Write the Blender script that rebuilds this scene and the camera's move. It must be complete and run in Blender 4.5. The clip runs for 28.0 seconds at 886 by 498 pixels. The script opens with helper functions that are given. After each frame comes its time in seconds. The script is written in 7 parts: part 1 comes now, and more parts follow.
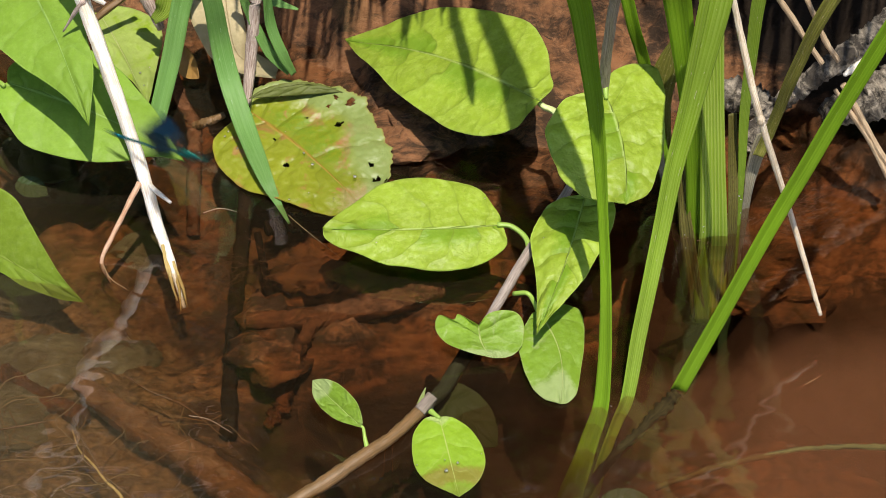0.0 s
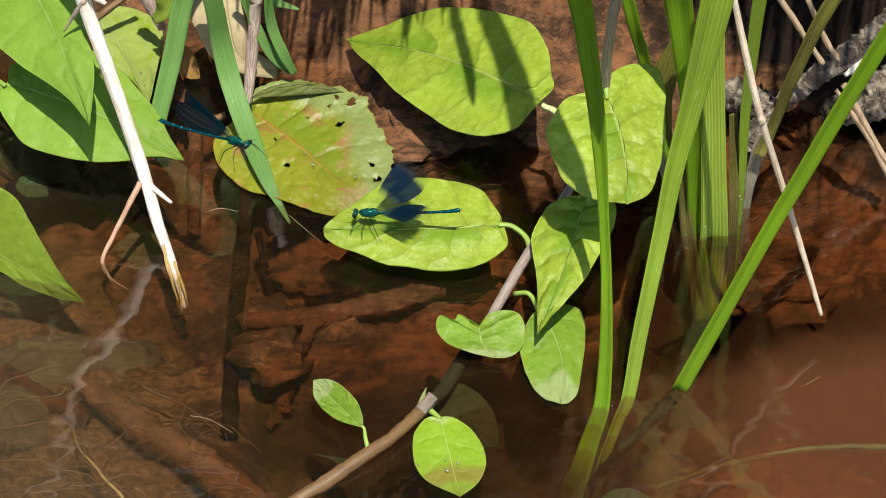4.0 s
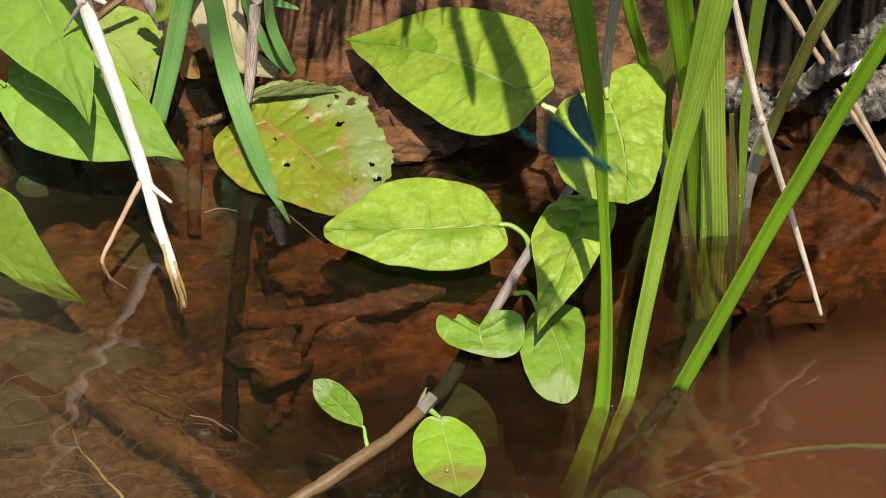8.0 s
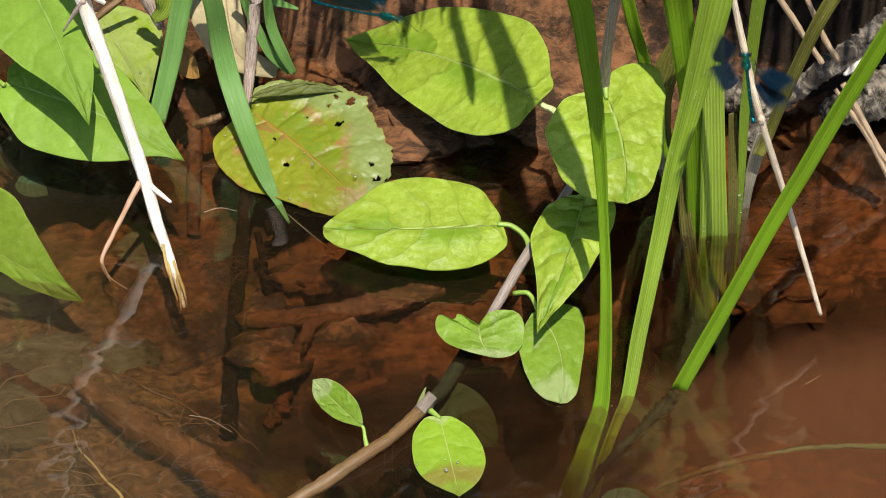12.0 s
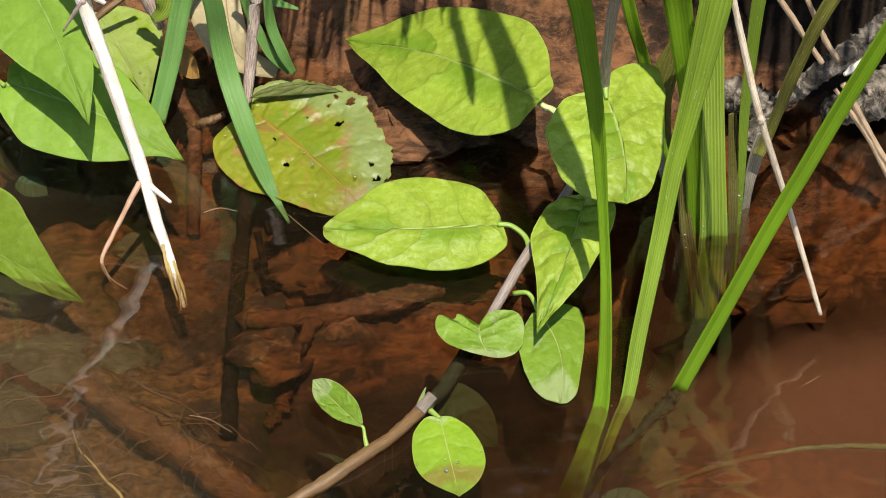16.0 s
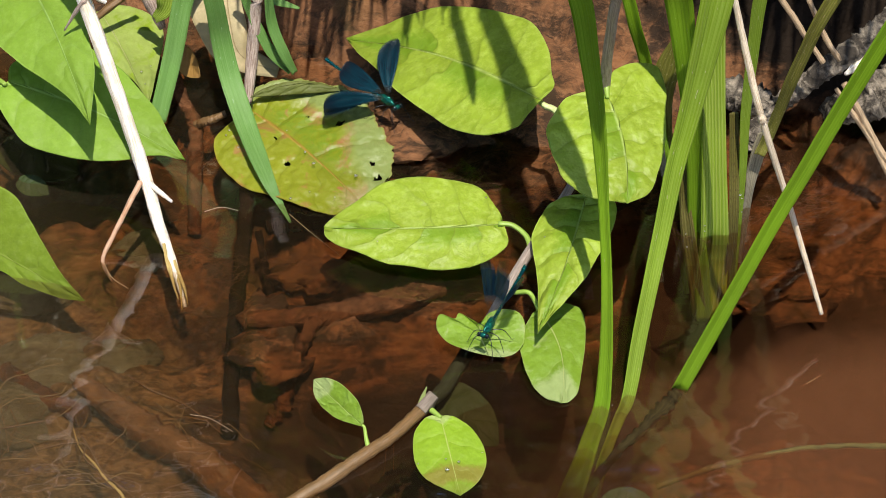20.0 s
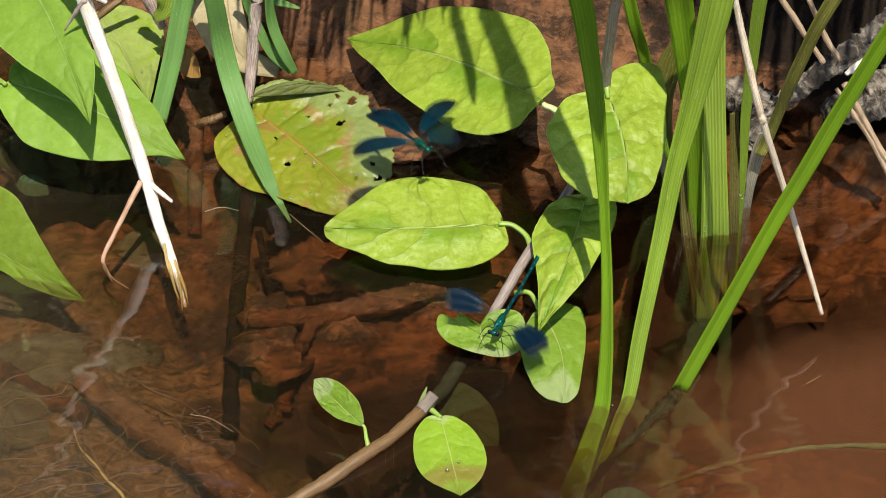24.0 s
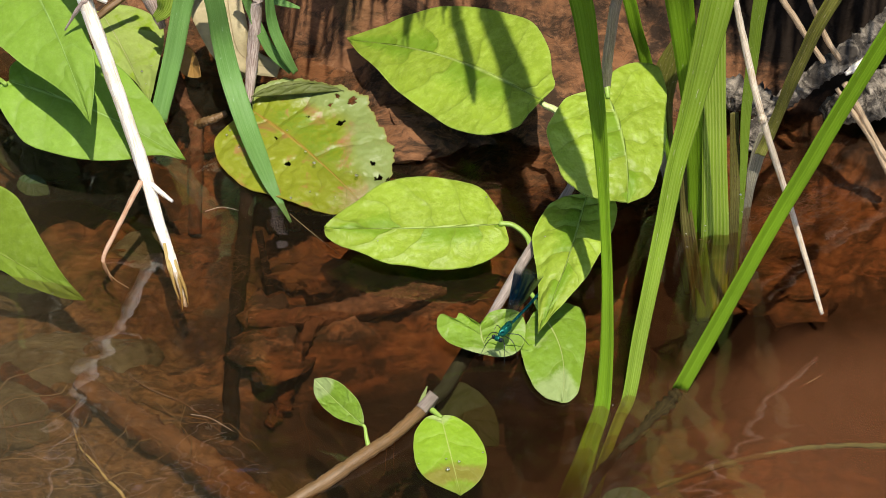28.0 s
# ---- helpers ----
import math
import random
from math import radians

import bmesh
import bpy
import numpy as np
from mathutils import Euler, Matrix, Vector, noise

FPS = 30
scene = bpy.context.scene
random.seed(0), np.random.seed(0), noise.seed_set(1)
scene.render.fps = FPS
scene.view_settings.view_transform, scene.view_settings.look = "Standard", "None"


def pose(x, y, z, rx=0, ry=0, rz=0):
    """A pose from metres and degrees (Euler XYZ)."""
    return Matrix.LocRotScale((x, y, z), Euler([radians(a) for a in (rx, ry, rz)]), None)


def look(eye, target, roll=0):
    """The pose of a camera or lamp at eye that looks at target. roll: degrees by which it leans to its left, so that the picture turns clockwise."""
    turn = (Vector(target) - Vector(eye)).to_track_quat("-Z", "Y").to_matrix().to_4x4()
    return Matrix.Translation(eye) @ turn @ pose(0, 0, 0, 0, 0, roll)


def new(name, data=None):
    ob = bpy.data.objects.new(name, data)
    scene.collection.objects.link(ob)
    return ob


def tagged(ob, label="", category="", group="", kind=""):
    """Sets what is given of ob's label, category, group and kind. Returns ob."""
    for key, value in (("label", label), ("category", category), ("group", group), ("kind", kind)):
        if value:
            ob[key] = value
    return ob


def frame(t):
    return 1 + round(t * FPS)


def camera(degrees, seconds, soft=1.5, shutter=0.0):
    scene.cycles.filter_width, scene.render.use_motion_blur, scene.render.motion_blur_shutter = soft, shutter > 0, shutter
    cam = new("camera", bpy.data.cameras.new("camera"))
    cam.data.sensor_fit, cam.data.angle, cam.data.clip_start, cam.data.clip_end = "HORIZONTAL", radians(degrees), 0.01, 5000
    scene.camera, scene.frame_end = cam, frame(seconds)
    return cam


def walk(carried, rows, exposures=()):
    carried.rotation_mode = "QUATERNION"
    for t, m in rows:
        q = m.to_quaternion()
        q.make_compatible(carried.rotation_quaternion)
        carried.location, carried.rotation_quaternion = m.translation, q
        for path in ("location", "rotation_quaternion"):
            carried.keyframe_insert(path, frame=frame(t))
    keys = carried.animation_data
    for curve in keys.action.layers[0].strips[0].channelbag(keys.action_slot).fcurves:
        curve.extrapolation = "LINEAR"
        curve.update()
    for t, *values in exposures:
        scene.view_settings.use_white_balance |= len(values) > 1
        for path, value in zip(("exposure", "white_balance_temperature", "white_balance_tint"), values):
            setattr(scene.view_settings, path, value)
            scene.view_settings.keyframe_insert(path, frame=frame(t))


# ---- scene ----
cam = camera(18.0, 28.0, soft=0.7, shutter=0.5)

EYE = (0, -0.89177, 0.80296)


def aim_rows():
    """The camera rests on a stand and only creeps a little."""
    rows = []
    for t, dx, dy in ((0, 0.0, 1.0), (1, 1.1, 1.0), (3, 1.3, 1.0), (8, 1.2, 0.6), (11, 0.5, 0.2), (15, 0.0, 0.3), (16, 0.2, 0.3),
                      (17, 1.0, 0.0), (18, 1.7, -0.6), (21, 2.0, -0.8), (24, 2.4, -0.8), (28, 2.8, -1.2)):
        k = 0.000242
        rows.append((t, look(EYE, (-dx * k, 0.669 * dy * k, 0.743 * dy * k))))
    return rows


walk(cam, aim_rows())

# ---- light ----
SUN_TO = Vector((0.09, -0.36, 1.0)).normalized()
world = bpy.data.worlds.new("sky")
scene.world = world
world.use_nodes = True
wn = world.node_tree.nodes
sky = wn.new("ShaderNodeTexSky")
sky.sky_type = "NISHITA"
sky.sun_disc = False
sky.sun_elevation = math.asin(SUN_TO.z)
sky.sun_rotation = math.atan2(SUN_TO.x, SUN_TO.y)
wn["Background"].inputs["Strength"].default_value = 0.13
world.node_tree.links.new(sky.outputs[0], wn["Background"].inputs["Color"])
sun = new("sun", bpy.data.lights.new("sun", "SUN"))
sun.data.energy = 4.9
sun.data.angle = radians(0.55)
sun.data.color = (1.0, 0.925, 0.80)
sun.matrix_world = look(SUN_TO * 5, (0, 0, 0))
scene.view_settings.exposure = 0.35

# ---- materials ----


class Mat:
    """A small writer of node materials."""

    def __init__(self, name):
        self.m = bpy.data.materials.new(name)
        self.m.use_nodes = True
        self.t = self.m.node_tree
        self.n = self.t.nodes
        self.b = self.n["Principled BSDF"]
        self.out = self.n["Material Output"]

    def add(self, kind, **sockets):
        nd = self.n.new(kind)
        for k, v in sockets.items():
            self.put(nd, k.replace("_", " "), v)
        return nd

    def put(self, nd, key, v):
        s = nd.inputs[key]
        if isinstance(v, bpy.types.NodeSocket):
            self.t.links.new(v, s)
        else:
            s.default_value = v

    def math(self, op, a, b=0.0, c=0.0):
        nd = self.n.new("ShaderNodeMath")
        nd.operation = op
        for i, v in enumerate((a, b, c)):
            if isinstance(v, bpy.types.NodeSocket):
                self.t.links.new(v, nd.inputs[i])
            else:
                nd.inputs[i].default_value = v
        return nd.outputs[0]

    def mix(self, f, a, b, mode="MIX"):
        nd = self.n.new("ShaderNodeMix")
        nd.data_type = "RGBA"
        nd.blend_type = mode
        for i, v in ((0, f), (6, a), (7, b)):
            if isinstance(v, bpy.types.NodeSocket):
                self.t.links.new(v, nd.inputs[i])
            else:
                nd.inputs[i].default_value = v if i == 0 else (*v[:3], 1)
        return nd.outputs[2]

    def ramp(self, f, *stops):
        nd = self.n.new("ShaderNodeValToRGB")
        els = nd.color_ramp.elements
        while len(els) < len(stops):
            els.new(0.5)
        for e, (p, c) in zip(els, stops):
            e.position = p
            e.color = (c, c, c, 1) if isinstance(c, (int, float)) else (*c, 1)
        self.t.links.new(f, nd.inputs[0])
        return nd.outputs[0]

    def coords(self, which="Object"):
        return self.n.new("ShaderNodeTexCoord").outputs[which]

    def place(self):
        return self.n.new("ShaderNodeNewGeometry").outputs["Position"]

    def scaled(self, v, s):
        nd = self.n.new("ShaderNodeMapping")
        self.t.links.new(v, nd.inputs[0])
        nd.inputs["Scale"].default_value = s
        return nd.outputs[0]

    def noise(self, v, scale, detail=4.0, rough=0.55, warp=0.0):
        nd = self.add("ShaderNodeTexNoise", Vector=v, Scale=scale, Detail=detail, Roughness=rough, Distortion=warp)
        return nd.outputs["Fac"]

    def bump(self, h, strength=0.4, dist=0.001, below=None):
        nd = self.add("ShaderNodeBump", Height=h, Strength=strength, Distance=dist)
        if below is not None:
            self.put(nd, "Normal", below)
        return nd.outputs[0]

    def base(self, color=None, rough=None, normal=None, **rest):
        if color is not None:
            self.put(self.b, "Base Color", color if isinstance(color, bpy.types.NodeSocket) else (*color, 1))
        if rough is not None:
            self.put(self.b, "Roughness", rough)
        if normal is not None:
            self.put(self.b, "Normal", normal)
        for k, v in rest.items():
            self.put(self.b, k.replace("_", " "), v)
        return self.m


def leaf_mat(name, c, vein, see=0.3, rough=0.5, spot=None, spot_at=0.6, dark=0.62, relief=0.75, pale=None, gloss=0.3, frost_sheen=0.3, crease_shade=0.7, side=0.2, pockets=0.0, stages=()):
    """A leaf: midrib, side veins, fine net, blotches. UV holds the way along and across the blade."""
    m = Mat(name)
    uv = m.coords("UV")
    sep = m.add("ShaderNodeSeparateXYZ", Vector=uv)
    s, tt = sep.outputs[0], sep.outputs[1]
    ob = m.coords("Object")
    wob = m.noise(ob, 60, 2)
    a = m.math("ABSOLUTE", m.math("SUBTRACT", tt, 0.5))
    a2 = m.math("MULTIPLY", a, 2.0)
    thin = m.math("ADD", m.math("MULTIPLY", s, 34.0), 15.0)
    mid = m.math("SUBTRACT", 1.0, m.math("SMOOTH_MIN", m.math("MULTIPLY", a2, thin), 1.0, 0.2))
    layer = m.n.new("ShaderNodeUVMap")
    layer.uv_map = "Veins"
    run = m.math("ADD", m.add("ShaderNodeSeparateXYZ", Vector=layer.outputs[0]).outputs[0], m.math("MULTIPLY", m.math("SUBTRACT", wob, 0.5), 0.35))
    warp = m.add("ShaderNodeVectorMath", Vector=m.add("ShaderNodeTexNoise", Vector=ob, Scale=70.0, Detail=2.0).outputs["Color"])
    warp.operation = "MULTIPLY_ADD"
    m.put(warp, 1, (0.008, 0.008, 0.008))
    m.t.links.new(ob, warp.inputs[2])
    cells = m.add("ShaderNodeTexVoronoi", Vector=warp.outputs[0], Scale=150.0)
    cells.feature = "DISTANCE_TO_EDGE"
    saw = m.math("FRACT", run)
    vd = m.math("ABSOLUTE", m.math("SUBTRACT", saw, 0.5))
    tri = m.math("MINIMUM", m.math("MULTIPLY", vd, 0.9), m.math("ADD", m.math("MULTIPLY", cells.outputs[0], 0.12), 0.42))
    lat = m.math("SUBTRACT", 1.0, m.math("SMOOTH_MIN", m.math("MULTIPLY", vd, 26.0), 1.0, 0.2))
    lat = m.math("MULTIPLY", lat, m.math("SUBTRACT", 1.0, m.math("POWER", a2, 1.6)))
    net = m.add("ShaderNodeTexVoronoi", Vector=warp.outputs[0], Scale=420.0)
    net.feature = "DISTANCE_TO_EDGE"
    netv = m.math("SUBTRACT", 1.0, m.math("SMOOTH_MIN", m.math("MULTIPLY", net.outputs[0], 7.0), 1.0, 0.1))
    pucker = m.math("SMOOTH_MIN", m.math("MULTIPLY", tri, 5.0), 1.0, 0.5)
    big = m.noise(ob, 30, 4, 0.6)
    fine = m.noise(ob, 420, 3, 0.6)
    col = m.mix(m.ramp(big, (0.3, 0), (0.72, 1)), tuple(v * dark for v in c), c)
    frost = m.noise(ob, 260, 6, 0.78)
    # pale mottling that also paints in the glossy highlights of the puckers
    col = m.mix(m.ramp(frost, (0.46, 0), (0.72, frost_sheen)), col, (c[0] * 1.45 + 0.06, c[1] * 1.32 + 0.05, c[2] * 1.3 + 0.11))
    col = m.mix(m.math("MULTIPLY", fine, 0.5), col, tuple(v * 1.35 for v in c))
    col = m.mix(m.ramp(m.math("ADD", s, m.math("MULTIPLY", m.math("SUBTRACT", big, 0.5), 0.6)), (0.62, 0), (0.95, 0.5)), col, tuple(v * 0.55 for v in c))
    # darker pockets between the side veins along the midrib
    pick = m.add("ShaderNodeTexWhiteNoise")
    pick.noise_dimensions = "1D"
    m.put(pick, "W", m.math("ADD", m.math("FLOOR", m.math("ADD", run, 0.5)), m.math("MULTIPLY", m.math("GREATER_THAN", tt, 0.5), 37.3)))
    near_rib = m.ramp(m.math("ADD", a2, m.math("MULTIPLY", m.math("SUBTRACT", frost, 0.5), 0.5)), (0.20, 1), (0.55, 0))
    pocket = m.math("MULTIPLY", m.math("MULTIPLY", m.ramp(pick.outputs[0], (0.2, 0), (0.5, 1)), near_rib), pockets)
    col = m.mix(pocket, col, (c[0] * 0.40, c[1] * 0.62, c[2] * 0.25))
    if spot:
        sp = m.ramp(m.noise(ob, 85, 5, 0.62, 0.6), (spot_at - 0.06, 0), (spot_at + 0.06, 1))
        col = m.mix(m.math("MULTIPLY", sp, 0.85), col, spot)
    if pale:
        band = m.math("MULTIPLY", m.ramp(m.math("ADD", tt, m.math("MULTIPLY", m.math("SUBTRACT", big, 0.5), 0.25)), (0.47, 0), (0.54, 1), (0.66, 1), (0.76, 0)), m.ramp(s, (0.12, 0), (0.3, 1), (0.7, 1), (0.85, 0)))
        col = m.mix(m.math("MULTIPLY", m.math("MULTIPLY", band, 0.75), m.ramp(frost, (0.40, 0.1), (0.58, 1))), col, (0.12, 0.22, 0.012))
        tan_ = m.ramp(m.math("ADD", s, m.math("MULTIPLY", m.math("SUBTRACT", frost, 0.5), 0.3)), (0.86, 0), (0.95, 0.75))
        col = m.mix(tan_, col, (0.36, 0.27, 0.15))
        edge = m.math("ADD", m.math("ADD", tt, m.math("MULTIPLY", s, 0.12)), m.math("MULTIPLY", m.math("SUBTRACT", big, 0.5), 0.5))
        col = m.mix(m.ramp(edge, (0.78, 0), (0.90, 0.9)), col, pale)
    col = m.mix(m.math("MULTIPLY", netv, 0.035), col, tuple(v * 0.6 for v in c))
    # shading of vein grooves and midrib trough, painted as darker green
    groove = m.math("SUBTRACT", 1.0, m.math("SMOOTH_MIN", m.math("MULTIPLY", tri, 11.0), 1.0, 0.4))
    col = m.mix(m.math("MULTIPLY", groove, m.math("MULTIPLY", m.ramp(big, (0.35, 0.1), (0.7, 1)), crease_shade * 0.55)), col, tuple(v * 0.6 for v in c))
    col = m.mix(m.math("MULTIPLY", m.math("SUBTRACT", 1.0, m.math("SMOOTH_MIN", m.math("MULTIPLY", a2, 3.2), 1.0, 0.4)), m.math("MULTIPLY", m.ramp(big, (0.38, 0.15), (0.6, 1)), crease_shade * 0.7)), col, tuple(v * 0.55 for v in c))
    along = m.math("ADD", s, m.math("MULTIPLY", m.math("SUBTRACT", frost, 0.5), 0.14))
    for lo, hi, tint, amount in stages:
        col = m.mix(m.ramp(along, (lo - 0.05, 0), (lo, amount), (hi, amount), (hi + 0.05, 0)), col, tint)
    twig = m.math("SUBTRACT", 1.0, m.math("SMOOTH_MIN", m.math("MULTIPLY", cells.outputs[0], 16.0), 1.0, 0.2))
    col = m.mix(m.math("MULTIPLY", twig, 0.06), col, tuple(v * 0.55 for v in c))
    # strong side veins get a dark line, as a shaded groove would show
    col = m.mix(m.math("MULTIPLY", lat, side), col, tuple(v * 0.5 for v in c) if side > 0.3 else vein)
    col = m.mix(m.math("MULTIPLY", mid, 0.85), col, vein)
    col = m.mix(m.ramp(a2, (0.96, 0), (0.99, 0.25)), col, vein)
    h = m.math("ADD", m.math("MULTIPLY", pucker, 0.42), m.math("MULTIPLY", big, 1.3))
    h = m.math("ADD", h, m.math("MULTIPLY", netv, -0.008))
    h = m.math("ADD", h, m.math("MULTIPLY", mid, 0.22))
    nrm = m.bump(h, relief, 0.0022)
    nrm = m.bump(m.noise(ob, 105, 3, 0.55, 0.6), relief * 0.55, 0.0022, nrm)
    nrm = m.bump(frost, 0.26, 0.0008, nrm)
    nrm = m.bump(netv, 0.04, -0.00025, nrm)
    nrm = m.bump(fine, 0.2, 0.0003, nrm)
    m.base(col, m.math("ADD", rough - 0.08, m.math("MULTIPLY", fine, 0.2)), nrm, Specular_IOR_Level=gloss)
    tl = m.add("ShaderNodeBsdfTranslucent", Color=m.mix(1.0, col, (1.0, 1.25, 0.5), "MULTIPLY"), Normal=nrm)
    mx = m.add("ShaderNodeMixShader", Fac=see)
    m.t.links.new(m.b.outputs[0], mx.inputs[1])
    m.t.links.new(tl.outputs[0], mx.inputs[2])
    m.t.links.new(mx.outputs[0], m.out.inputs[0])
    return m.m


def blade_mat(name, c, pale, see=0.25, rough=0.38, ribs=16.0, scar=(0.42, 0.36, 0.2), scar_at=0.70, rib_amt=0.45, gloss=0.3):
    """Grass: fine ribs along the blade, pale scratches, slow colour change."""
    m = Mat(name)
    uv = m.coords("UV")
    sep = m.add("ShaderNodeSeparateXYZ", Vector=uv)
    tt = sep.outputs[1]
    rib = m.math("SINE", m.math("MULTIPLY", tt, ribs * 6.2832))
    rib01 = m.math("ADD", m.math("MULTIPLY", rib, 0.5), 0.5)
    ob = m.coords("Object")
    streak = m.noise(m.scaled(uv, (5, 60, 1)), 1.0, 4, 0.6)
    slow = m.noise(ob, 22, 3)
    col = m.mix(m.ramp(slow, (0.32, 0), (0.7, 1)), tuple(v * 0.7 for v in c), c)
    col = m.mix(m.math("MULTIPLY", m.math("POWER", rib01, 2.0), rib_amt), col, pale)
    col = m.mix(m.math("MULTIPLY", m.ramp(streak, (0.42, 0), (0.72, 1)), 0.55), col, pale)
    sc = m.ramp(m.noise(m.scaled(uv, (38, 9, 1)), 1.0, 3, 0.7), (scar_at, 0), (scar_at + 0.05, 1))
    col = m.mix(m.math("MULTIPLY", sc, 0.7), col, scar)
    h = m.math("ADD", m.math("MULTIPLY", rib01, rib_amt * 2.0), m.math("MULTIPLY", streak, 0.8))
    nrm = m.bump(h, 0.5, 0.0005)
    m.base(col, m.math("ADD", rough - 0.1, m.math("MULTIPLY", streak, 0.25)), nrm, Specular_IOR_Level=gloss)
    tl = m.add("ShaderNodeBsdfTranslucent", Color=m.mix(1.0, col, (1.0, 1.2, 0.5), "MULTIPLY"), Normal=nrm)
    mx = m.add("ShaderNodeMixShader", Fac=see)
    m.t.links.new(m.b.outputs[0], mx.inputs[1])
    m.t.links.new(tl.outputs[0], mx.inputs[2])
    m.t.links.new(mx.outputs[0], m.out.inputs[0])
    return m.m


def stick_mat(name, c, d, rough=0.6, relief=0.5, slow_dark=0.5, gloss=0.3, soak=0.0):
    """Straw, bark and roots: long fibres with darker flecks. UV runs along the stick."""
    m = Mat(name)
    uv = m.coords("UV")
    fib = m.noise(m.scaled(uv, (3, 26, 1)), 1.0, 5, 0.65)
    fl = m.noise(m.coords("Object"), 160, 4, 0.65)
    slow = m.noise(m.coords("Object"), 45, 3)
    col = m.mix(m.ramp(fib, (0.36, 0), (0.62, 1)), d, c)
    col = m.mix(m.ramp(fl, (0.52, 0), (0.74, 0.8)), col, d)
    col = m.mix(m.ramp(slow, (0.4, 0), (0.75, slow_dark)), col, tuple(v * 0.6 for v in c))
    h = m.math("ADD", fib, m.math("MULTIPLY", fl, 0.6))
    nrm = m.bump(h, relief, 0.0006)
    m.base(col, rough, nrm, Specular_IOR_Level=gloss)
    if soak:
        m.base(Subsurface_Weight=soak, Subsurface_Radius=(1.0, 0.92, 0.8), Subsurface_Scale=0.005)
    return m.m


def drop_mat():
    """A clear bead: looks through, mirrors the sun."""
    m = Mat("water_drop")
    clear = m.add("ShaderNodeBsdfTransparent", Color=(0.95, 0.96, 0.95, 1))
    gl = m.add("ShaderNodeBsdfGlossy", Color=(1, 1, 1, 1), Roughness=0.34)
    lw = m.add("ShaderNodeFresnel", IOR=1.45)
    # gloss beyond Fresnel, added so that each bead shows a bright glint
    mx = m.add("ShaderNodeMixShader", Fac=m.math("ADD", lw.outputs[0], 0.14))
    m.t.links.new(clear.outputs[0], mx.inputs[1])
    m.t.links.new(gl.outputs[0], mx.inputs[2])
    m.t.links.new(mx.outputs[0], m.out.inputs[0])
    return m.m


def bark_mat():
    """Grey, crumbling dead bark."""
    m = Mat("dead_bark")
    ob = m.coords("Object")
    a = m.noise(ob, 110, 6, 0.7, 0.6)
    b = m.noise(ob, 420, 4, 0.7)
    col = m.mix(m.ramp(a, (0.42, 0), (0.62, 1)), (0.04, 0.032, 0.024), (0.38, 0.325, 0.255))
    col = m.mix(m.ramp(b, (0.5, 0), (0.72, 0.7)), col, (0.06, 0.045, 0.035))
    return m.base(col, 0.9, m.bump(m.math("ADD", a, m.math("MULTIPLY", b, 0.5)), 1.0, 0.003))


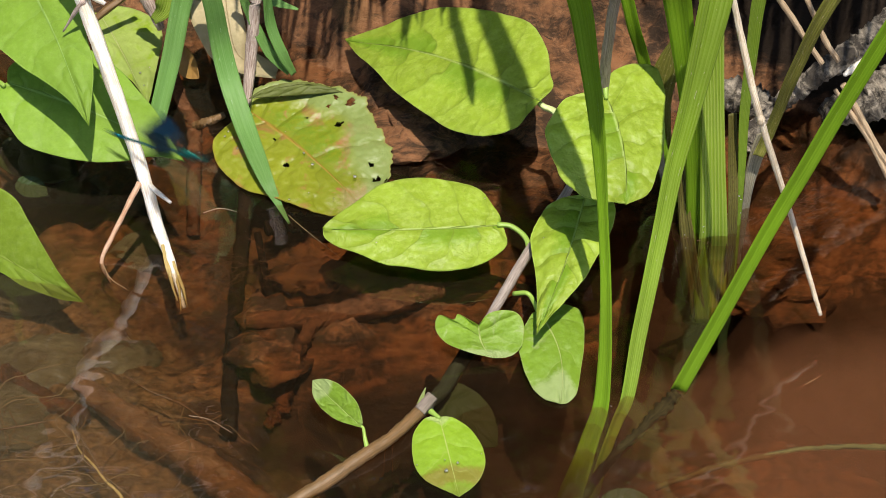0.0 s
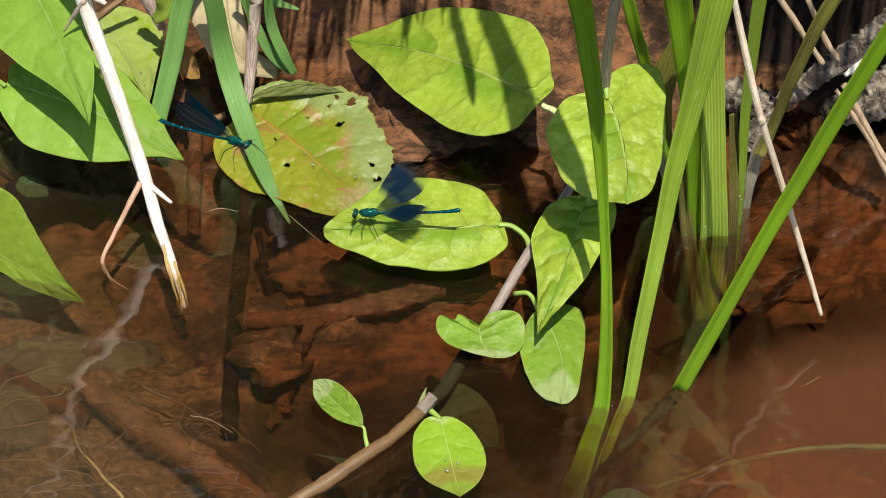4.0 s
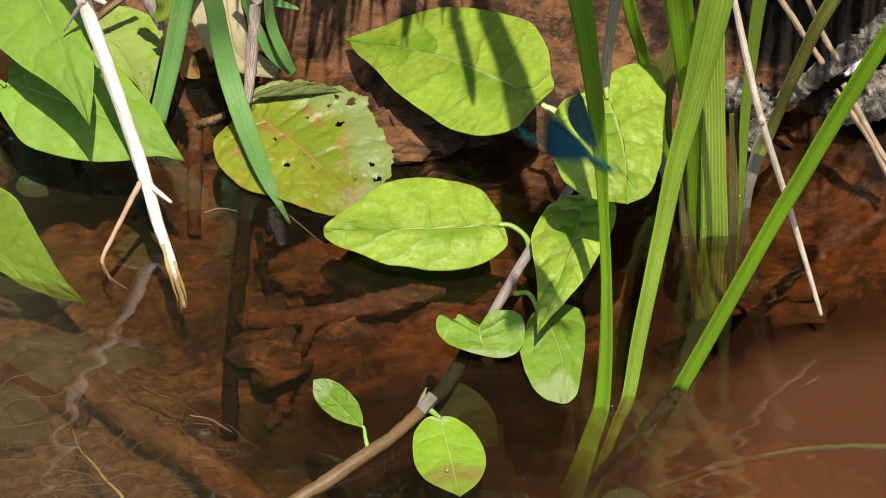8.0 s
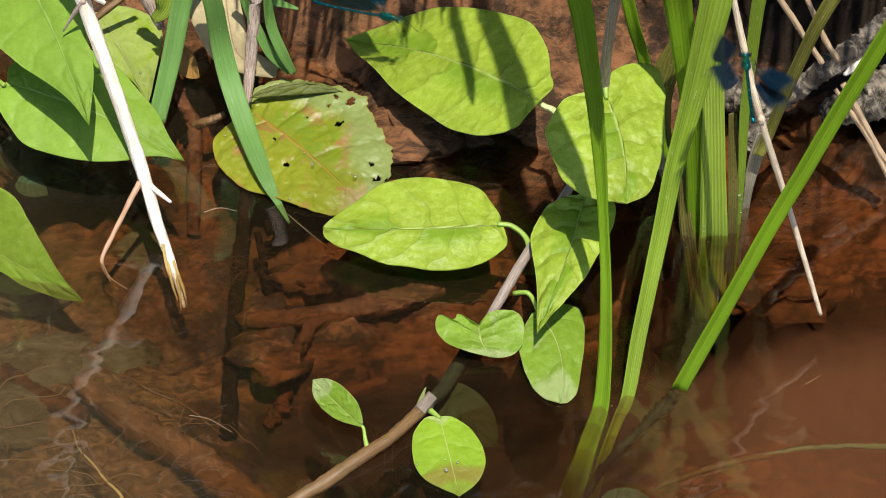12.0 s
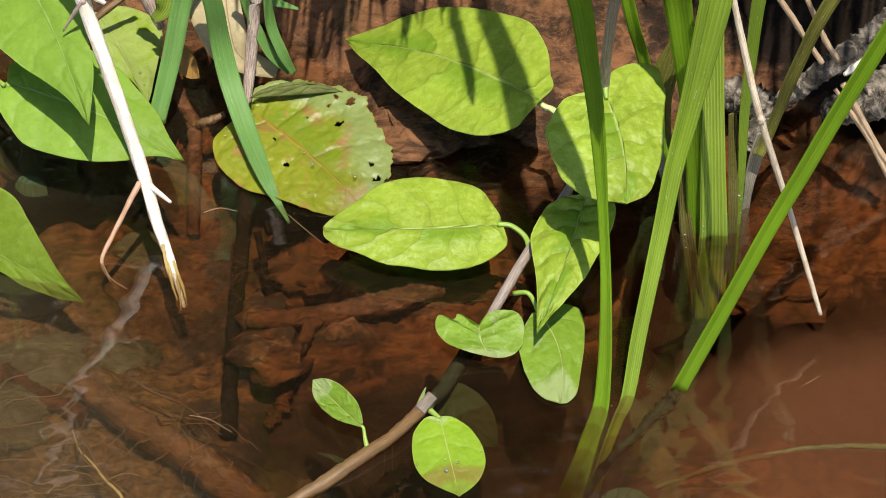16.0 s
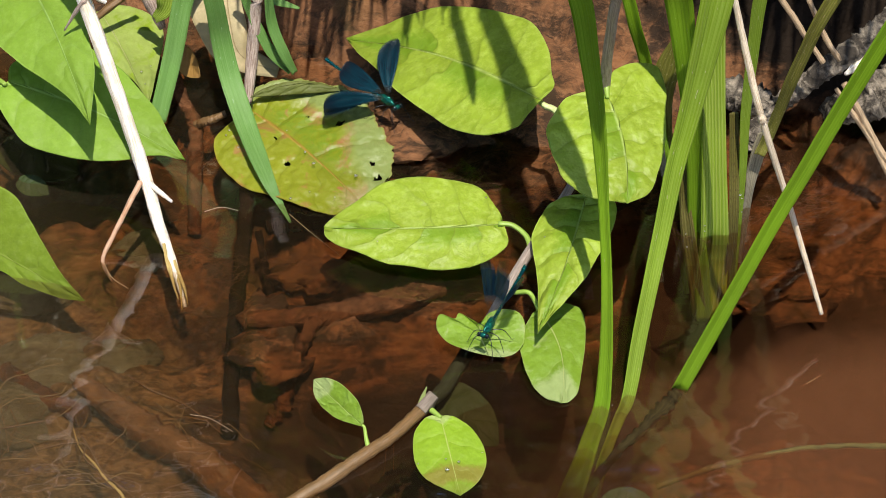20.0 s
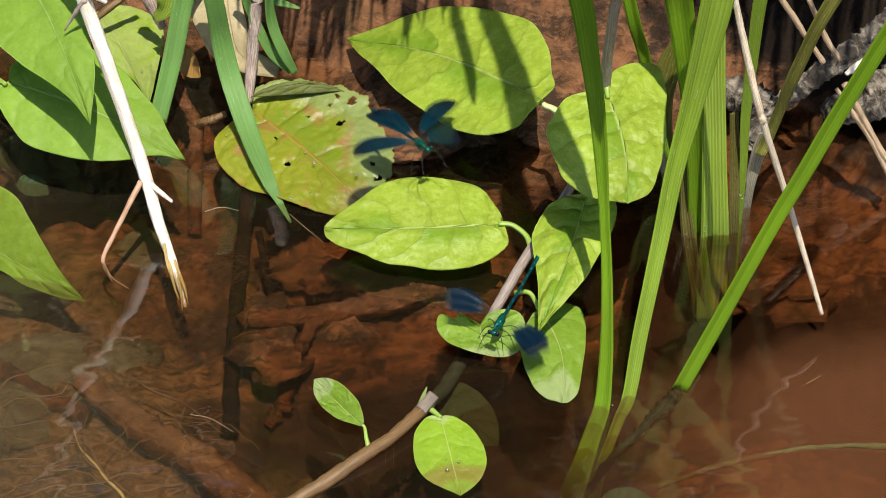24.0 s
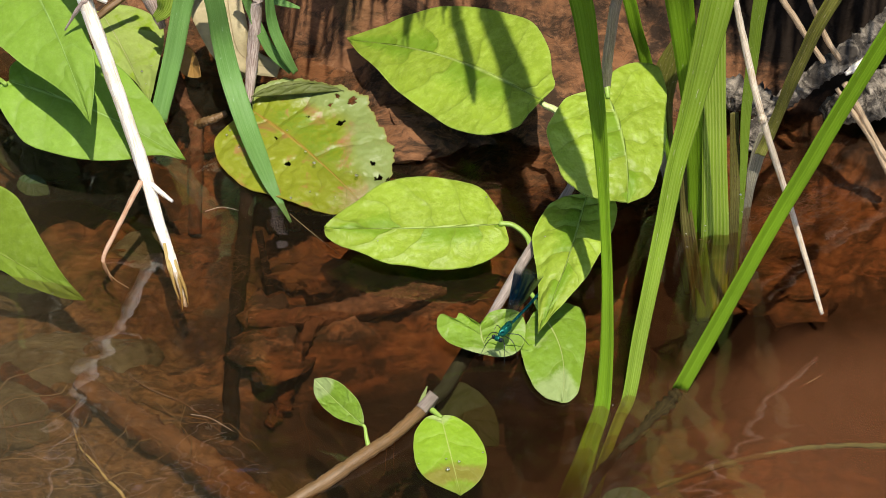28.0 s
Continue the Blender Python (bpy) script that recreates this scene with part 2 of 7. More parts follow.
def mud_mat():
    """Red fluffy silt combed by the current, with hollow and bank shade in its colour."""
    m = Mat("red_mud")
    p = m.place()
    big = m.noise(p, 20, 6, 0.62, 1.2)
    comb = m.noise(m.scaled(p, (48, 150, 90)), 1.0, 8, 0.74, 0.9)
    fuzz = m.noise(m.scaled(p, (160, 330, 200)), 1.0, 6, 0.76, 0.7)
    grit = m.noise(p, 620, 4, 0.7)
    algae = m.noise(p, 10.0, 4, 0.6, 1.0)
    mass = m.math("ADD", m.math("MULTIPLY", big, 0.62), m.math("ADD", m.math("MULTIPLY", comb, 0.34), m.math("MULTIPLY", fuzz, 0.14)))
    col = m.mix(m.ramp(mass, (0.50, 0), (0.61, 1)), (0.050, 0.030, 0.018), (0.240, 0.110, 0.050))
    col = m.mix(m.ramp(fuzz, (0.52, 0), (0.70, 0.6)), col, (0.32, 0.168, 0.086))
    col = m.mix(m.ramp(comb, (0.36, 0.7), (0.47, 0)), col, (0.050, 0.029, 0.017))
    col = m.mix(m.ramp(algae, (0.54, 0), (0.70, 0.55)), col, (0.11, 0.085, 0.028))
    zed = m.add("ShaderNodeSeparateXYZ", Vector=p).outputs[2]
    # gloom of the deep hollows, mixed into the mud colour by height
    depth_shade = m.math("ADD", m.math("MULTIPLY", zed, -40.0), m.math("MULTIPLY", m.math("SUBTRACT", comb, 0.5), 1.2))
    col = m.mix(m.ramp(m.math("SUBTRACT", depth_shade, 1.3), (0.1, 0), (0.5, 0.95)), col, (0.024, 0.016, 0.010))
    sxy = m.add("ShaderNodeSeparateXYZ", Vector=p)
    west = m.math("ADD", m.math("ADD", m.math("MULTIPLY", sxy.outputs[0], -8.0), m.math("MULTIPLY", sxy.outputs[1], -6.0)), m.math("MULTIPLY", m.math("SUBTRACT", big, 0.5), 2.0))
    col = m.mix(m.ramp(m.math("SUBTRACT", west, 0.85), (0.0, 0), (0.5, 0.75)), col, m.mix(m.ramp(fuzz, (0.4, 0), (0.62, 1)), (0.085, 0.065, 0.030), (0.27, 0.215, 0.12)))
    # dark bank soil, blackened further up and east for the overhang's shade
    humus_shade = m.math("ADD", m.math("MULTIPLY", zed, 12.0), m.math("SUBTRACT", m.math("MULTIPLY", sxy.outputs[0], 6.0), m.math("ADD", big, -0.05)))
    col = m.mix(m.ramp(humus_shade, (0.40, 0), (0.62, 1.0)), col, (0.017, 0.011, 0.007))
    away = m.math("MAXIMUM", m.math("ABSOLUTE", sxy.outputs[0]), m.math("ABSOLUTE", sxy.outputs[1]))
    turf = m.noise(p, 5.0, 6, 0.7)
    col = m.mix(m.ramp(m.math("ADD", away, m.math("MULTIPLY", turf, 0.2)), (0.75, 0), (1.15, 1)), col, m.mix(m.ramp(turf, (0.4, 0), (0.6, 1)), (0.070, 0.055, 0.028), (0.075, 0.095, 0.030)))
    h = m.math("ADD", m.math("MULTIPLY", comb, 1.0), m.math("ADD", m.math("MULTIPLY", fuzz, 0.6), m.math("MULTIPLY", grit, 0.2)))
    return m.base(col, m.ramp(grit, (0.3, 0.55), (0.7, 0.95)), m.bump(h, 0.7, 0.004), Specular_IOR_Level=0.12)


def silted_mat(name, c, d):
    """Sunken wood under a coat of silt: cloudy, fuzzy, without a clear grain."""
    m = Mat(name)
    p = m.place()
    cloud = m.noise(p, 55, 6, 0.65, 1.0)
    fuzz = m.noise(m.scaled(p, (180, 300, 220)), 1.0, 5, 0.75, 1.5)
    col = m.mix(m.ramp(m.math("ADD", m.math("MULTIPLY", cloud, 0.7), m.math("MULTIPLY", fuzz, 0.3)), (0.40, 0), (0.60, 1)), d, c)
    return m.base(col, 0.95, m.bump(m.math("ADD", cloud, m.math("MULTIPLY", fuzz, 0.7)), 1.0, 0.004), Specular_IOR_Level=0.05)


def water_mat():
    """Clear to silty water: looks through, with a mirror's share by Fresnel and a veil of red silt."""
    m = Mat("stream_water")
    p = m.place()
    clear = m.add("ShaderNodeBsdfTransparent", Color=(0.93, 0.88, 0.82, 1))
    sep = m.add("ShaderNodeSeparateXYZ", Vector=p)
    cloud = m.noise(p, 11, 7, 0.66, 0.8)
    # silt drifts where the current slows: out in the stream and to the east
    lean = m.math("ADD", m.math("MULTIPLY_ADD", sep.outputs[0], 3.75, -0.15), m.math("MULTIPLY", sep.outputs[1], -1.0))
    lean = m.math("SUBTRACT", lean, m.math("MULTIPLY", m.math("MAXIMUM", m.math("ADD", sep.outputs[1], 0.080), 0.0), 11.0))
    veil = m.math("ADD", m.math("MULTIPLY_ADD", cloud, 0.66, -0.16), lean)
    # the veil's floor is an added haze that lifts dark water
    veil = m.math("MAXIMUM", m.ramp(veil, (0.05, 0.03), (0.32, 0.045), (0.70, 0.33)), m.ramp(sep.outputs[0], (0.0, 0.036), (0.07, 0.028)))
    grey = m.math("ADD", m.math("MULTIPLY", cloud, 0.35), m.math("ADD", m.math("MULTIPLY", sep.outputs[0], -4.0), m.math("MULTIPLY", sep.outputs[1], -2.0)))
    veil = m.math("MAXIMUM", veil, m.ramp(m.math("SUBTRACT", grey, 0.2), (0.45, 0), (0.95, 0.20)))
    silt = m.add("ShaderNodeBsdfDiffuse", Color=m.mix(m.ramp(sep.outputs[0], (0.0, 1), (0.05, 0)), (0.200, 0.079, 0.035), (0.150, 0.112, 0.066)))
    body = m.add("ShaderNodeMixShader", Fac=veil)
    m.t.links.new(clear.outputs[0], body.inputs[1])
    m.t.links.new(silt.outputs[0], body.inputs[2])
    gl = m.add("ShaderNodeBsdfGlossy", Color=(1, 1, 1, 1), Roughness=0.0)
    fr = m.add("ShaderNodeFresnel", IOR=1.72)
    top = m.add("ShaderNodeMixShader", Fac=fr.outputs[0])
    m.t.links.new(body.outputs[0], top.inputs[1])
    m.t.links.new(gl.outputs[0], top.inputs[2])
    m.t.links.new(top.outputs[0], m.out.inputs[0])
    return m.m


def shell_mat(name, c, metal=0.75, rough=0.25, other=None):
    """An insect's hard skin."""
    m = Mat(name)
    ob = m.coords("Object")
    n = m.noise(ob, 520, 4, 0.65)
    col = m.mix(m.ramp(n, (0.35, 0), (0.7, 1)), c, other or tuple(v * 0.6 for v in c))
    return m.base(col, m.math("ADD", rough, m.math("MULTIPLY", n, 0.12)), m.bump(n, 0.15, 0.0001), Metallic=metal)


def wing_mat(name, start, end, clear_at, tint, sheen, dense=0.9):
    """An inky blue wing, clear towards the root and, in one kind, the tip; fine long veins with a teal sheen."""
    m = Mat(name)
    uv = m.coords("UV")
    sep = m.add("ShaderNodeSeparateXYZ", Vector=uv)
    s = sep.outputs[0]
    wob = m.noise(m.scaled(uv, (9, 14, 1)), 1.0, 3)
    e = m.math("ADD", s, m.math("MULTIPLY", m.math("SUBTRACT", wob, 0.5), 0.05))
    band = m.ramp(e, (start, 0), (start + 0.16, 1), (end - 0.03, 1), (min(end + 0.09, 1.0), clear_at))
    streak = m.noise(m.scaled(uv, (3.0, 46, 1)), 1.0, 3, 0.6)
    cross = m.noise(m.scaled(uv, (60, 9, 1)), 1.0, 2)
    glint = m.math("MULTIPLY", m.ramp(streak, (0.42, 0), (0.62, 1)), m.ramp(e, (0.12, 1), (0.55, 0.8), (0.92, 0.1)))
    col = m.mix(m.math("MULTIPLY", glint, m.math("ADD", 0.45, m.math("MULTIPLY", cross, 0.5))), tint, sheen)
    col = m.mix(m.math("SUBTRACT", 1.0, band), col, (0.05, 0.06, 0.06))
    m.base(col, 0.34, m.bump(streak, 0.4, 0.0003), Specular_IOR_Level=0.25, Metallic=0.25)
    clear = m.add("ShaderNodeBsdfTransparent", Color=(0.96, 0.97, 0.97, 1))
    vein = m.math("MULTIPLY", m.ramp(streak, (0.52, 0), (0.58, 1)), 0.16)
    fac = m.math("MAXIMUM", m.math("MULTIPLY", band, dense), m.math("ADD", vein, 0.04))
    mx = m.add("ShaderNodeMixShader", Fac=fac)
    m.t.links.new(clear.outputs[0], mx.inputs[1])
    m.t.links.new(m.b.outputs[0], mx.inputs[2])
    m.t.links.new(mx.outputs[0], m.out.inputs[0])
    return m.m


GREEN = leaf_mat("nightshade_leaf", (0.335, 0.460, 0.038), (0.44, 0.57, 0.15), dark=0.56, gloss=0.42, rough=0.46, relief=0.9, crease_shade=0.8, side=0.5, frost_sheen=0.52, pockets=0.65)
GREEN_PALE = leaf_mat("young_leaf", (0.195, 0.325, 0.024), (0.44, 0.50, 0.18), see=0.28, spot=(0.33, 0.40, 0.16), spot_at=0.60, crease_shade=0.35, relief=0.5, frost_sheen=0.4, stages=((0.80, 1.2, (0.40, 0.46, 0.22), 0.55),))
GREEN_COOL = leaf_mat("bindweed_leaf", (0.235, 0.39, 0.040), (0.30, 0.46, 0.12), relief=0.4)
GREEN_DULL = leaf_mat("dull_leaf", (0.185, 0.275, 0.022), (0.22, 0.28, 0.05), relief=0.4, gloss=0.15, rough=0.6)
GREEN_RUST = leaf_mat("browning_leaf", (0.25, 0.40, 0.022), (0.44, 0.52, 0.14), see=0.28, crease_shade=0.15, relief=0.35, frost_sheen=0.15, stages=((-0.2, 0.16, (0.36, 0.45, 0.15), 0.8), (0.74, 0.84, (0.23, 0.17, 0.035), 0.75), (0.92, 1.2, (0.20, 0.24, 0.03), 0.7)))
DOCK = leaf_mat("dying_dock_leaf", (0.238, 0.270, 0.017), (0.36, 0.20, 0.04), see=0.2, rough=0.36, spot=(0.34, 0.125, 0.065), spot_at=0.61, relief=0.6, pale=(0.22, 0.28, 0.09), gloss=0.36, crease_shade=0.5, side=0.35, frost_sheen=0.22)
# withered fold, its colour darkened to carry the shade on it
DOCK_DRY_SHADED = leaf_mat("withered_edge", (0.10, 0.12, 0.022), (0.20, 0.18, 0.06), see=0.1, rough=0.6, relief=0.3, crease_shade=0.0, side=0.04)
YELLOW = leaf_mat("yellowing_leaf", (0.33, 0.42, 0.10), (0.44, 0.46, 0.20), rough=0.3, spot=(0.26, 0.38, 0.02), spot_at=0.58, dark=0.85, relief=0.4)
SUNK = leaf_mat("sunken_leaf", (0.026, 0.044, 0.006), (0.035, 0.055, 0.010), see=0.1, rough=0.7, crease_shade=0.15, relief=0.3)
BUFF = leaf_mat("dry_buff_leaf", (0.50, 0.42, 0.24), (0.38, 0.28, 0.14), see=0.2, rough=0.6)
BLADE = blade_mat("sedge_blade", (0.170, 0.330, 0.008), (0.28, 0.44, 0.035), see=0.34, scar=(0.46, 0.50, 0.28), scar_at=0.685, ribs=7, rib_amt=0.18, rough=0.5, gloss=0.22)
BANK_GRASS = blade_mat("bank_grass", (0.06, 0.095, 0.012), (0.10, 0.13, 0.03))
BLADE_MID = blade_mat("sedge_blade_pale", (0.215, 0.355, 0.016), (0.38, 0.50, 0.10), see=0.3, scar=(0.60, 0.58, 0.42), scar_at=0.66, ribs=8, rib_amt=0.3, rough=0.5, gloss=0.22)
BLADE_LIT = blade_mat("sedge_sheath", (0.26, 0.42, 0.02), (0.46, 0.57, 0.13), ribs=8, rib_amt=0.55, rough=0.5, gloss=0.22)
SHEATH_DRY = blade_mat("dry_sheath", (0.30, 0.27, 0.18), (0.50, 0.47, 0.36), see=0.15, ribs=6, scar=(0.14, 0.10, 0.05), scar_at=0.6)
SHEATH_WET = blade_mat("wet_sheath", (0.13, 0.12, 0.025), (0.22, 0.20, 0.06), see=0.3, ribs=5, scar=(0.08, 0.05, 0.02), scar_at=0.55)
BLADE_BLUE = blade_mat("grass_blade", (0.150, 0.325, 0.066), (0.27, 0.44, 0.17), ribs=5, rib_amt=0.10, scar=(0.42, 0.55, 0.40), scar_at=0.67)
PALE_BRACT = blade_mat("pale_bract", (0.34, 0.44, 0.10), (0.55, 0.60, 0.30), ribs=4)
BLADE_OLD = blade_mat("old_sheath", (0.17, 0.18, 0.025), (0.26, 0.24, 0.06), ribs=7, scar_at=0.6)
STRAW = stick_mat("bleached_straw", (0.93, 0.89, 0.83), (0.62, 0.50, 0.37), 0.7, 0.7, 0.08, soak=0.6)
STRAW_RED = stick_mat("reddish_straw", (0.62, 0.42, 0.30), (0.36, 0.17, 0.08), 0.5)
STRAW_THIN = stick_mat("dry_straw", (0.74, 0.66, 0.53), (0.40, 0.29, 0.18), 0.7, 0.7, 0.2, soak=0.3)
TWIG = stick_mat("grey_twig", (0.60, 0.49, 0.43), (0.22, 0.15, 0.12), 0.7, slow_dark=0.3)
REED = stick_mat("dead_reed", (0.50, 0.38, 0.25), (0.24, 0.15, 0.08), 0.7, slow_dark=0.4)
VINE = stick_mat("vine_stem", (0.195, 0.110, 0.046), (0.105, 0.064, 0.026), 0.40, relief=0.45)
STEM_WET = stick_mat("wet_stem", (0.035, 0.040, 0.016), (0.018, 0.018, 0.008), 0.7)
VINE_GREY = stick_mat("vine_stem_grey", (0.38, 0.32, 0.28), (0.17, 0.125, 0.10), 0.5)
STUB_GREY = stick_mat("broken_stem", (0.27, 0.22, 0.18), (0.11, 0.085, 0.065), 0.7)
PETIOLE = stick_mat("leaf_stalk", (0.30, 0.44, 0.08), (0.18, 0.30, 0.04), 0.4, relief=0.2)
PETIOLE_PALE = stick_mat("pale_leaf_stalk", (0.55, 0.60, 0.32), (0.36, 0.44, 0.14), 0.4, relief=0.2)
BARK = bark_mat()
SUNK_WOOD = silted_mat("sunken_wood", (0.20, 0.085, 0.038), (0.07, 0.034, 0.017))
ROOT_DARK = stick_mat("dark_root", (0.050, 0.036, 0.012), (0.014, 0.010, 0.005), 0.8, relief=0.6, gloss=0.05)
LOG_WOOD = silted_mat("silted_log", (0.26, 0.145, 0.070), (0.15, 0.082, 0.040))
SUNK_DARK = silted_mat("rotten_wood", (0.034, 0.019, 0.011), (0.012, 0.008, 0.006))
ROOT = stick_mat("water_roots", (0.15, 0.085, 0.040), (0.10, 0.05, 0.024), 0.9)
ALGAE = stick_mat("algae_thread", (0.13, 0.095, 0.024), (0.04, 0.028, 0.010), 0.9, relief=0.6)
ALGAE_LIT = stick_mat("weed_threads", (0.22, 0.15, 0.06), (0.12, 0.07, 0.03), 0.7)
ROOT_PALE = stick_mat("root_tufts", (0.16, 0.080, 0.038), (0.10, 0.05, 0.024), 0.9)
ROOT_YELLOW = stick_mat("yellow_root", (0.50, 0.38, 0.14), (0.28, 0.18, 0.06), 0.7)
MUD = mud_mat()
WATER = water_mat()
STONE = silted_mat("silted_stone", (0.22, 0.25, 0.20), (0.13, 0.125, 0.080))
TEAL = shell_mat("teal_skin", (0.004, 0.16, 0.17), 0.85, 0.22, (0.003, 0.07, 0.12))
GREENBLUE = shell_mat("green_skin", (0.006, 0.15, 0.095), 0.65, 0.22, (0.003, 0.05, 0.07))
EYE_MAT = shell_mat("eye", (0.006, 0.012, 0.018), 0.1, 0.12)
LEG_MAT = shell_mat("leg", (0.008, 0.012, 0.016), 0.2, 0.35)
WING = wing_mat("banded_wing", 0.24, 0.78, 0.0, (0.0012, 0.006, 0.016), (0.002, 0.036, 0.066), 0.96)
WING_DARK = wing_mat("dark_wing", 0.05, 0.9, 0.97, (0.0012, 0.006, 0.014), (0.003, 0.075, 0.105), 0.985)
DROP = drop_mat()

# ---- mesh helpers ----


def put_mesh(name, verts, faces, mat, parent=None, uvs=None, label="", smooth=True, veins=None):
    me = bpy.data.meshes.new(name)
    me.from_pydata([tuple(v) for v in verts], [], faces)
    idx = np.empty(len(me.loops), dtype=np.int32)
    me.loops.foreach_get("vertex_index", idx)
    for lay_name, vals in (("UVMap", uvs), ("Veins", veins)):
        if vals is not None:
            lay = me.uv_layers.new(name=lay_name)
            lay.data.foreach_set("uv", np.asarray(vals, dtype=np.float32)[idx].ravel())
    if smooth:
        me.polygons.foreach_set("use_smooth", [True] * len(me.polygons))
    me.materials.append(mat)
    me.update()
    ob = new(name, me)
    if parent is not None:
        ob.parent = parent
    if label:
        ob["label"] = label
    return ob


def thing(name, label, category, at=(0, 0, 0), group="", kind=""):
    ob = new(name)
    ob.empty_display_size = 0.01
    ob.location = at
    return tagged(ob, label, category, group, kind)


def rel(parent, pts):
    """World points in the space of an unturned parent."""
    o = Vector(parent.location) if parent is not None else Vector()
    if parent is not None and parent.parent is not None:
        o = o + Vector(parent.parent.location)
    return [Vector(p) - o for p in pts]


def spline(pts, n):
    """Even steps on a smooth curve through points."""
    pts = [np.array(p, dtype=float) for p in pts]
    if len(pts) == 2:
        return [Vector(pts[0] + (pts[1] - pts[0]) * i / (n - 1)) for i in range(n)]
    ext = [2 * pts[0] - pts[1]] + pts + [2 * pts[-1] - pts[-2]]
    out = []
    m = len(pts) - 1
    for i in range(n):
        u = i / (n - 1) * m
        k = min(int(u), m - 1)
        f = u - k
        p0, p1, p2, p3 = ext[k:k + 4]
        out.append(Vector(0.5 * (2 * p1 + (p2 - p0) * f + (2 * p0 - 5 * p1 + 4 * p2 - p3) * f * f + (3 * p1 - p0 - 3 * p2 + p3) * f ** 3)))
    return out


def tube(name, pts, radii, mat, parent=None, n=24, sides=9, rough=0.0, seed=0, label="", flat=1.0):
    """A round stick through points, with radii spread along it, uneven by rough, closed at its ends."""
    line = spline(rel(parent, pts), n)
    rng = random.Random(seed)
    verts, uvs, faces = [], [], []
    length = sum((line[i + 1] - line[i]).length for i in range(n - 1))
    up = Vector((0.13, 0.31, 0.94)).normalized()
    off = rng.random() * 50
    for i, p in enumerate(line):
        d = (line[min(i + 1, n - 1)] - line[max(i - 1, 0)]).normalized()
        a = d.cross(up)
        if a.length < 0.2:
            a = d.cross(Vector((1, 0, 0)))
        a.normalize()
        b = a.cross(d)
        u = i / (n - 1) * (len(radii) - 1)
        k = min(int(u), len(radii) - 2)
        r = radii[k] + (radii[k + 1] - radii[k]) * (u - k)
        for j in range(sides + 1):
            w = 2 * math.pi * j / sides
            q = 1 + rough * noise.noise((math.cos(w) * 1.4 + off, math.sin(w) * 1.4, i * 0.45)) + rough * 0.5 * noise.noise((math.cos(w) * 3 + off, math.sin(w) * 3, i * 1.3))
            verts.append(p + (a * math.cos(w) + b * math.sin(w) * flat) * r * q)
            uvs.append((i / (n - 1) * length * 40, j / sides))
    m = sides + 1
    for i in range(n - 1):
        for j in range(sides):
            faces.append((i * m + j, i * m + j + 1, (i + 1) * m + j + 1, (i + 1) * m + j))
    for i, rev in ((0, True), (n - 1, False)):
        c = len(verts)
        verts.append(line[i])
        uvs.append((i / (n - 1) * length * 40, 0.5))
        for j in range(sides):
            f = (c, i * m + j, i * m + j + 1)
            faces.append(f[::-1] if rev else f)
    return put_mesh(name, verts, faces, mat, parent, uvs, label)


def blade(name, pts, widths, mat, parent=None, face=(0, -0.75, 0.66), fold=0.25, n=40, twist=0.0, label="", thick=0.00035):
    """A grass blade: a keeled strip with two skins; face is the way that its upper side looks."""
    line = spline(rel(parent, pts), n)
    face = Vector(face)
    top, bot, uvs = [], [], []
    across = (-1, -0.6, -0.2, 0.0, 0.2, 0.6, 1)
    for i, p in enumerate(line):
        d = (line[min(i + 1, n - 1)] - line[max(i - 1, 0)]).normalized()
        f = (face - d * face.dot(d)).normalized()
        sidev = d.cross(f)
        if twist:
            q = Matrix.Rotation(radians(twist) * i / (n - 1), 3, d)
            sidev, f = q @ sidev, q @ f
        u = i / (n - 1) * (len(widths) - 1)
        k = min(int(u), len(widths) - 2)
        w = 0.5 * (widths[k] + (widths[k + 1] - widths[k]) * (u - k))
        for c in across:
            v = p + sidev * (c * w) + f * (abs(c) * w * fold)
            top.append(v)
            bot.append(v - f * thick * (1.6 - abs(c)))
            uvs.append((i / (n - 1), 0.5 + 0.5 * c))
    m = len(across)
    nt = len(top)
    faces = []
    for i in range(n - 1):
        for j in range(m - 1):
            q = (i * m + j, i * m + j + 1, (i + 1) * m + j + 1, (i + 1) * m + j)
            faces.append(q)
            faces.append(tuple(nt + v for v in q[::-1]))
        for j, s in ((0, 1), (m - 1, -1)):
            q = (i * m + j, (i + 1) * m + j, nt + (i + 1) * m + j, nt + i * m + j)
            faces.append(q if s > 0 else q[::-1])
    for i, s in ((0, -1), (n - 1, 1)):
        for j in range(m - 1):
            q = (i * m + j, i * m + j + 1, nt + i * m + j + 1, nt + i * m + j)
            faces.append(q if s > 0 else q[::-1])
    return put_mesh(name, top + bot, faces, mat, parent, uvs + uvs, label)


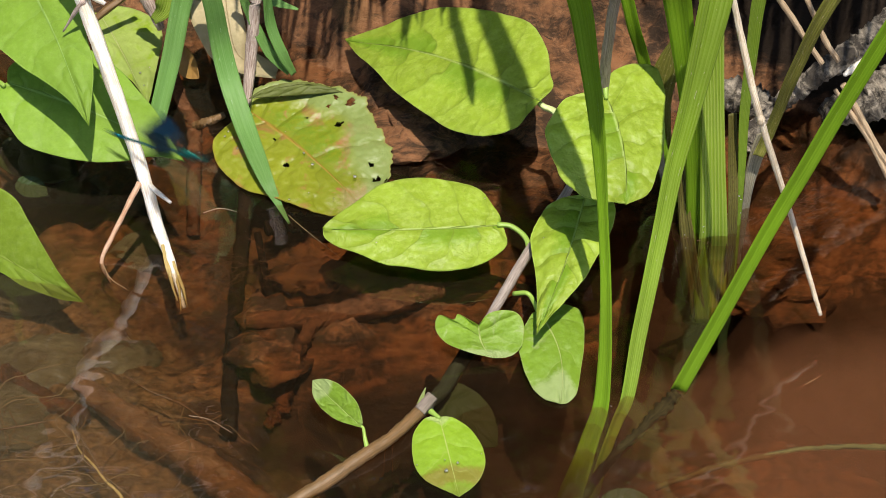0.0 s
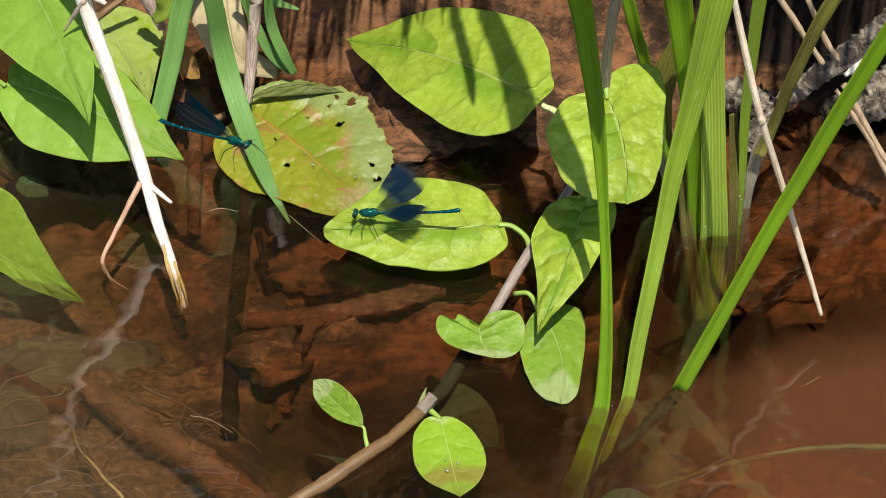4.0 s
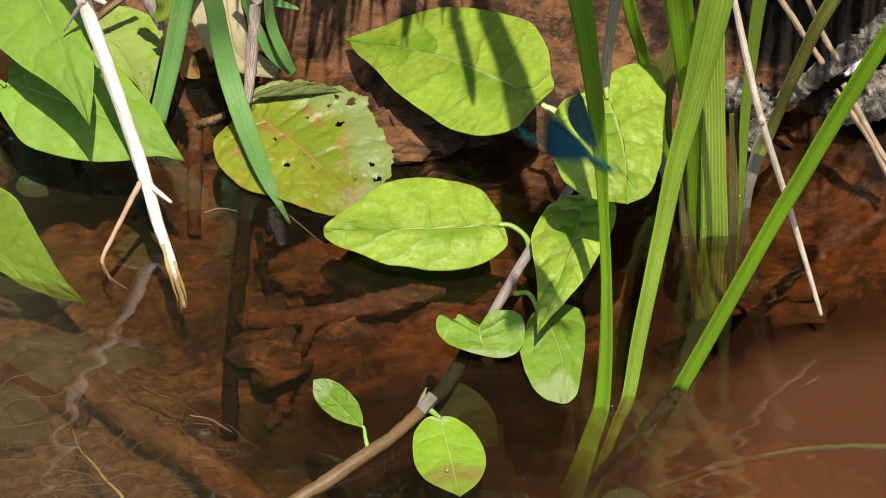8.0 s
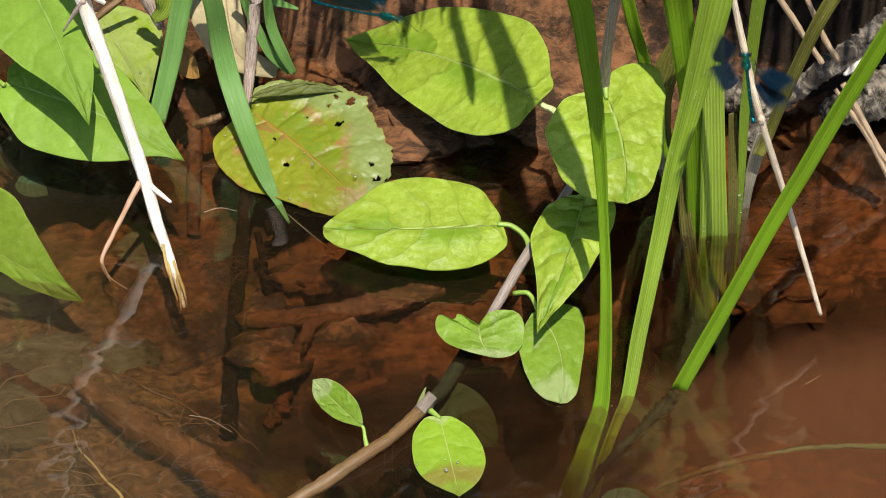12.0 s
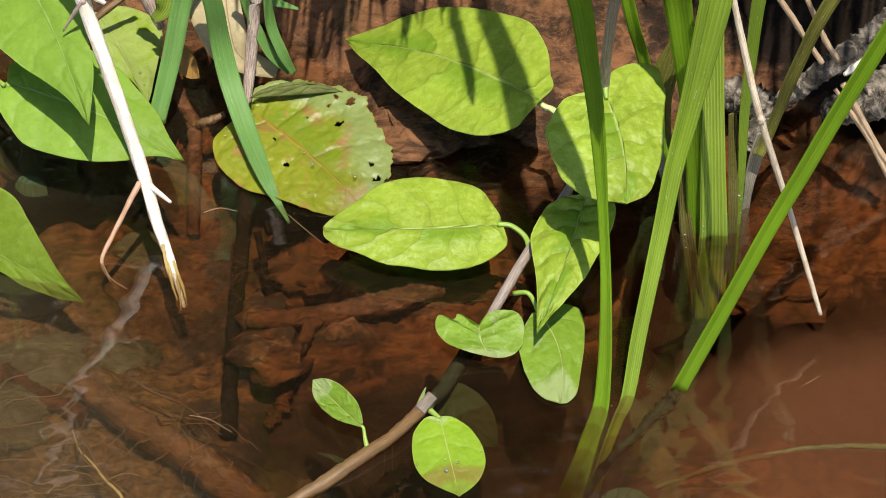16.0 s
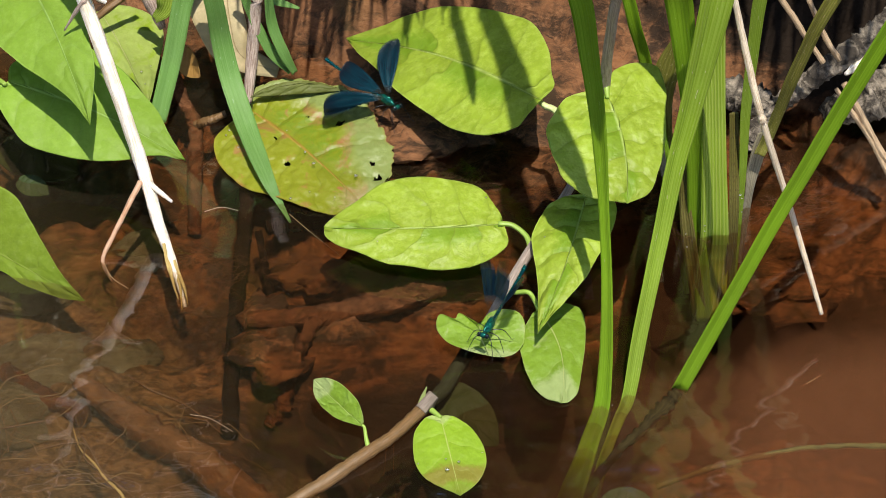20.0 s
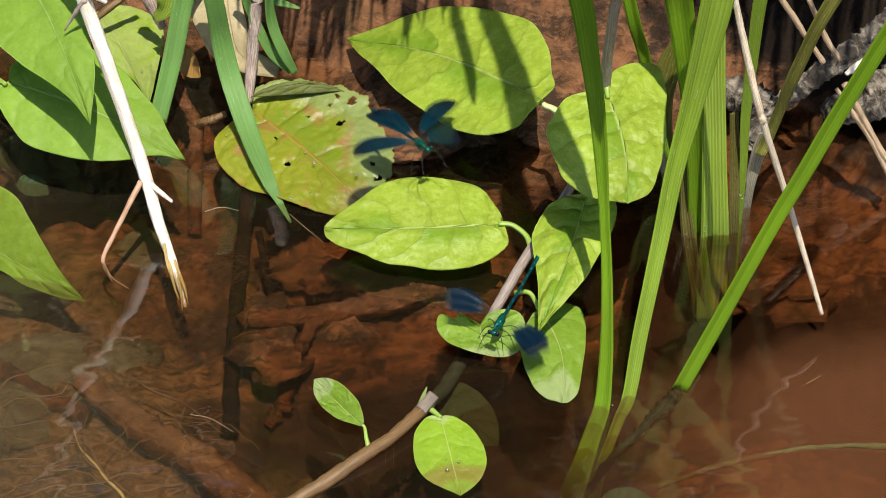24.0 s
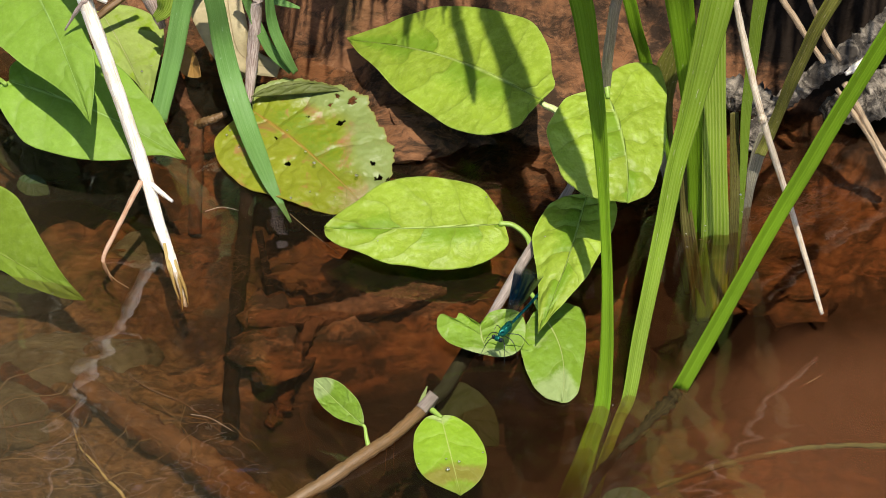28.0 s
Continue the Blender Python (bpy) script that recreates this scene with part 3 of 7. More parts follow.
def leaf(parent, base, tip, left, right, mat, edge_l, edge_r, arch=0.0, cup=0.0, wave=0.0, ragged=(0.0, 0.0), holes=(), n=90, half=28,
         seed=0, label="", name="leaf", thick=0.0004, bend=0.0, ribs=6.0, quilt=0.010, crumple=0.006):
    """A leaf blade from its stalk end to its tip; left and right give its tilt. The edges run from stalk to tip in
    shares of the length (along, out); a start below zero makes an ear. Rows of the mesh follow the side veins."""
    base, tip, left, right = rel(parent, (base, tip, left, right))
    ax = tip - base
    length = ax.length
    d = ax.normalized()

    def off(p):
        v = p - base
        return v - d * v.dot(d)
    c = (off(left) - off(right)).normalized()
    nrm = c.cross(d)
    if nrm.z < 0:
        nrm = -nrm
    nrm.normalize()
    o = random.Random(seed).random() * 40
    edges = {sg: spline([(0, 0, 0)] + [(x, w * sg, 0) for x, w in e] + [(1, 0, 0)], n + 1) for sg, e in ((1, edge_l), (-1, edge_r))}
    top, bot, uvs, veins, flag = [], [], [], [], []
    m = 2 * half + 1
    for i in range(n + 1):
        u = i / n
        s = u - 0.15 * math.sin(math.pi * u)
        mx, my = s, bend * math.sin(math.pi * s)
        for j in range(m):
            q = (j - half) / half
            sg = 1 if q > 0 else -1
            k = abs(q)
            e = edges[sg][i]
            rag = ragged[0 if sg > 0 else 1]
            reach = 1 + 0.02 * noise.noise((u * 9 + o, sg * 3, 1)) * k
            if rag:
                reach *= 1 - rag * (0.5 + 0.5 * noise.fractal((u * 26 + o, sg * 2, 0), 0.75, 2.0, 5)) * k * k
            x = mx + (e.x - mx) * k * reach
            y = my + (e.y - my) * k * reach
            w = abs(e.y - my)
            sx = min(max(x, 0.0), 1.0)
            run = ribs * (u + 0.05 * noise.noise((u * 6 + o, sg * 5, 3))) + (0.45 if sg > 0 else 0.0) - 0.35 * k * k + 0.22 * noise.noise((k * 2.6 + o, u * 7, sg * 2))
            lift = 1 - (1 - 2 * abs(run - math.floor(run) - 0.5)) ** 2
            z = arch * 4 * sx * (1 - sx) + cup * k ** 1.7 * w
            z += wave * noise.noise((s * 4.2 + o, q * 1.6, 2)) * (0.25 + 0.75 * k)
            z -= 0.005 * math.exp(-(q * 5) ** 2)
            z += quilt * (lift - 0.5) * min(1.0, 4 * k) * (1 - k ** 3) * (0.55 + 0.9 * noise.noise((s * 5 + o, q * 3, 7)))
            z += crumple * (noise.noise((x * 14 + o, y * 14, 5)) + 0.5 * noise.noise((x * 31 + o, y * 31, 9))) * min(1.0, 3 * k)
            p = base + d * (x * length) + c * (y * length) + nrm * (z * length)
            top.append(p)
            bot.append(p - nrm * thick)
            uvs.append((u, 0.5 + 0.5 * q))
            veins.append((run, k))
            gone = False
            for hx, hy, hr in holes:
                gone |= math.hypot(x - hx, y - hy) * length + 0.0016 * noise.noise((x * 50, y * 50, hx * 9)) < hr
            flag.append(gone)
    nt = len(top)
    faces = []
    for i in range(n):
        for j in range(m - 1):
            q = (i * m + j, (i + 1) * m + j, (i + 1) * m + j + 1, i * m + j + 1)
            if sum(flag[v] for v in q) >= 3:
                continue
            faces.append(q)
            faces.append(tuple(nt + v for v in q[::-1]))
        for j in (0, m - 1):
            q = (i * m + j, (i + 1) * m + j, nt + (i + 1) * m + j, nt + i * m + j)
            faces.append(q)
    return put_mesh(name, top + bot, faces, mat, parent, uvs + uvs, label, veins=veins + veins)


OVAL = ((0.02, 0.14), (0.16, 0.27), (0.38, 0.33), (0.60, 0.31), (0.80, 0.21), (0.93, 0.09))


def blob(name, at, size, mat, parent=None, seed=0, label="", lump=0.3, rings=14, seg=22, turn=0.0):
    """A lumpy stone or clod."""
    c = rel(parent, [at])[0]
    verts, uvs, faces = [], [], []
    ct, st = math.cos(radians(turn)), math.sin(radians(turn))
    for i in range(rings + 1):
        th = math.pi * i / rings
        for j in range(seg):
            ph = 2 * math.pi * j / seg
            v = Vector((math.sin(th) * math.cos(ph), math.sin(th) * math.sin(ph), math.cos(th)))
            r = 1 + lump * noise.fractal(v * 1.7 + Vector((seed * 7.3, seed, 0)), 0.7, 2.0, 4)
            v = Vector((v.x * size[0], v.y * size[1], v.z * size[2])) * r
            verts.append(c + Vector((v.x * ct - v.y * st, v.x * st + v.y * ct, v.z)))
            uvs.append((i / rings, j / seg))
    for i in range(rings):
        for j in range(seg):
            k = (j + 1) % seg
            faces.append((i * seg + j, (i + 1) * seg + j, (i + 1) * seg + k, i * seg + k))
    return put_mesh(name, verts, faces, mat, parent, uvs, label)


# ---- ground and water ----


def step_up(v):
    return 0.5 + 0.5 * math.tanh(v / 2)


def ground_height(x, y):
    """The stream bed, shallow towards the bank behind, with the far land round it."""
    n1 = noise.fractal((x * 9, y * 13, 0.3), 0.8, 2.0, 5)
    n2 = noise.fractal((x * 38, y * 50, 4.1), 0.7, 2.0, 4)
    bed = -0.035 + 0.015 * n1 + 0.009 * n2
    bed -= 0.070 * math.exp(-((x - 0.002) / 0.064) ** 2 - ((y + 0.099) / 0.046) ** 2)
    bed += 0.028 * step_up((y - 0.035) * 90) * step_up((x + 0.062) * 90) * step_up((0.10 - x) * 90)
    shoal = 0.88 * math.exp(-(max(0.0, abs(y + 0.025 - 0.12 * x) - 0.006) / 0.012) ** 2) * step_up((x + 0.080) * 150) * step_up((0.042 - x) * 120)
    bed += shoal * (-0.011 + 0.010 * n2 - bed)
    bed -= 0.045 * math.exp(-((x - 0.175) / 0.045) ** 2 - ((y + 0.026) / 0.026) ** 2)
    east = step_up((x - 0.105) * 45) * step_up(y * 38)
    bed += east * 0.020
    bed -= 0.055 * math.exp(-((x - 0.115) / 0.022) ** 2 - ((y - 0.002) / 0.034) ** 2)
    bank = step_up((y - 0.150 + 0.038 * step_up((x + 0.03) * 60) - 0.03 * n1) * 55)
    bed += bank * (0.060 + 0.010 * n1 + 0.004 * n2)
    rise = max(0.0, y - 0.22)
    bed += 0.35 * min(rise, 1.5) + 0.05 * max(0.0, min(rise, 20) - 1.5)
    bed += 1.4 * max(0.0, min(y - 0.55, 1.9))
    near = max(0.0, -y - 0.75)
    bed += 0.6 * min(near, 0.8) + 0.03 * max(0.0, min(near, 20) - 0.8)
    if abs(x) > 2:
        bed += 0.3 * min(abs(x) - 2, 1.5)
    return bed


def axis_steps(fine, step, far):
    """Even steps over the fine stretch, then ever longer ones to the horizon."""
    lo, hi = fine
    vals = [lo + step * i for i in range(int(round((hi - lo) / step)) + 1)]
    g, v = step, vals[-1]
    after = []
    while v < far:
        g *= 1.35
        v += g
        after.append(v)
    g, v = step, vals[0]
    before = []
    while v > -far:
        g *= 1.35
        v -= g
        before.append(v)
    return before[::-1] + vals + after


def make_ground():
    xs = axis_steps((-0.26, 0.26), 0.0022, 400)
    ys = axis_steps((-0.20, 0.26), 0.0022, 400)
    verts = [(x, y, ground_height(x, y)) for y in ys for x in xs]
    m = len(xs)
    faces = [(j * m + i, j * m + i + 1, (j + 1) * m + i + 1, (j + 1) * m + i) for j in range(len(ys) - 1) for i in range(m - 1)]
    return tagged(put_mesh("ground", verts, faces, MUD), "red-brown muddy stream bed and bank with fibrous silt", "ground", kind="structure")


def make_water():
    xs = axis_steps((-0.56, 0.22), 0.0026, 2.6)
    ys = axis_steps((-0.17, 0.18), 0.0022, 2.6)

    def h(x, y):
        fade = 1.0 if abs(y) < 0.6 and abs(x) < 1.0 else 0.0
        v = 0.000060 * noise.noise((x * 75, y * 125, 0)) + 0.000040 * noise.noise((x * 80, y * 230, 5)) + 0.00008 * noise.noise((x * 15, y * 24, 8)) + 0.000016 * noise.noise((x * 190, y * 230, 3))
        return v * fade * (1.0 + 2.2 * step_up((-y - 0.085) * 90))
    verts = [(x, y, h(x, y)) for y in ys for x in xs]
    m = len(xs)
    faces = [(j * m + i, j * m + i + 1, (j + 1) * m + i + 1, (j + 1) * m + i) for j in range(len(ys) - 1) for i in range(m - 1)]
    return tagged(put_mesh("water", verts, faces, WATER), "shallow rippled brown stream water with drifting silt", "water", kind="structure")


def make_silt():
    """Fine silt hanging in the water, in a thin drift."""
    for k, z in enumerate((-0.007, -0.016)):
        m = Mat("silt_drift")
        p = m.place()
        n1 = m.noise(p, 13 + 5 * k, 5, 0.6, 1.0)
        sep = m.add("ShaderNodeSeparateXYZ", Vector=p)
        dens = m.math("ADD", n1, m.math("ADD", m.math("MULTIPLY", sep.outputs[0], 0.9), m.math("MULTIPLY", sep.outputs[1], -1.0)))
        dens = m.math("SUBTRACT", dens, m.math("MULTIPLY", m.math("MAXIMUM", m.math("ADD", sep.outputs[1], 0.075), 0.0), 5.0))
        clear = m.add("ShaderNodeBsdfTransparent", Color=(0.90, 0.815, 0.72, 1))
        grain = m.add("ShaderNodeBsdfDiffuse", Color=(0.12, 0.058, 0.027, 1))
        mx = m.add("ShaderNodeMixShader", Fac=m.ramp(dens, (0.52, 0.0), (1.0, 0.17)))
        m.t.links.new(clear.outputs[0], mx.inputs[1])
        m.t.links.new(grain.outputs[0], mx.inputs[2])
        m.t.links.new(mx.outputs[0], m.out.inputs[0])
        xs, ys = axis_steps((-0.3, 0.3), 0.03, 1.2), axis_steps((-0.2, 0.2), 0.03, 0.5)
        verts = [(x, y, z + 0.003 * noise.noise((x * 20, y * 20, k))) for y in ys for x in xs]
        w = len(xs)
        faces = [(j * w + i, j * w + i + 1, (j + 1) * w + i + 1, (j + 1) * w + i) for j in range(len(ys) - 1) for i in range(w - 1)]
        tagged(put_mesh("silt_drift", verts, faces, m.m), "thin drift of brown silt hanging in the water", "silt", kind="stuff")


ground = make_ground()
make_silt()
water = make_water()

# ---- the vine that hangs over the water ----


def make_vine():
    v = thing("nightshade_vine", "trailing vine with bright green heart-shaped leaves over the water", "plant", (-0.0055, -0.0903, 0))
    tube("main_stem", [(0.0705, -0.0077, 0.1500), (0.0680, -0.0003, 0.1320), (0.0669, 0.0124, 0.0950), (0.0667, 0.0189, 0.0720), (0.0618, 0.0239, 0.0340), (0.0484, 0.0056, 0.0180), (0.0334, -0.0230, 0.0140), (0.0245, -0.0385, 0.0080), (0.0174, -0.0461, -0.0010)],
         [0.0022, 0.0023, 0.0023, 0.0021, 0.0020, 0.0022, 0.0022, 0.0018], VINE_GREY, v, n=70, rough=0.16, seed=1)
    tube("sunken_stem", [(0.0179, -0.0473, -0.0005), (0.0073, -0.0618, -0.007), (0.0002, -0.079, -0.0058), (-0.0055, -0.0916, -0.001)], [0.0032, 0.0032, 0.0031, 0.0026], STEM_WET, v, n=26, rough=0.2, seed=2, label="dark olive stretch of stem under water")
    tube("lower_stem", [(-0.005, -0.0963, 0.005), (-0.0111, -0.1044, 0.0045), (-0.0211, -0.1165, 0.004), (-0.0321, -0.1257, 0.003), (-0.0453, -0.1362, 0.0005), (-0.0627, -0.148, -0.003)],
         [0.0025, 0.0027, 0.0025, 0.0028, 0.0030, 0.0030], VINE, v, n=60, rough=0.2, seed=2, label="brown woody stem at the water surface")
    blob("stem_node", (-0.0066, -0.0975, 0.005), (0.0028, 0.0028, 0.0026), VINE_GREY, v, seed=4, lump=0.35)
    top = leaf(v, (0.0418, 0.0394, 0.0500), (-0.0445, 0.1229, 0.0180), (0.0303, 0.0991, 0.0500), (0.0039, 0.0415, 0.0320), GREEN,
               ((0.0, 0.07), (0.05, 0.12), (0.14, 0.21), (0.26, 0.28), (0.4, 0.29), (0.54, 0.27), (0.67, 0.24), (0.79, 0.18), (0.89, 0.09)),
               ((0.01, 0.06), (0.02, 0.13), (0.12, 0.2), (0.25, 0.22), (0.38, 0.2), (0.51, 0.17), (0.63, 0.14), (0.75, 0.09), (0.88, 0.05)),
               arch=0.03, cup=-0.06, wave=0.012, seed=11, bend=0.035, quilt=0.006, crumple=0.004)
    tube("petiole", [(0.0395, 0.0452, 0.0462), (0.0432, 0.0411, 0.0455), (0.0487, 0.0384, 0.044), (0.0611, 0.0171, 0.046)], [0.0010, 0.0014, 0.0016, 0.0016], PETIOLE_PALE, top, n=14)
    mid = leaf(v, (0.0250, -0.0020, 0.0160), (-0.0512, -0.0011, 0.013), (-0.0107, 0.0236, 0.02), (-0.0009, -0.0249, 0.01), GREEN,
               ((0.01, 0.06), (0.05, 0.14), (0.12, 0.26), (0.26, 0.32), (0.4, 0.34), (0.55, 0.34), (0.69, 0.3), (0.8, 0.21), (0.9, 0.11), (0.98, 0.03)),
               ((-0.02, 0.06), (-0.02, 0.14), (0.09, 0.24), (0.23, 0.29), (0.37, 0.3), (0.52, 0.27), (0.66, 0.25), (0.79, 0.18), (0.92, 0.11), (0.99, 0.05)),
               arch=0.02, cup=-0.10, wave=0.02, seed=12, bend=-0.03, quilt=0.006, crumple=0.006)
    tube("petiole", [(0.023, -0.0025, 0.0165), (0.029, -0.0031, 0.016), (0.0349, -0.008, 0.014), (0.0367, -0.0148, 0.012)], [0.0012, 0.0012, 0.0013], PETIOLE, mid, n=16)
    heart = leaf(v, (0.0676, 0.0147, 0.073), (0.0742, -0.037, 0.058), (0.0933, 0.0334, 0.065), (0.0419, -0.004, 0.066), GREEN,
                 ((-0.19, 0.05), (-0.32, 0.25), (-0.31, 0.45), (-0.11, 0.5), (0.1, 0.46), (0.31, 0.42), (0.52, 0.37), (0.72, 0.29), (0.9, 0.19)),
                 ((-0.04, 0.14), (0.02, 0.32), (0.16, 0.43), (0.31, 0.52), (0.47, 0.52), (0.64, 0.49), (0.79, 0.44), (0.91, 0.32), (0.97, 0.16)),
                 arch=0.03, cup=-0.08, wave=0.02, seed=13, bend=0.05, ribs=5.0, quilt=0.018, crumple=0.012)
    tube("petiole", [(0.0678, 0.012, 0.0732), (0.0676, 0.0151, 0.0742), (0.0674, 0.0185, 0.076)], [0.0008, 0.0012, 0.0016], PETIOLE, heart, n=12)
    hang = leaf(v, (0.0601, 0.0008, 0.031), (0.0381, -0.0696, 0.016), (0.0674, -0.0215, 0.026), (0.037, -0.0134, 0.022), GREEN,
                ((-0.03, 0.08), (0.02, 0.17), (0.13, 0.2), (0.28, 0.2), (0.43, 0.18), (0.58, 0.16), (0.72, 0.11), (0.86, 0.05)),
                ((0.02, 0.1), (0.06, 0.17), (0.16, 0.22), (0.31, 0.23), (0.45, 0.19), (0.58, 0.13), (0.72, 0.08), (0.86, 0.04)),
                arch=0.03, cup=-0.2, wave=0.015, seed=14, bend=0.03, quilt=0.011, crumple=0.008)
    tube("petiole", [(0.0595, -0.0013, 0.0305), (0.0605, 0.0065, 0.0315), (0.0602, 0.0172, 0.0315)], [0.0012, 0.0014, 0.0015], PETIOLE, hang, n=10)
    low = leaf(v, (0.039, -0.0442, 0.006), (0.0475, -0.0942, 0.001), (0.0576, -0.0394, 0.004), (0.0319, -0.0711, 0.002), GREEN_PALE,
               ((-0.05, 0.18), (0.0, 0.33), (0.13, 0.36), (0.33, 0.33), (0.52, 0.28), (0.71, 0.22), (0.91, 0.15), (0.99, 0.07)),
               ((0.04, 0.05), (0.11, 0.1), (0.23, 0.17), (0.37, 0.22), (0.52, 0.23), (0.66, 0.22), (0.8, 0.19), (0.93, 0.12)),
               arch=0.04, cup=-0.08, wave=0.015, seed=15, bend=0.09, ribs=3.5, quilt=0.014)
    tube("petiole", [(0.0392, -0.0452, 0.0062), (0.0378, -0.0427, 0.009), (0.0350, -0.0405, 0.012), (0.0295, -0.0375, 0.009)], [0.0009, 0.0010, 0.0011], PETIOLE, low, n=14)
    leaf(v, (0.0146, -0.0608, 0.013), (0.0204, -0.0708, 0.004), (0.0327, -0.0568, 0.014), (-0.0028, -0.0652, 0.014), GREEN_PALE,
         ((-0.19, 0.37), (-0.13, 0.77), (0.08, 1.12), (0.46, 1.19), (0.83, 1.01), (1.1, 0.72), (1.14, 0.36)),
         ((-0.28, 0.22), (-0.50, 0.42), (-0.42, 0.62), (-0.68, 0.95), (-0.35, 1.2), (0.09, 1.07), (0.43, 0.74), (0.73, 0.38)),
         arch=-0.10, cup=0.12, wave=0.08, seed=16, bend=-0.1, ribs=3.5, quilt=0.05, crumple=0.02)
    small = leaf(v, (-0.0322, -0.1161, 0.01), (-0.0519, -0.0998, 0.02), (-0.036, -0.1077, 0.019), (-0.049, -0.107, 0.012), GREEN_PALE,
                 ((0.04, 0.07), (0.13, 0.15), (0.3, 0.24), (0.5, 0.26), (0.69, 0.24), (0.87, 0.15)),
                 ((0.05, 0.04), (0.16, 0.09), (0.33, 0.17), (0.52, 0.2), (0.7, 0.2), (0.87, 0.14)),
                 arch=0.03, cup=0.06, seed=17, ribs=4.0, quilt=0.012)
    tube("petiole", [(-0.0325, -0.1158, 0.0102), (-0.0315, -0.1165, 0.0095), (-0.0309, -0.1194, 0.0070), (-0.0299, -0.1228, 0.0045)], [0.0006, 0.0007, 0.0011], PETIOLE, small, n=12)
    disc = leaf(v, (-0.0014, -0.1053, 0.0045), (0.0064, -0.1451, 0.001), (0.0167, -0.1266, 0.003), (-0.0118, -0.1288, 0.003), GREEN_RUST,
                ((0.0, 0.07), (0.05, 0.16), (0.21, 0.27), (0.39, 0.33), (0.58, 0.34), (0.76, 0.28), (0.9, 0.16)),
                ((-0.03, 0.09), (0.01, 0.18), (0.16, 0.29), (0.35, 0.34), (0.55, 0.35), (0.73, 0.29), (0.87, 0.15)),
                arch=0.01, cup=-0.03, wave=0.01, seed=18, ribs=4.0, quilt=0.010)
    tube("petiole", [(-0.0012, -0.106, 0.0045), (-0.0035, -0.1035, 0.0045), (-0.0062, -0.1005, 0.0045)], [0.0008, 0.0011, 0.0014], PETIOLE, disc, n=8)
    leaf(v, (-0.0021, -0.0747, -0.01), (0.0222, -0.0941, -0.024), (0.0168, -0.0783, -0.017), (-0.0009, -0.0903, -0.018), SUNK, OVAL, OVAL, seed=19, label="leaf sunk under the water")
    tube("broken_stub", [(-0.0093, -0.1023, 0.0050), (-0.0072, -0.1003, 0.0065), (-0.0041, -0.0974, 0.0090)], [0.0029, 0.0028, 0.0026], STUB_GREY, v, n=10, rough=0.12, seed=21, label="grey broken end of the stem")
    blade("bract", [(-0.0095, -0.0998, 0.0060), (-0.0084, -0.0986, 0.0090), (-0.0070, -0.0972, 0.0130)], [0.0022, 0.0018, 0.0004], PALE_BRACT, v, (-0.3, -0.7, 0.6), n=12, label="small pale bract")
    return v


make_vine()

# ---- left bank plants ----


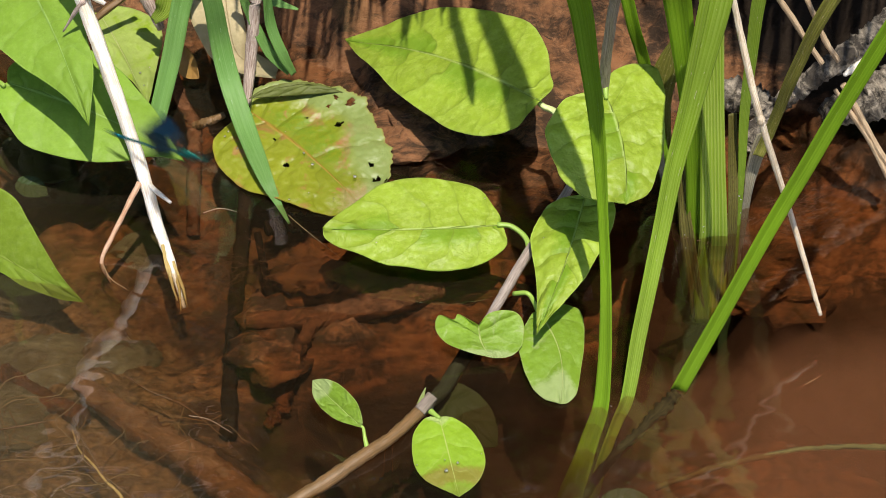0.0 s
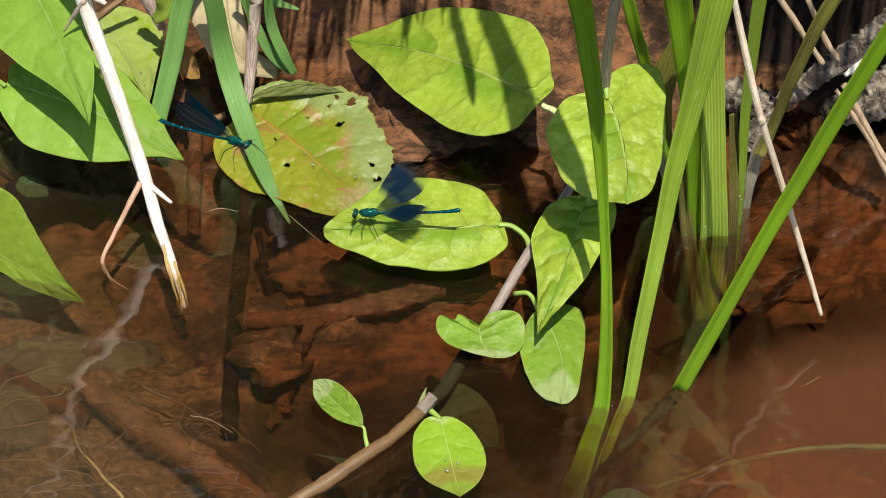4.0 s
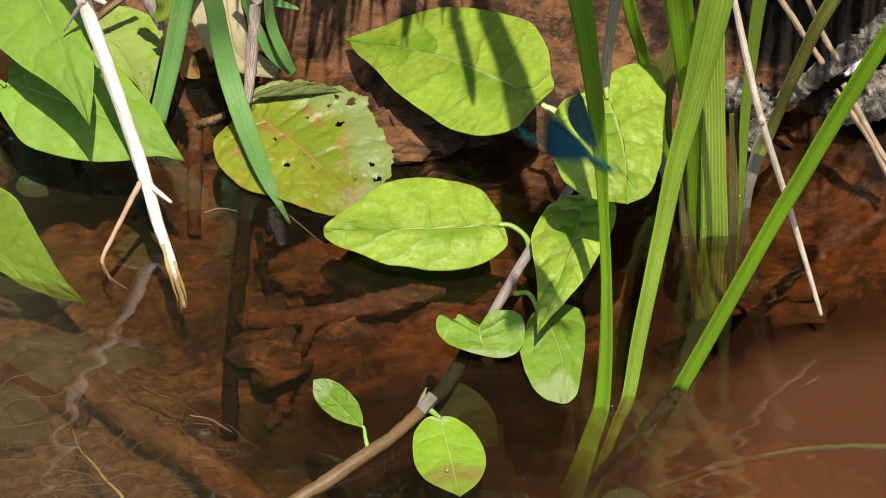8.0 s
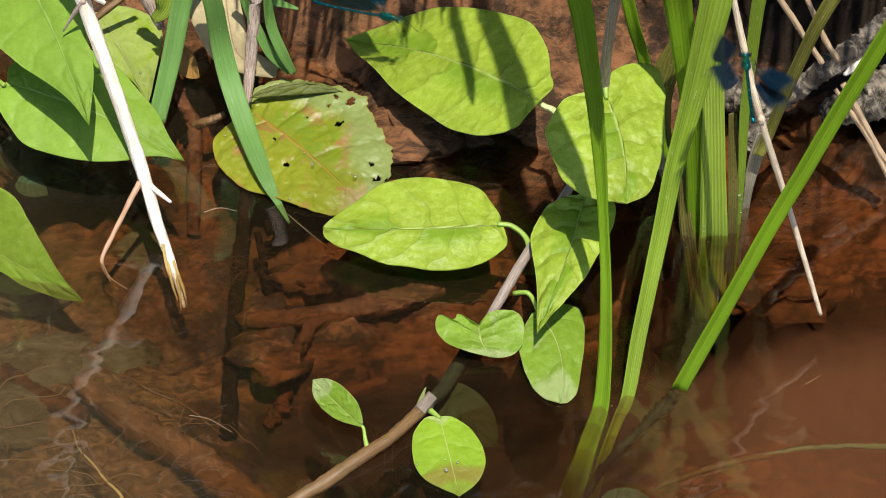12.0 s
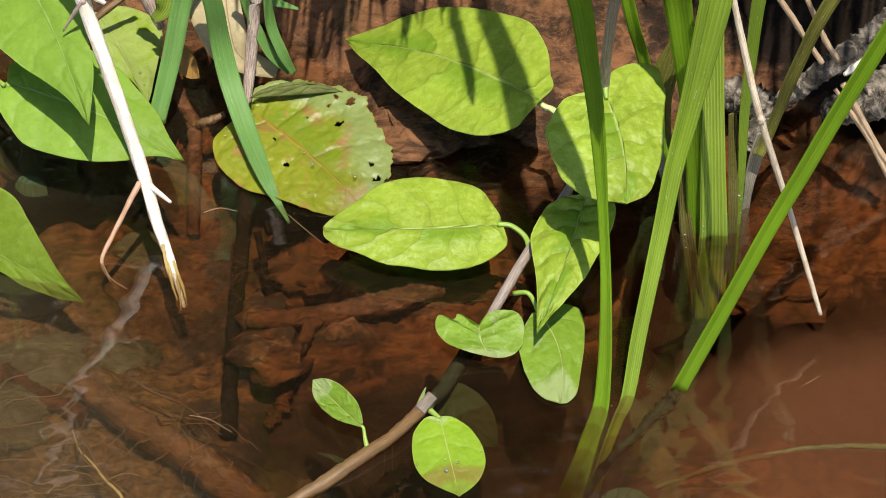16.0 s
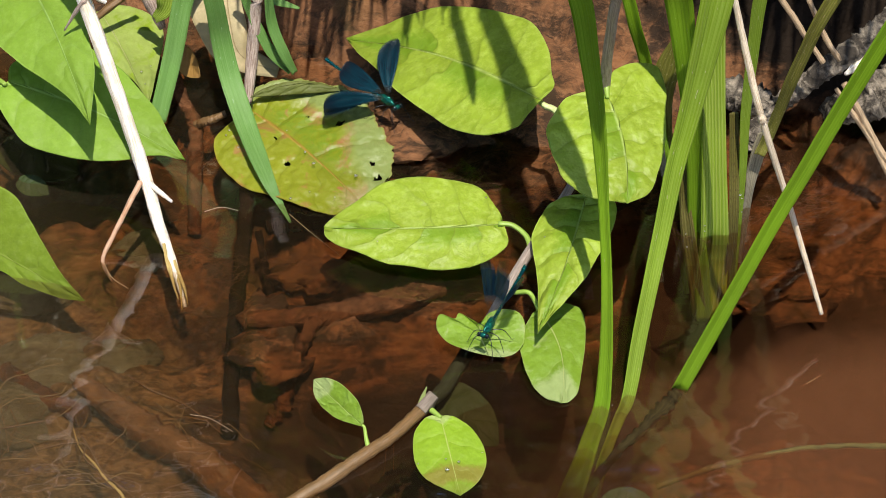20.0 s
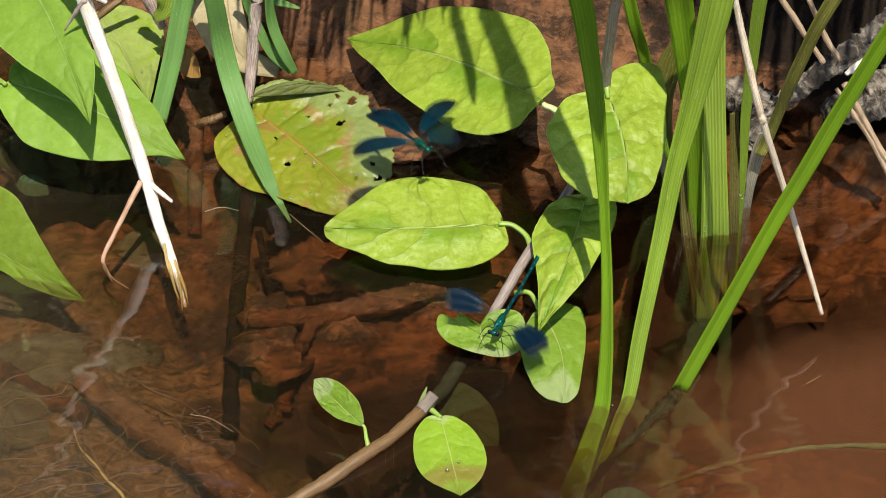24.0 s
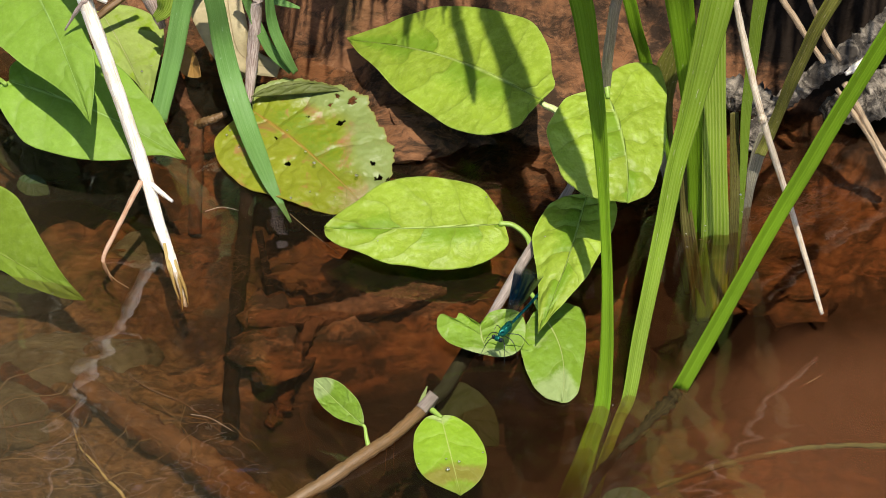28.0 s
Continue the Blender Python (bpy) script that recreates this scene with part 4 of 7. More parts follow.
def make_left_plants():
    bw = thing("bindweed_plant", "large smooth green heart-shaped leaves leaning over the water", "plant", (-0.1957, 0.0753, 0.03))
    leaf(bw, (-0.1874, 0.1015, 0.08), (-0.1483, 0.013, 0.058), (-0.1587, 0.0841, 0.07), (-0.211, 0.0999, 0.055), GREEN_COOL,
         ((-0.02, 0.06), (0.06, 0.12), (0.19, 0.18), (0.33, 0.19), (0.47, 0.18), (0.61, 0.16), (0.75, 0.13), (0.88, 0.07)),
         ((-0.05, 0.15), (0.05, 0.27), (0.21, 0.27), (0.37, 0.23), (0.53, 0.17), (0.68, 0.1), (0.84, 0.03)),
         arch=0.04, cup=-0.06, wave=0.012, seed=31, bend=0.035, ribs=7.0, quilt=0.005, crumple=0.003)
    b2 = leaf(bw, (-0.1905, 0.0647, 0.04), (-0.1111, 0.0258, 0.028), (-0.1581, 0.0857, 0.044), (-0.1746, 0.0358, 0.024), GREEN_COOL,
              ((-0.04, 0.08), (-0.02, 0.15), (0.05, 0.27), (0.18, 0.34), (0.33, 0.33), (0.47, 0.3), (0.61, 0.24), (0.75, 0.17), (0.87, 0.08)),
              ((-0.04, 0.06), (0.02, 0.13), (0.14, 0.21), (0.26, 0.26), (0.39, 0.26), (0.52, 0.23), (0.65, 0.19), (0.76, 0.12), (0.87, 0.04)),
              arch=0.03, cup=-0.06, wave=0.015, seed=32, bend=0.03, ribs=6.0, quilt=0.006, crumple=0.004)
    tube("petiole", [(-0.2054, 0.077, 0.035), (-0.1964, 0.068, 0.039), (-0.1911, 0.0617, 0.0405)], [0.0014, 0.0012, 0.001], PETIOLE, b2, n=10)
    leaf(bw, (-0.2052, -0.0036, 0.0120), (-0.1518, -0.0287, -0.0040), (-0.1891, 0.0134, 0.0240), (-0.1974, -0.0042, -0.0050), GREEN_DULL,
         ((-0.06, 0.21), (0.02, 0.4), (0.23, 0.42), (0.42, 0.31), (0.6, 0.19), (0.79, 0.08)),
         ((0.0, 0.06), (0.09, 0.1), (0.25, 0.11), (0.4, 0.1), (0.55, 0.11), (0.71, 0.09), (0.86, 0.06)),
         wave=0.008, seed=33, ribs=6.0, quilt=0.006, crumple=0.004)
    tube("stem", [(-0.1991, 0.0645, 0.12), (-0.2046, 0.073, 0.06), (-0.2045, 0.0555, 0.03), (-0.209, 0.0392, 0.005), (-0.2133, 0.0412, -0.03)], [0.0018, 0.002, 0.0022], PETIOLE, bw, n=30)
    yl = thing("yellowing_leaf", "wet yellow-green leaf lying on the bank", "leaf", (-0.1423, 0.1226, 0.012))
    leaf(yl, (-0.159, 0.1438, 0.018), (-0.1326, 0.0857, 0.01), (-0.1296, 0.1349, 0.014), (-0.1564, 0.1222, 0.014), YELLOW,
         ((-0.04, 0.1), (0.0, 0.2), (0.14, 0.31), (0.32, 0.35), (0.5, 0.29), (0.67, 0.19), (0.83, 0.1)),
         ((0.0, 0.07), (0.12, 0.1), (0.27, 0.12), (0.42, 0.11), (0.56, 0.09), (0.7, 0.05), (0.85, 0.02)),
         arch=0.04, cup=-0.1, wave=0.03, seed=34, ribs=3.0, quilt=0.006)
    dk = thing("dock_leaf", "floating half-rotten leaf with red blotches and holes", "leaf", (-0.0614, 0.0648, 0.003))
    leaf(dk, (-0.0867, 0.0853, 0.007), (-0.0355, 0.0274, 0.0015), (-0.0346, 0.0896, 0.012), (-0.0972, 0.051, 0.0015), DOCK,
         ((-0.11, 0.12), (-0.05, 0.29), (0.09, 0.4), (0.24, 0.49), (0.41, 0.55), (0.57, 0.49), (0.74, 0.44), (0.89, 0.36), (0.99, 0.19)),
         ((-0.02, 0.15), (0.02, 0.29), (0.14, 0.38), (0.29, 0.41), (0.44, 0.41), (0.58, 0.36), (0.72, 0.3), (0.86, 0.24), (0.98, 0.14)),
         arch=0.02, cup=0.03, wave=0.03, ragged=(0.13, 0.0), seed=35, n=170, half=64, bend=0.02, ribs=6.0, quilt=0.012, crumple=0.008,
         holes=((0.314, 0.340, 0.0012), (0.302, 0.400, 0.0012), (0.393, 0.437, 0.0019), (0.384, 0.467, 0.0012), (0.455, 0.284, 0.0017), (0.462, 0.312, 0.0010), (0.274, 0.183, 0.0010), (0.824, 0.224, 0.0012), (0.918, 0.175, 0.0015), (0.915, 0.199, 0.0010), (0.281, -0.045, 0.0007), (0.484, -0.118, 0.0010), (0.242, 0.425, 0.0010), (0.979, 0.213, 0.0017)))
    leaf(dk, (-0.0870, 0.0868, 0.0130), (-0.0452, 0.0904, 0.0140), (-0.0672, 0.0980, 0.0180), (-0.0572, 0.0966, 0.0120), DOCK_DRY_SHADED,
              ((0.14, 0.08), (0.37, 0.13), (0.61, 0.13), (0.83, 0.08)),
         ((0.2, -0.07), (0.4, -0.11), (0.61, -0.12), (0.8, -0.08)),
         arch=0.02, cup=-0.5, wave=0.05, ragged=(0.12, 0.12), seed=36, n=60, half=10, label="withered edge curled over", name="curled_edge")
    tuft = thing("grass_tuft", "tuft of broad bluish green grass blades on the bank", "grass", (-0.122, 0.0914, 0.03))
    for i, (pts, w, mat, face, nm, lab) in enumerate((
            ([(-0.109, 0.1063, 0.075), (-0.1156, 0.1025, 0.0562), (-0.121, 0.0906, 0.0338), (-0.1283, 0.0753, 0.009)], [0.0095, 0.0092, 0.0088, 0.0080], BLADE_BLUE, (0.25, -0.8, 0.5), "grass_blade", "bluish green grass blade on the bank"),
            ([(-0.1055, 0.0884, 0.0850), (-0.1012, 0.0894, 0.0660), (-0.0992, 0.0923, 0.0420), (-0.0953, 0.0843, 0.0260), (-0.0882, 0.0666, 0.0145), (-0.0818, 0.0492, 0.0095), (-0.0765, 0.0356, 0.0065), (-0.0725, 0.0303, 0.0010), (-0.0671, 0.0236, -0.0060)], [0.0080, 0.0086, 0.0092, 0.0096, 0.0094, 0.0082, 0.0060, 0.0034, 0.0010], BLADE_BLUE, (0.2, -0.7, 0.6), "grass_blade", "bluish green grass blade dipping its tip into water"),
            ([(-0.0779, 0.1006, 0.07), (-0.0769, 0.1007, 0.045), (-0.0719, 0.0975, 0.03), (-0.0673, 0.0984, 0.018)], [0.003, 0.005, 0.005, 0.003], BLADE_BLUE, (0.2, -0.7, 0.6), "grass_blade", "narrow green grass blade on the bank"),
            ([(-0.0915, 0.1006, 0.07), (-0.0864, 0.1024, 0.05), (-0.0783, 0.0996, 0.03), (-0.0693, 0.0992, 0.018)], [0.003, 0.0045, 0.005, 0.003], BLADE_BLUE, (0.5, -0.7, 0.3), "grass_blade", "narrow green grass blade on the bank"),
            ([(-0.0874, 0.1234, 0.05), (-0.0772, 0.1174, 0.045), (-0.0652, 0.1173, 0.04)], [0.005, 0.005, 0.001], BLADE_BLUE, (0, -0.5, 0.8), "grass_blade", "narrow green grass blade on the bank"),
            ([(-0.1207, 0.1089, 0.07), (-0.1238, 0.1066, 0.05), (-0.1297, 0.1089, 0.04)], [0.008, 0.009, 0.004], BLADE_LIT, (0, -0.6, 0.8), "grass_blade", "yellow-green grass blade on the bank"))):
        blade(nm, pts, w, mat, tuft, face, n=44, label=lab)
    for i, (pts, w) in enumerate((([(-0.1122, 0.1226, 0.06), (-0.1059, 0.109, 0.045), (-0.0988, 0.1037, 0.03), (-0.0904, 0.0994, 0.014)], [0.012, 0.016, 0.016, 0.008]),
                                  ([(-0.0987, 0.1251, 0.055), (-0.0959, 0.1073, 0.04), (-0.0912, 0.1006, 0.026), (-0.0753, 0.1043, 0.014)], [0.010, 0.014, 0.014, 0.006]))):
        g = thing("dry_leaf", "pale buff withered reed leaf on the bank", "leaf", pts[-1], "withered reed leaves")
        blade("blade", pts, w, BUFF, g, (0.1, -0.6, 0.7), fold=0.15, n=30, thick=0.0005)
    st = thing("straw_stalk", "bleached white dead stalk leaning into the water", "stalk", (-0.1174, -0.0122, 0))
    tube("stalk", [(-0.2057, 0.0878, 0.262), (-0.2004, 0.0885, 0.239), (-0.1915, 0.0842, 0.21), (-0.1828, 0.0833, 0.176), (-0.173, 0.0761, 0.146), (-0.1613, 0.0626, 0.1185), (-0.1516, 0.0522, 0.094), (-0.14, 0.0365, 0.061), (-0.1301, 0.0231, 0.03), (-0.1218, 0.0037, 0.01), (-0.1152, -0.0115, 0.001), (-0.1101, -0.024, -0.012)],
         [0.0015, 0.0021, 0.0027, 0.0031, 0.0034, 0.0033, 0.0032, 0.0031, 0.0027, 0.0020, 0.0008], STRAW, st, n=100, rough=0.14, seed=5)
    for pts in ([(-0.1165, -0.0094, 0.003), (-0.1124, -0.0185, -0.004), (-0.1114, -0.0258, -0.012)], [(-0.1175, -0.0077, 0.004), (-0.1151, -0.0189, -0.002), (-0.1128, -0.0237, -0.008)], [(-0.1149, -0.0109, 0.003), (-0.1104, -0.0203, -0.004), (-0.1089, -0.0241, -0.011)], [(-0.1193, -0.0057, 0.008), (-0.1173, -0.0133, 0.001), (-0.1143, -0.0199, -0.005)]):
        tube("fibre", pts, [0.0008, 0.0007, 0.0003], ROOT_YELLOW, st, n=12, sides=6, rough=0.3, label="frayed yellowish fibre at the stalk's wet end")
    tube("side_twig", [(-0.1298, 0.0163, 0.024), (-0.1349, 0.0085, 0.017), (-0.141, 0.0005, 0.008), (-0.1457, -0.0079, 0.0003), (-0.1424, -0.0103, -0.01)], [0.0013, 0.0011, 0.0010, 0.0009, 0.0004], STRAW_RED, st, n=26, rough=0.2, label="thin reddish side twig")
    tube("stub", [(-0.1262, 0.0164, 0.023), (-0.1211, 0.0112, 0.022), (-0.1158, 0.0054, 0.022)], [0.0013, 0.0011, 0.0007], STRAW, st, n=10, rough=0.2)
    tube("stub", [(-0.1507, 0.0495, 0.096), (-0.1551, 0.0501, 0.089), (-0.161, 0.0516, 0.078)], [0.0013, 0.0009, 0.0004], TWIG, st, n=12, rough=0.25)
    tube("stub", [(-0.1511, 0.0518, 0.099), (-0.1454, 0.0471, 0.099), (-0.1412, 0.0458, 0.097)], [0.0014, 0.0013, 0.0009], STRAW, st, n=10, rough=0.2)
    tw = thing("grey_twig", "broken grey-pink twig standing by the water", "twig", (-0.0882, 0.0897, 0.008))
    tube("twig", [(-0.0773, 0.1065, 0.09), (-0.0832, 0.1041, 0.055), (-0.0859, 0.0996, 0.03), (-0.0885, 0.0902, 0.007)], [0.0030, 0.0028, 0.0029, 0.0020], TWIG, tw, n=34, rough=0.22, seed=8)
    t2 = thing("brown_twig", "brown twig lying on the bank", "twig", (-0.1505, 0.1288, 0.03))
    tube("twig", [(-0.16, 0.1204, 0.03), (-0.1511, 0.1256, 0.035), (-0.1398, 0.1326, 0.04)], [0.0016, 0.0018, 0.0016], VINE, t2, n=14, rough=0.2)
    t3 = thing("brown_twig", "brown twig lying on the bank", "twig", (-0.1345, 0.1288, 0.03))
    tube("twig", [(-0.1354, 0.1192, 0.05), (-0.1314, 0.1177, 0.04), (-0.1276, 0.1162, 0.03)], [0.003, 0.0026, 0.002], TWIG, t3, n=14, rough=0.3)
    br = thing("brown_leaf", "curled brown dead leaf scrap", "leaf", (-0.116, 0.1164, 0.012))
    leaf(br, (-0.1205, 0.1201, 0.014), (-0.111, 0.1052, 0.01), (-0.1127, 0.1116, 0.018), (-0.1203, 0.1135, 0.01), leaf_mat("brown_leaf", (0.34, 0.19, 0.05), (0.3, 0.16, 0.05), see=0.2, crease_shade=0.1, relief=0.2), OVAL, OVAL, cup=0.3, seed=40, n=16, half=6, quilt=0.0)


make_left_plants()

# ---- sedge clump and dead wood on the right ----


def make_sedge():
    sd = thing("sedge_clump", "clump of tall keeled green sedge blades rising from the water", "plant", (0.1136, 0.0095, 0))
    def rise(pts, w, mat, face, fold, lab):
        blade("blade", pts, w, mat, sd, face, fold, n=60, label=lab)

    rise([(0.0432, -0.0352, 0.1886), (0.0524, -0.0352, 0.1596), (0.0565, -0.0392, 0.1354), (0.0600, -0.0452, 0.1122), (0.0623, -0.0523, 0.0893), (0.0639, -0.0613, 0.0676), (0.0652, -0.0710, 0.0460), (0.0655, -0.0817, 0.0250), (0.0651, -0.0883, 0.0124), (0.0639, -0.0952, -0.0006), (0.0600, -0.1009, -0.0120), (0.0564, -0.1072, -0.0220), (0.0533, -0.1063, -0.0380), (0.0509, -0.1002, -0.0600)], [0.0098, 0.0091, 0.0074, 0.0060, 0.0042, 0.0045, 0.0054, 0.0061, 0.0071, 0.0080, 0.0101, 0.0111], BLADE, (-0.28, -0.7, 0.62), 0.45, "")
    rise([(0.1090, -0.0164, 0.1751), (0.1046, -0.0224, 0.1500), (0.1008, -0.0262, 0.1253), (0.0966, -0.0314, 0.1010), (0.0916, -0.0384, 0.0775), (0.0876, -0.0483, 0.0561), (0.0831, -0.0608, 0.0366), (0.0785, -0.0745, 0.0181), (0.0745, -0.0886, -0.0001), (0.0708, -0.0923, -0.0100), (0.0659, -0.0992, -0.0220), (0.0628, -0.0999, -0.0380), (0.0605, -0.0954, -0.0600)], [0.0144, 0.0132, 0.0105, 0.0083, 0.0075, 0.0068, 0.0064, 0.0053, 0.0044, 0.0051, 0.0060], BLADE_MID, (0.22, -0.75, 0.55), 0.55, "")
    rise([(0.1840, -0.0511, 0.2000), (0.1753, -0.0537, 0.1787), (0.1647, -0.0569, 0.1561), (0.1511, -0.0591, 0.1235), (0.1402, -0.0628, 0.0982), (0.1285, -0.0679, 0.0734), (0.1174, -0.0731, 0.0479), (0.1060, -0.0791, 0.0226), (0.0953, -0.0852, -0.0002)], [0.0070, 0.0071, 0.0069, 0.0070, 0.0069, 0.0065, 0.0063, 0.0066, 0.0065], BLADE, (0.2, -0.72, 0.62), 0.4, "")
    rise([(0.1075, 0.0186, 0.1500), (0.1087, 0.0175, 0.1200), (0.1102, 0.0163, 0.0920), (0.1123, 0.0139, 0.0640), (0.1141, 0.0104, 0.0360), (0.1162, 0.0086, 0.0040), (0.1170, 0.0115, -0.0200), (0.1176, 0.0067, -0.0460)], [0.0105, 0.0106, 0.0108, 0.0102, 0.0108, 0.0122, 0.0140, 0.0135], BLADE_LIT, (0.1, -0.85, 0.35), 0.2, "broad ribbed pale green sheath")
    rise([(0.0900, 0.0110, 0.1500), (0.0951, 0.0149, 0.1220), (0.0994, 0.0137, 0.0940), (0.1038, 0.0139, 0.0640), (0.1067, 0.0128, 0.0340), (0.1092, 0.0109, 0.0020), (0.1123, 0.0079, -0.0200), (0.1151, 0.0031, -0.0460)], [0.0126, 0.0120, 0.0098, 0.0085, 0.0072, 0.0073, 0.0074, 0.0070], BLADE, (-0.3, -0.85, 0.35), 0.3, "")
    rise([(0.1308, 0.0165, 0.1460), (0.1275, 0.0175, 0.1200), (0.1268, 0.0188, 0.0900), (0.1262, 0.0188, 0.0600), (0.1272, 0.0175, 0.0300), (0.1273, 0.0160, 0.0040), (0.1267, 0.0129, -0.0450)], [0.0064, 0.0065, 0.0054, 0.0048, 0.0034, 0.0029, 0.0035], BLADE_MID, (0.3, -0.85, 0.35), 0.35, "")
    rise([(0.1650, 0.0202, 0.1350), (0.1568, 0.0175, 0.1200), (0.1513, 0.0171, 0.1060), (0.1473, 0.0188, 0.0900), (0.1434, 0.0202, 0.0740), (0.1404, 0.0237, 0.0560), (0.1367, 0.0243, 0.0400), (0.1341, 0.0221, 0.0340)], [0.0074, 0.0072, 0.0070, 0.0068, 0.0067, 0.0060, 0.0058, 0.0053], BLADE_OLD, (0.35, -0.8, 0.4), 0.35, "olive brown ageing sheath")
    rise([(0.1366, 0.0263, 0.0430), (0.1344, 0.0258, 0.0340), (0.1329, 0.0269, 0.0220), (0.1320, 0.0263, 0.0080), (0.1302, 0.0297, -0.0400)], [0.0068, 0.0073, 0.0064, 0.0039, 0.0036], SHEATH_DRY, (0.3, -0.8, 0.4), 0.3, "silvery dry sheath at the foot of a blade")
    rise([(0.0705, 0.0525, 0.1200), (0.0778, 0.0508, 0.0950), (0.0813, 0.0510, 0.0800), (0.0860, 0.0546, 0.0620), (0.0925, 0.0535, 0.0320), (0.0992, 0.0346, 0.0060), (0.1107, 0.0206, -0.0450)], [0.0057, 0.0057, 0.0058, 0.0056, 0.0054, 0.0059, 0.0066], BLADE, (-0.3, -0.8, 0.4), 0.4, "")
    rise([(0.1221, 0.0237, 0.0560), (0.1236, 0.0175, 0.0300), (0.1244, 0.0105, 0.0040), (0.1255, 0.0129, -0.0450)], [0.0038, 0.0046, 0.0044, 0.0045], SHEATH_WET, (0.2, -0.9, 0.3), 0.3, "wet brown base sheath")
    rise([(0.1016, 0.0178, 0.0360), (0.1036, 0.0138, 0.0140), (0.1059, 0.0081, -0.0020), (0.1132, 0.0056, -0.0450)], [0.0029, 0.0049, 0.0064, 0.0065], SHEATH_WET, (-0.3, -0.9, 0.3), 0.3, "wet brown base sheath")
    rise([(0.0995, 0.0561, 0.0700), (0.0964, 0.0557, 0.0550), (0.0940, 0.0545, 0.0340), (0.0976, 0.0480, 0.0040), (0.1043, 0.0602, -0.0400)], [0.0039, 0.0108, 0.0109, 0.0090, 0.0077], BLADE_OLD, (-0.2, -0.9, 0.3), 0.2, "dull olive sheath in the shade")
    rise([(0.0935, 0.0392, 0.0260), (0.0954, 0.0363, 0.0140), (0.0976, 0.0370, 0.0020)], [0.0039, 0.0030, 0.0015], SHEATH_DRY, (-0.2, -0.9, 0.3), 0.3, "dry brown sheath tip")
    tube("root", [(0.0946, -0.087, -0.001), (0.0885, -0.0958, -0.0006), (0.0783, -0.1086, -0.0009), (0.0689, -0.1184, -0.003), (0.0573, -0.1029, -0.045)], [0.0026, 0.0030, 0.0020, 0.0016, 0.002], ROOT_DARK, sd, n=50, rough=0.75, seed=3, label="dark root just under the surface")
    return sd


make_sedge()


def make_right_wood():
    s = thing("straw_stalk", "thin bleached straw hanging over the water", "stalk", (0.1567, -0.0473, 0.006), "dead straws")
    tube("stalk", [(0.1064, -0.0092, 0.17), (0.1135, -0.0144, 0.144), (0.1198, -0.0231, 0.12), (0.1262, -0.0313, 0.098), (0.1402, -0.0361, 0.056), (0.1494, -0.0468, 0.03), (0.1553, -0.0547, 0.013)], [0.0012, 0.0013, 0.0015, 0.0015, 0.0012, 0.0011, 0.0009], STRAW_THIN, s, n=60, rough=0.12, seed=6)
    blob("joint", (0.1263, -0.0321, 0.098), (0.0017, 0.0016, 0.0024), STRAW_THIN, s, seed=9)
    for i, (pts, r) in enumerate((([(0.1402, 0.0657, 0.0898), (0.1506, 0.0610, 0.0753), (0.1546, 0.0590, 0.0693), (0.1630, 0.0551, 0.0579)], [0.0013, 0.0015, 0.0012, 0.0013]),
                                  ([(0.1527, 0.0657, 0.0898), (0.1582, 0.0622, 0.0790), (0.1636, 0.0586, 0.0681), (0.1700, 0.0554, 0.0589)], [0.0012, 0.0012, 0.0013, 0.0012]),
                                  ([(0.1692, 0.0512, 0.0468), (0.1776, 0.0470, 0.0354), (0.1856, 0.0429, 0.0245), (0.1950, 0.0364, 0.0081)], [0.0010, 0.0013, 0.0013, 0.0012]),
                                  ([(0.1725, 0.0520, 0.0492), (0.1828, 0.0456, 0.0318), (0.1903, 0.0410, 0.0197), (0.1962, 0.0381, 0.0124)], [0.0015, 0.0015, 0.0016, 0.0015]))):
        d = thing("dead_reed", "dry brown hollow stem on the shaded bank", "stem", pts[-1], "dead stems on the bank")
        tube("stem", pts, r, REED, d, n=30, rough=0.22, seed=20 + i)
    lg = thing("dead_branch", "grey weathered dead branch with peeling bark", "branch", (0.168, 0.1003, 0.01))
    tube("branch", [(0.2043, 0.0998, 0.0520), (0.1929, 0.0932, 0.0460), (0.1844, 0.0900, 0.0400), (0.1718, 0.0839, 0.0340), (0.1609, 0.0811, 0.0260), (0.1517, 0.0815, 0.0160), (0.1442, 0.0854, 0.0040)], [0.0062, 0.0058, 0.0054, 0.0050, 0.0044, 0.0042, 0.003], BARK, lg, n=80, sides=20, rough=0.4, seed=7)
    tube("side_root", [(0.1489, 0.0829, 0.0060), (0.1418, 0.0811, 0.0140), (0.1347, 0.0814, 0.0180), (0.1282, 0.0867, 0.0160), (0.1265, 0.1000, 0.0020)], [0.0040, 0.0058, 0.0066, 0.0062, 0.003], BARK, lg, n=50, sides=18, rough=0.6, seed=12)
    tube("side_root", [(0.2033, 0.0868, 0.0240), (0.1950, 0.0792, 0.0220), (0.1876, 0.0762, 0.0180), (0.1799, 0.0816, 0.0120), (0.1735, 0.0919, 0.0020)], [0.0085, 0.0088, 0.0080, 0.0060, 0.004], BARK, lg, n=50, sides=18, rough=0.6, seed=13)
    tube("side_root", [(0.1415, 0.0741, 0.0100), (0.1372, 0.0666, 0.0080), (0.1349, 0.0640, 0.0020)], [0.0040, 0.0040, 0.0030], BARK, lg, n=30, sides=14, rough=0.6, seed=15)
    tube("splinter", [(0.1741, 0.0610, 0.0470), (0.1788, 0.0645, 0.0480), (0.1844, 0.0696, 0.0490)], [0.0010, 0.0020, 0.0015], STRAW, lg, n=16, rough=0.3, seed=16, label="pale broken splinter")
    tw = thing("trailing_weed", "green-brown stem trailing at the water surface", "stem", (0.1382, -0.1204, 0))
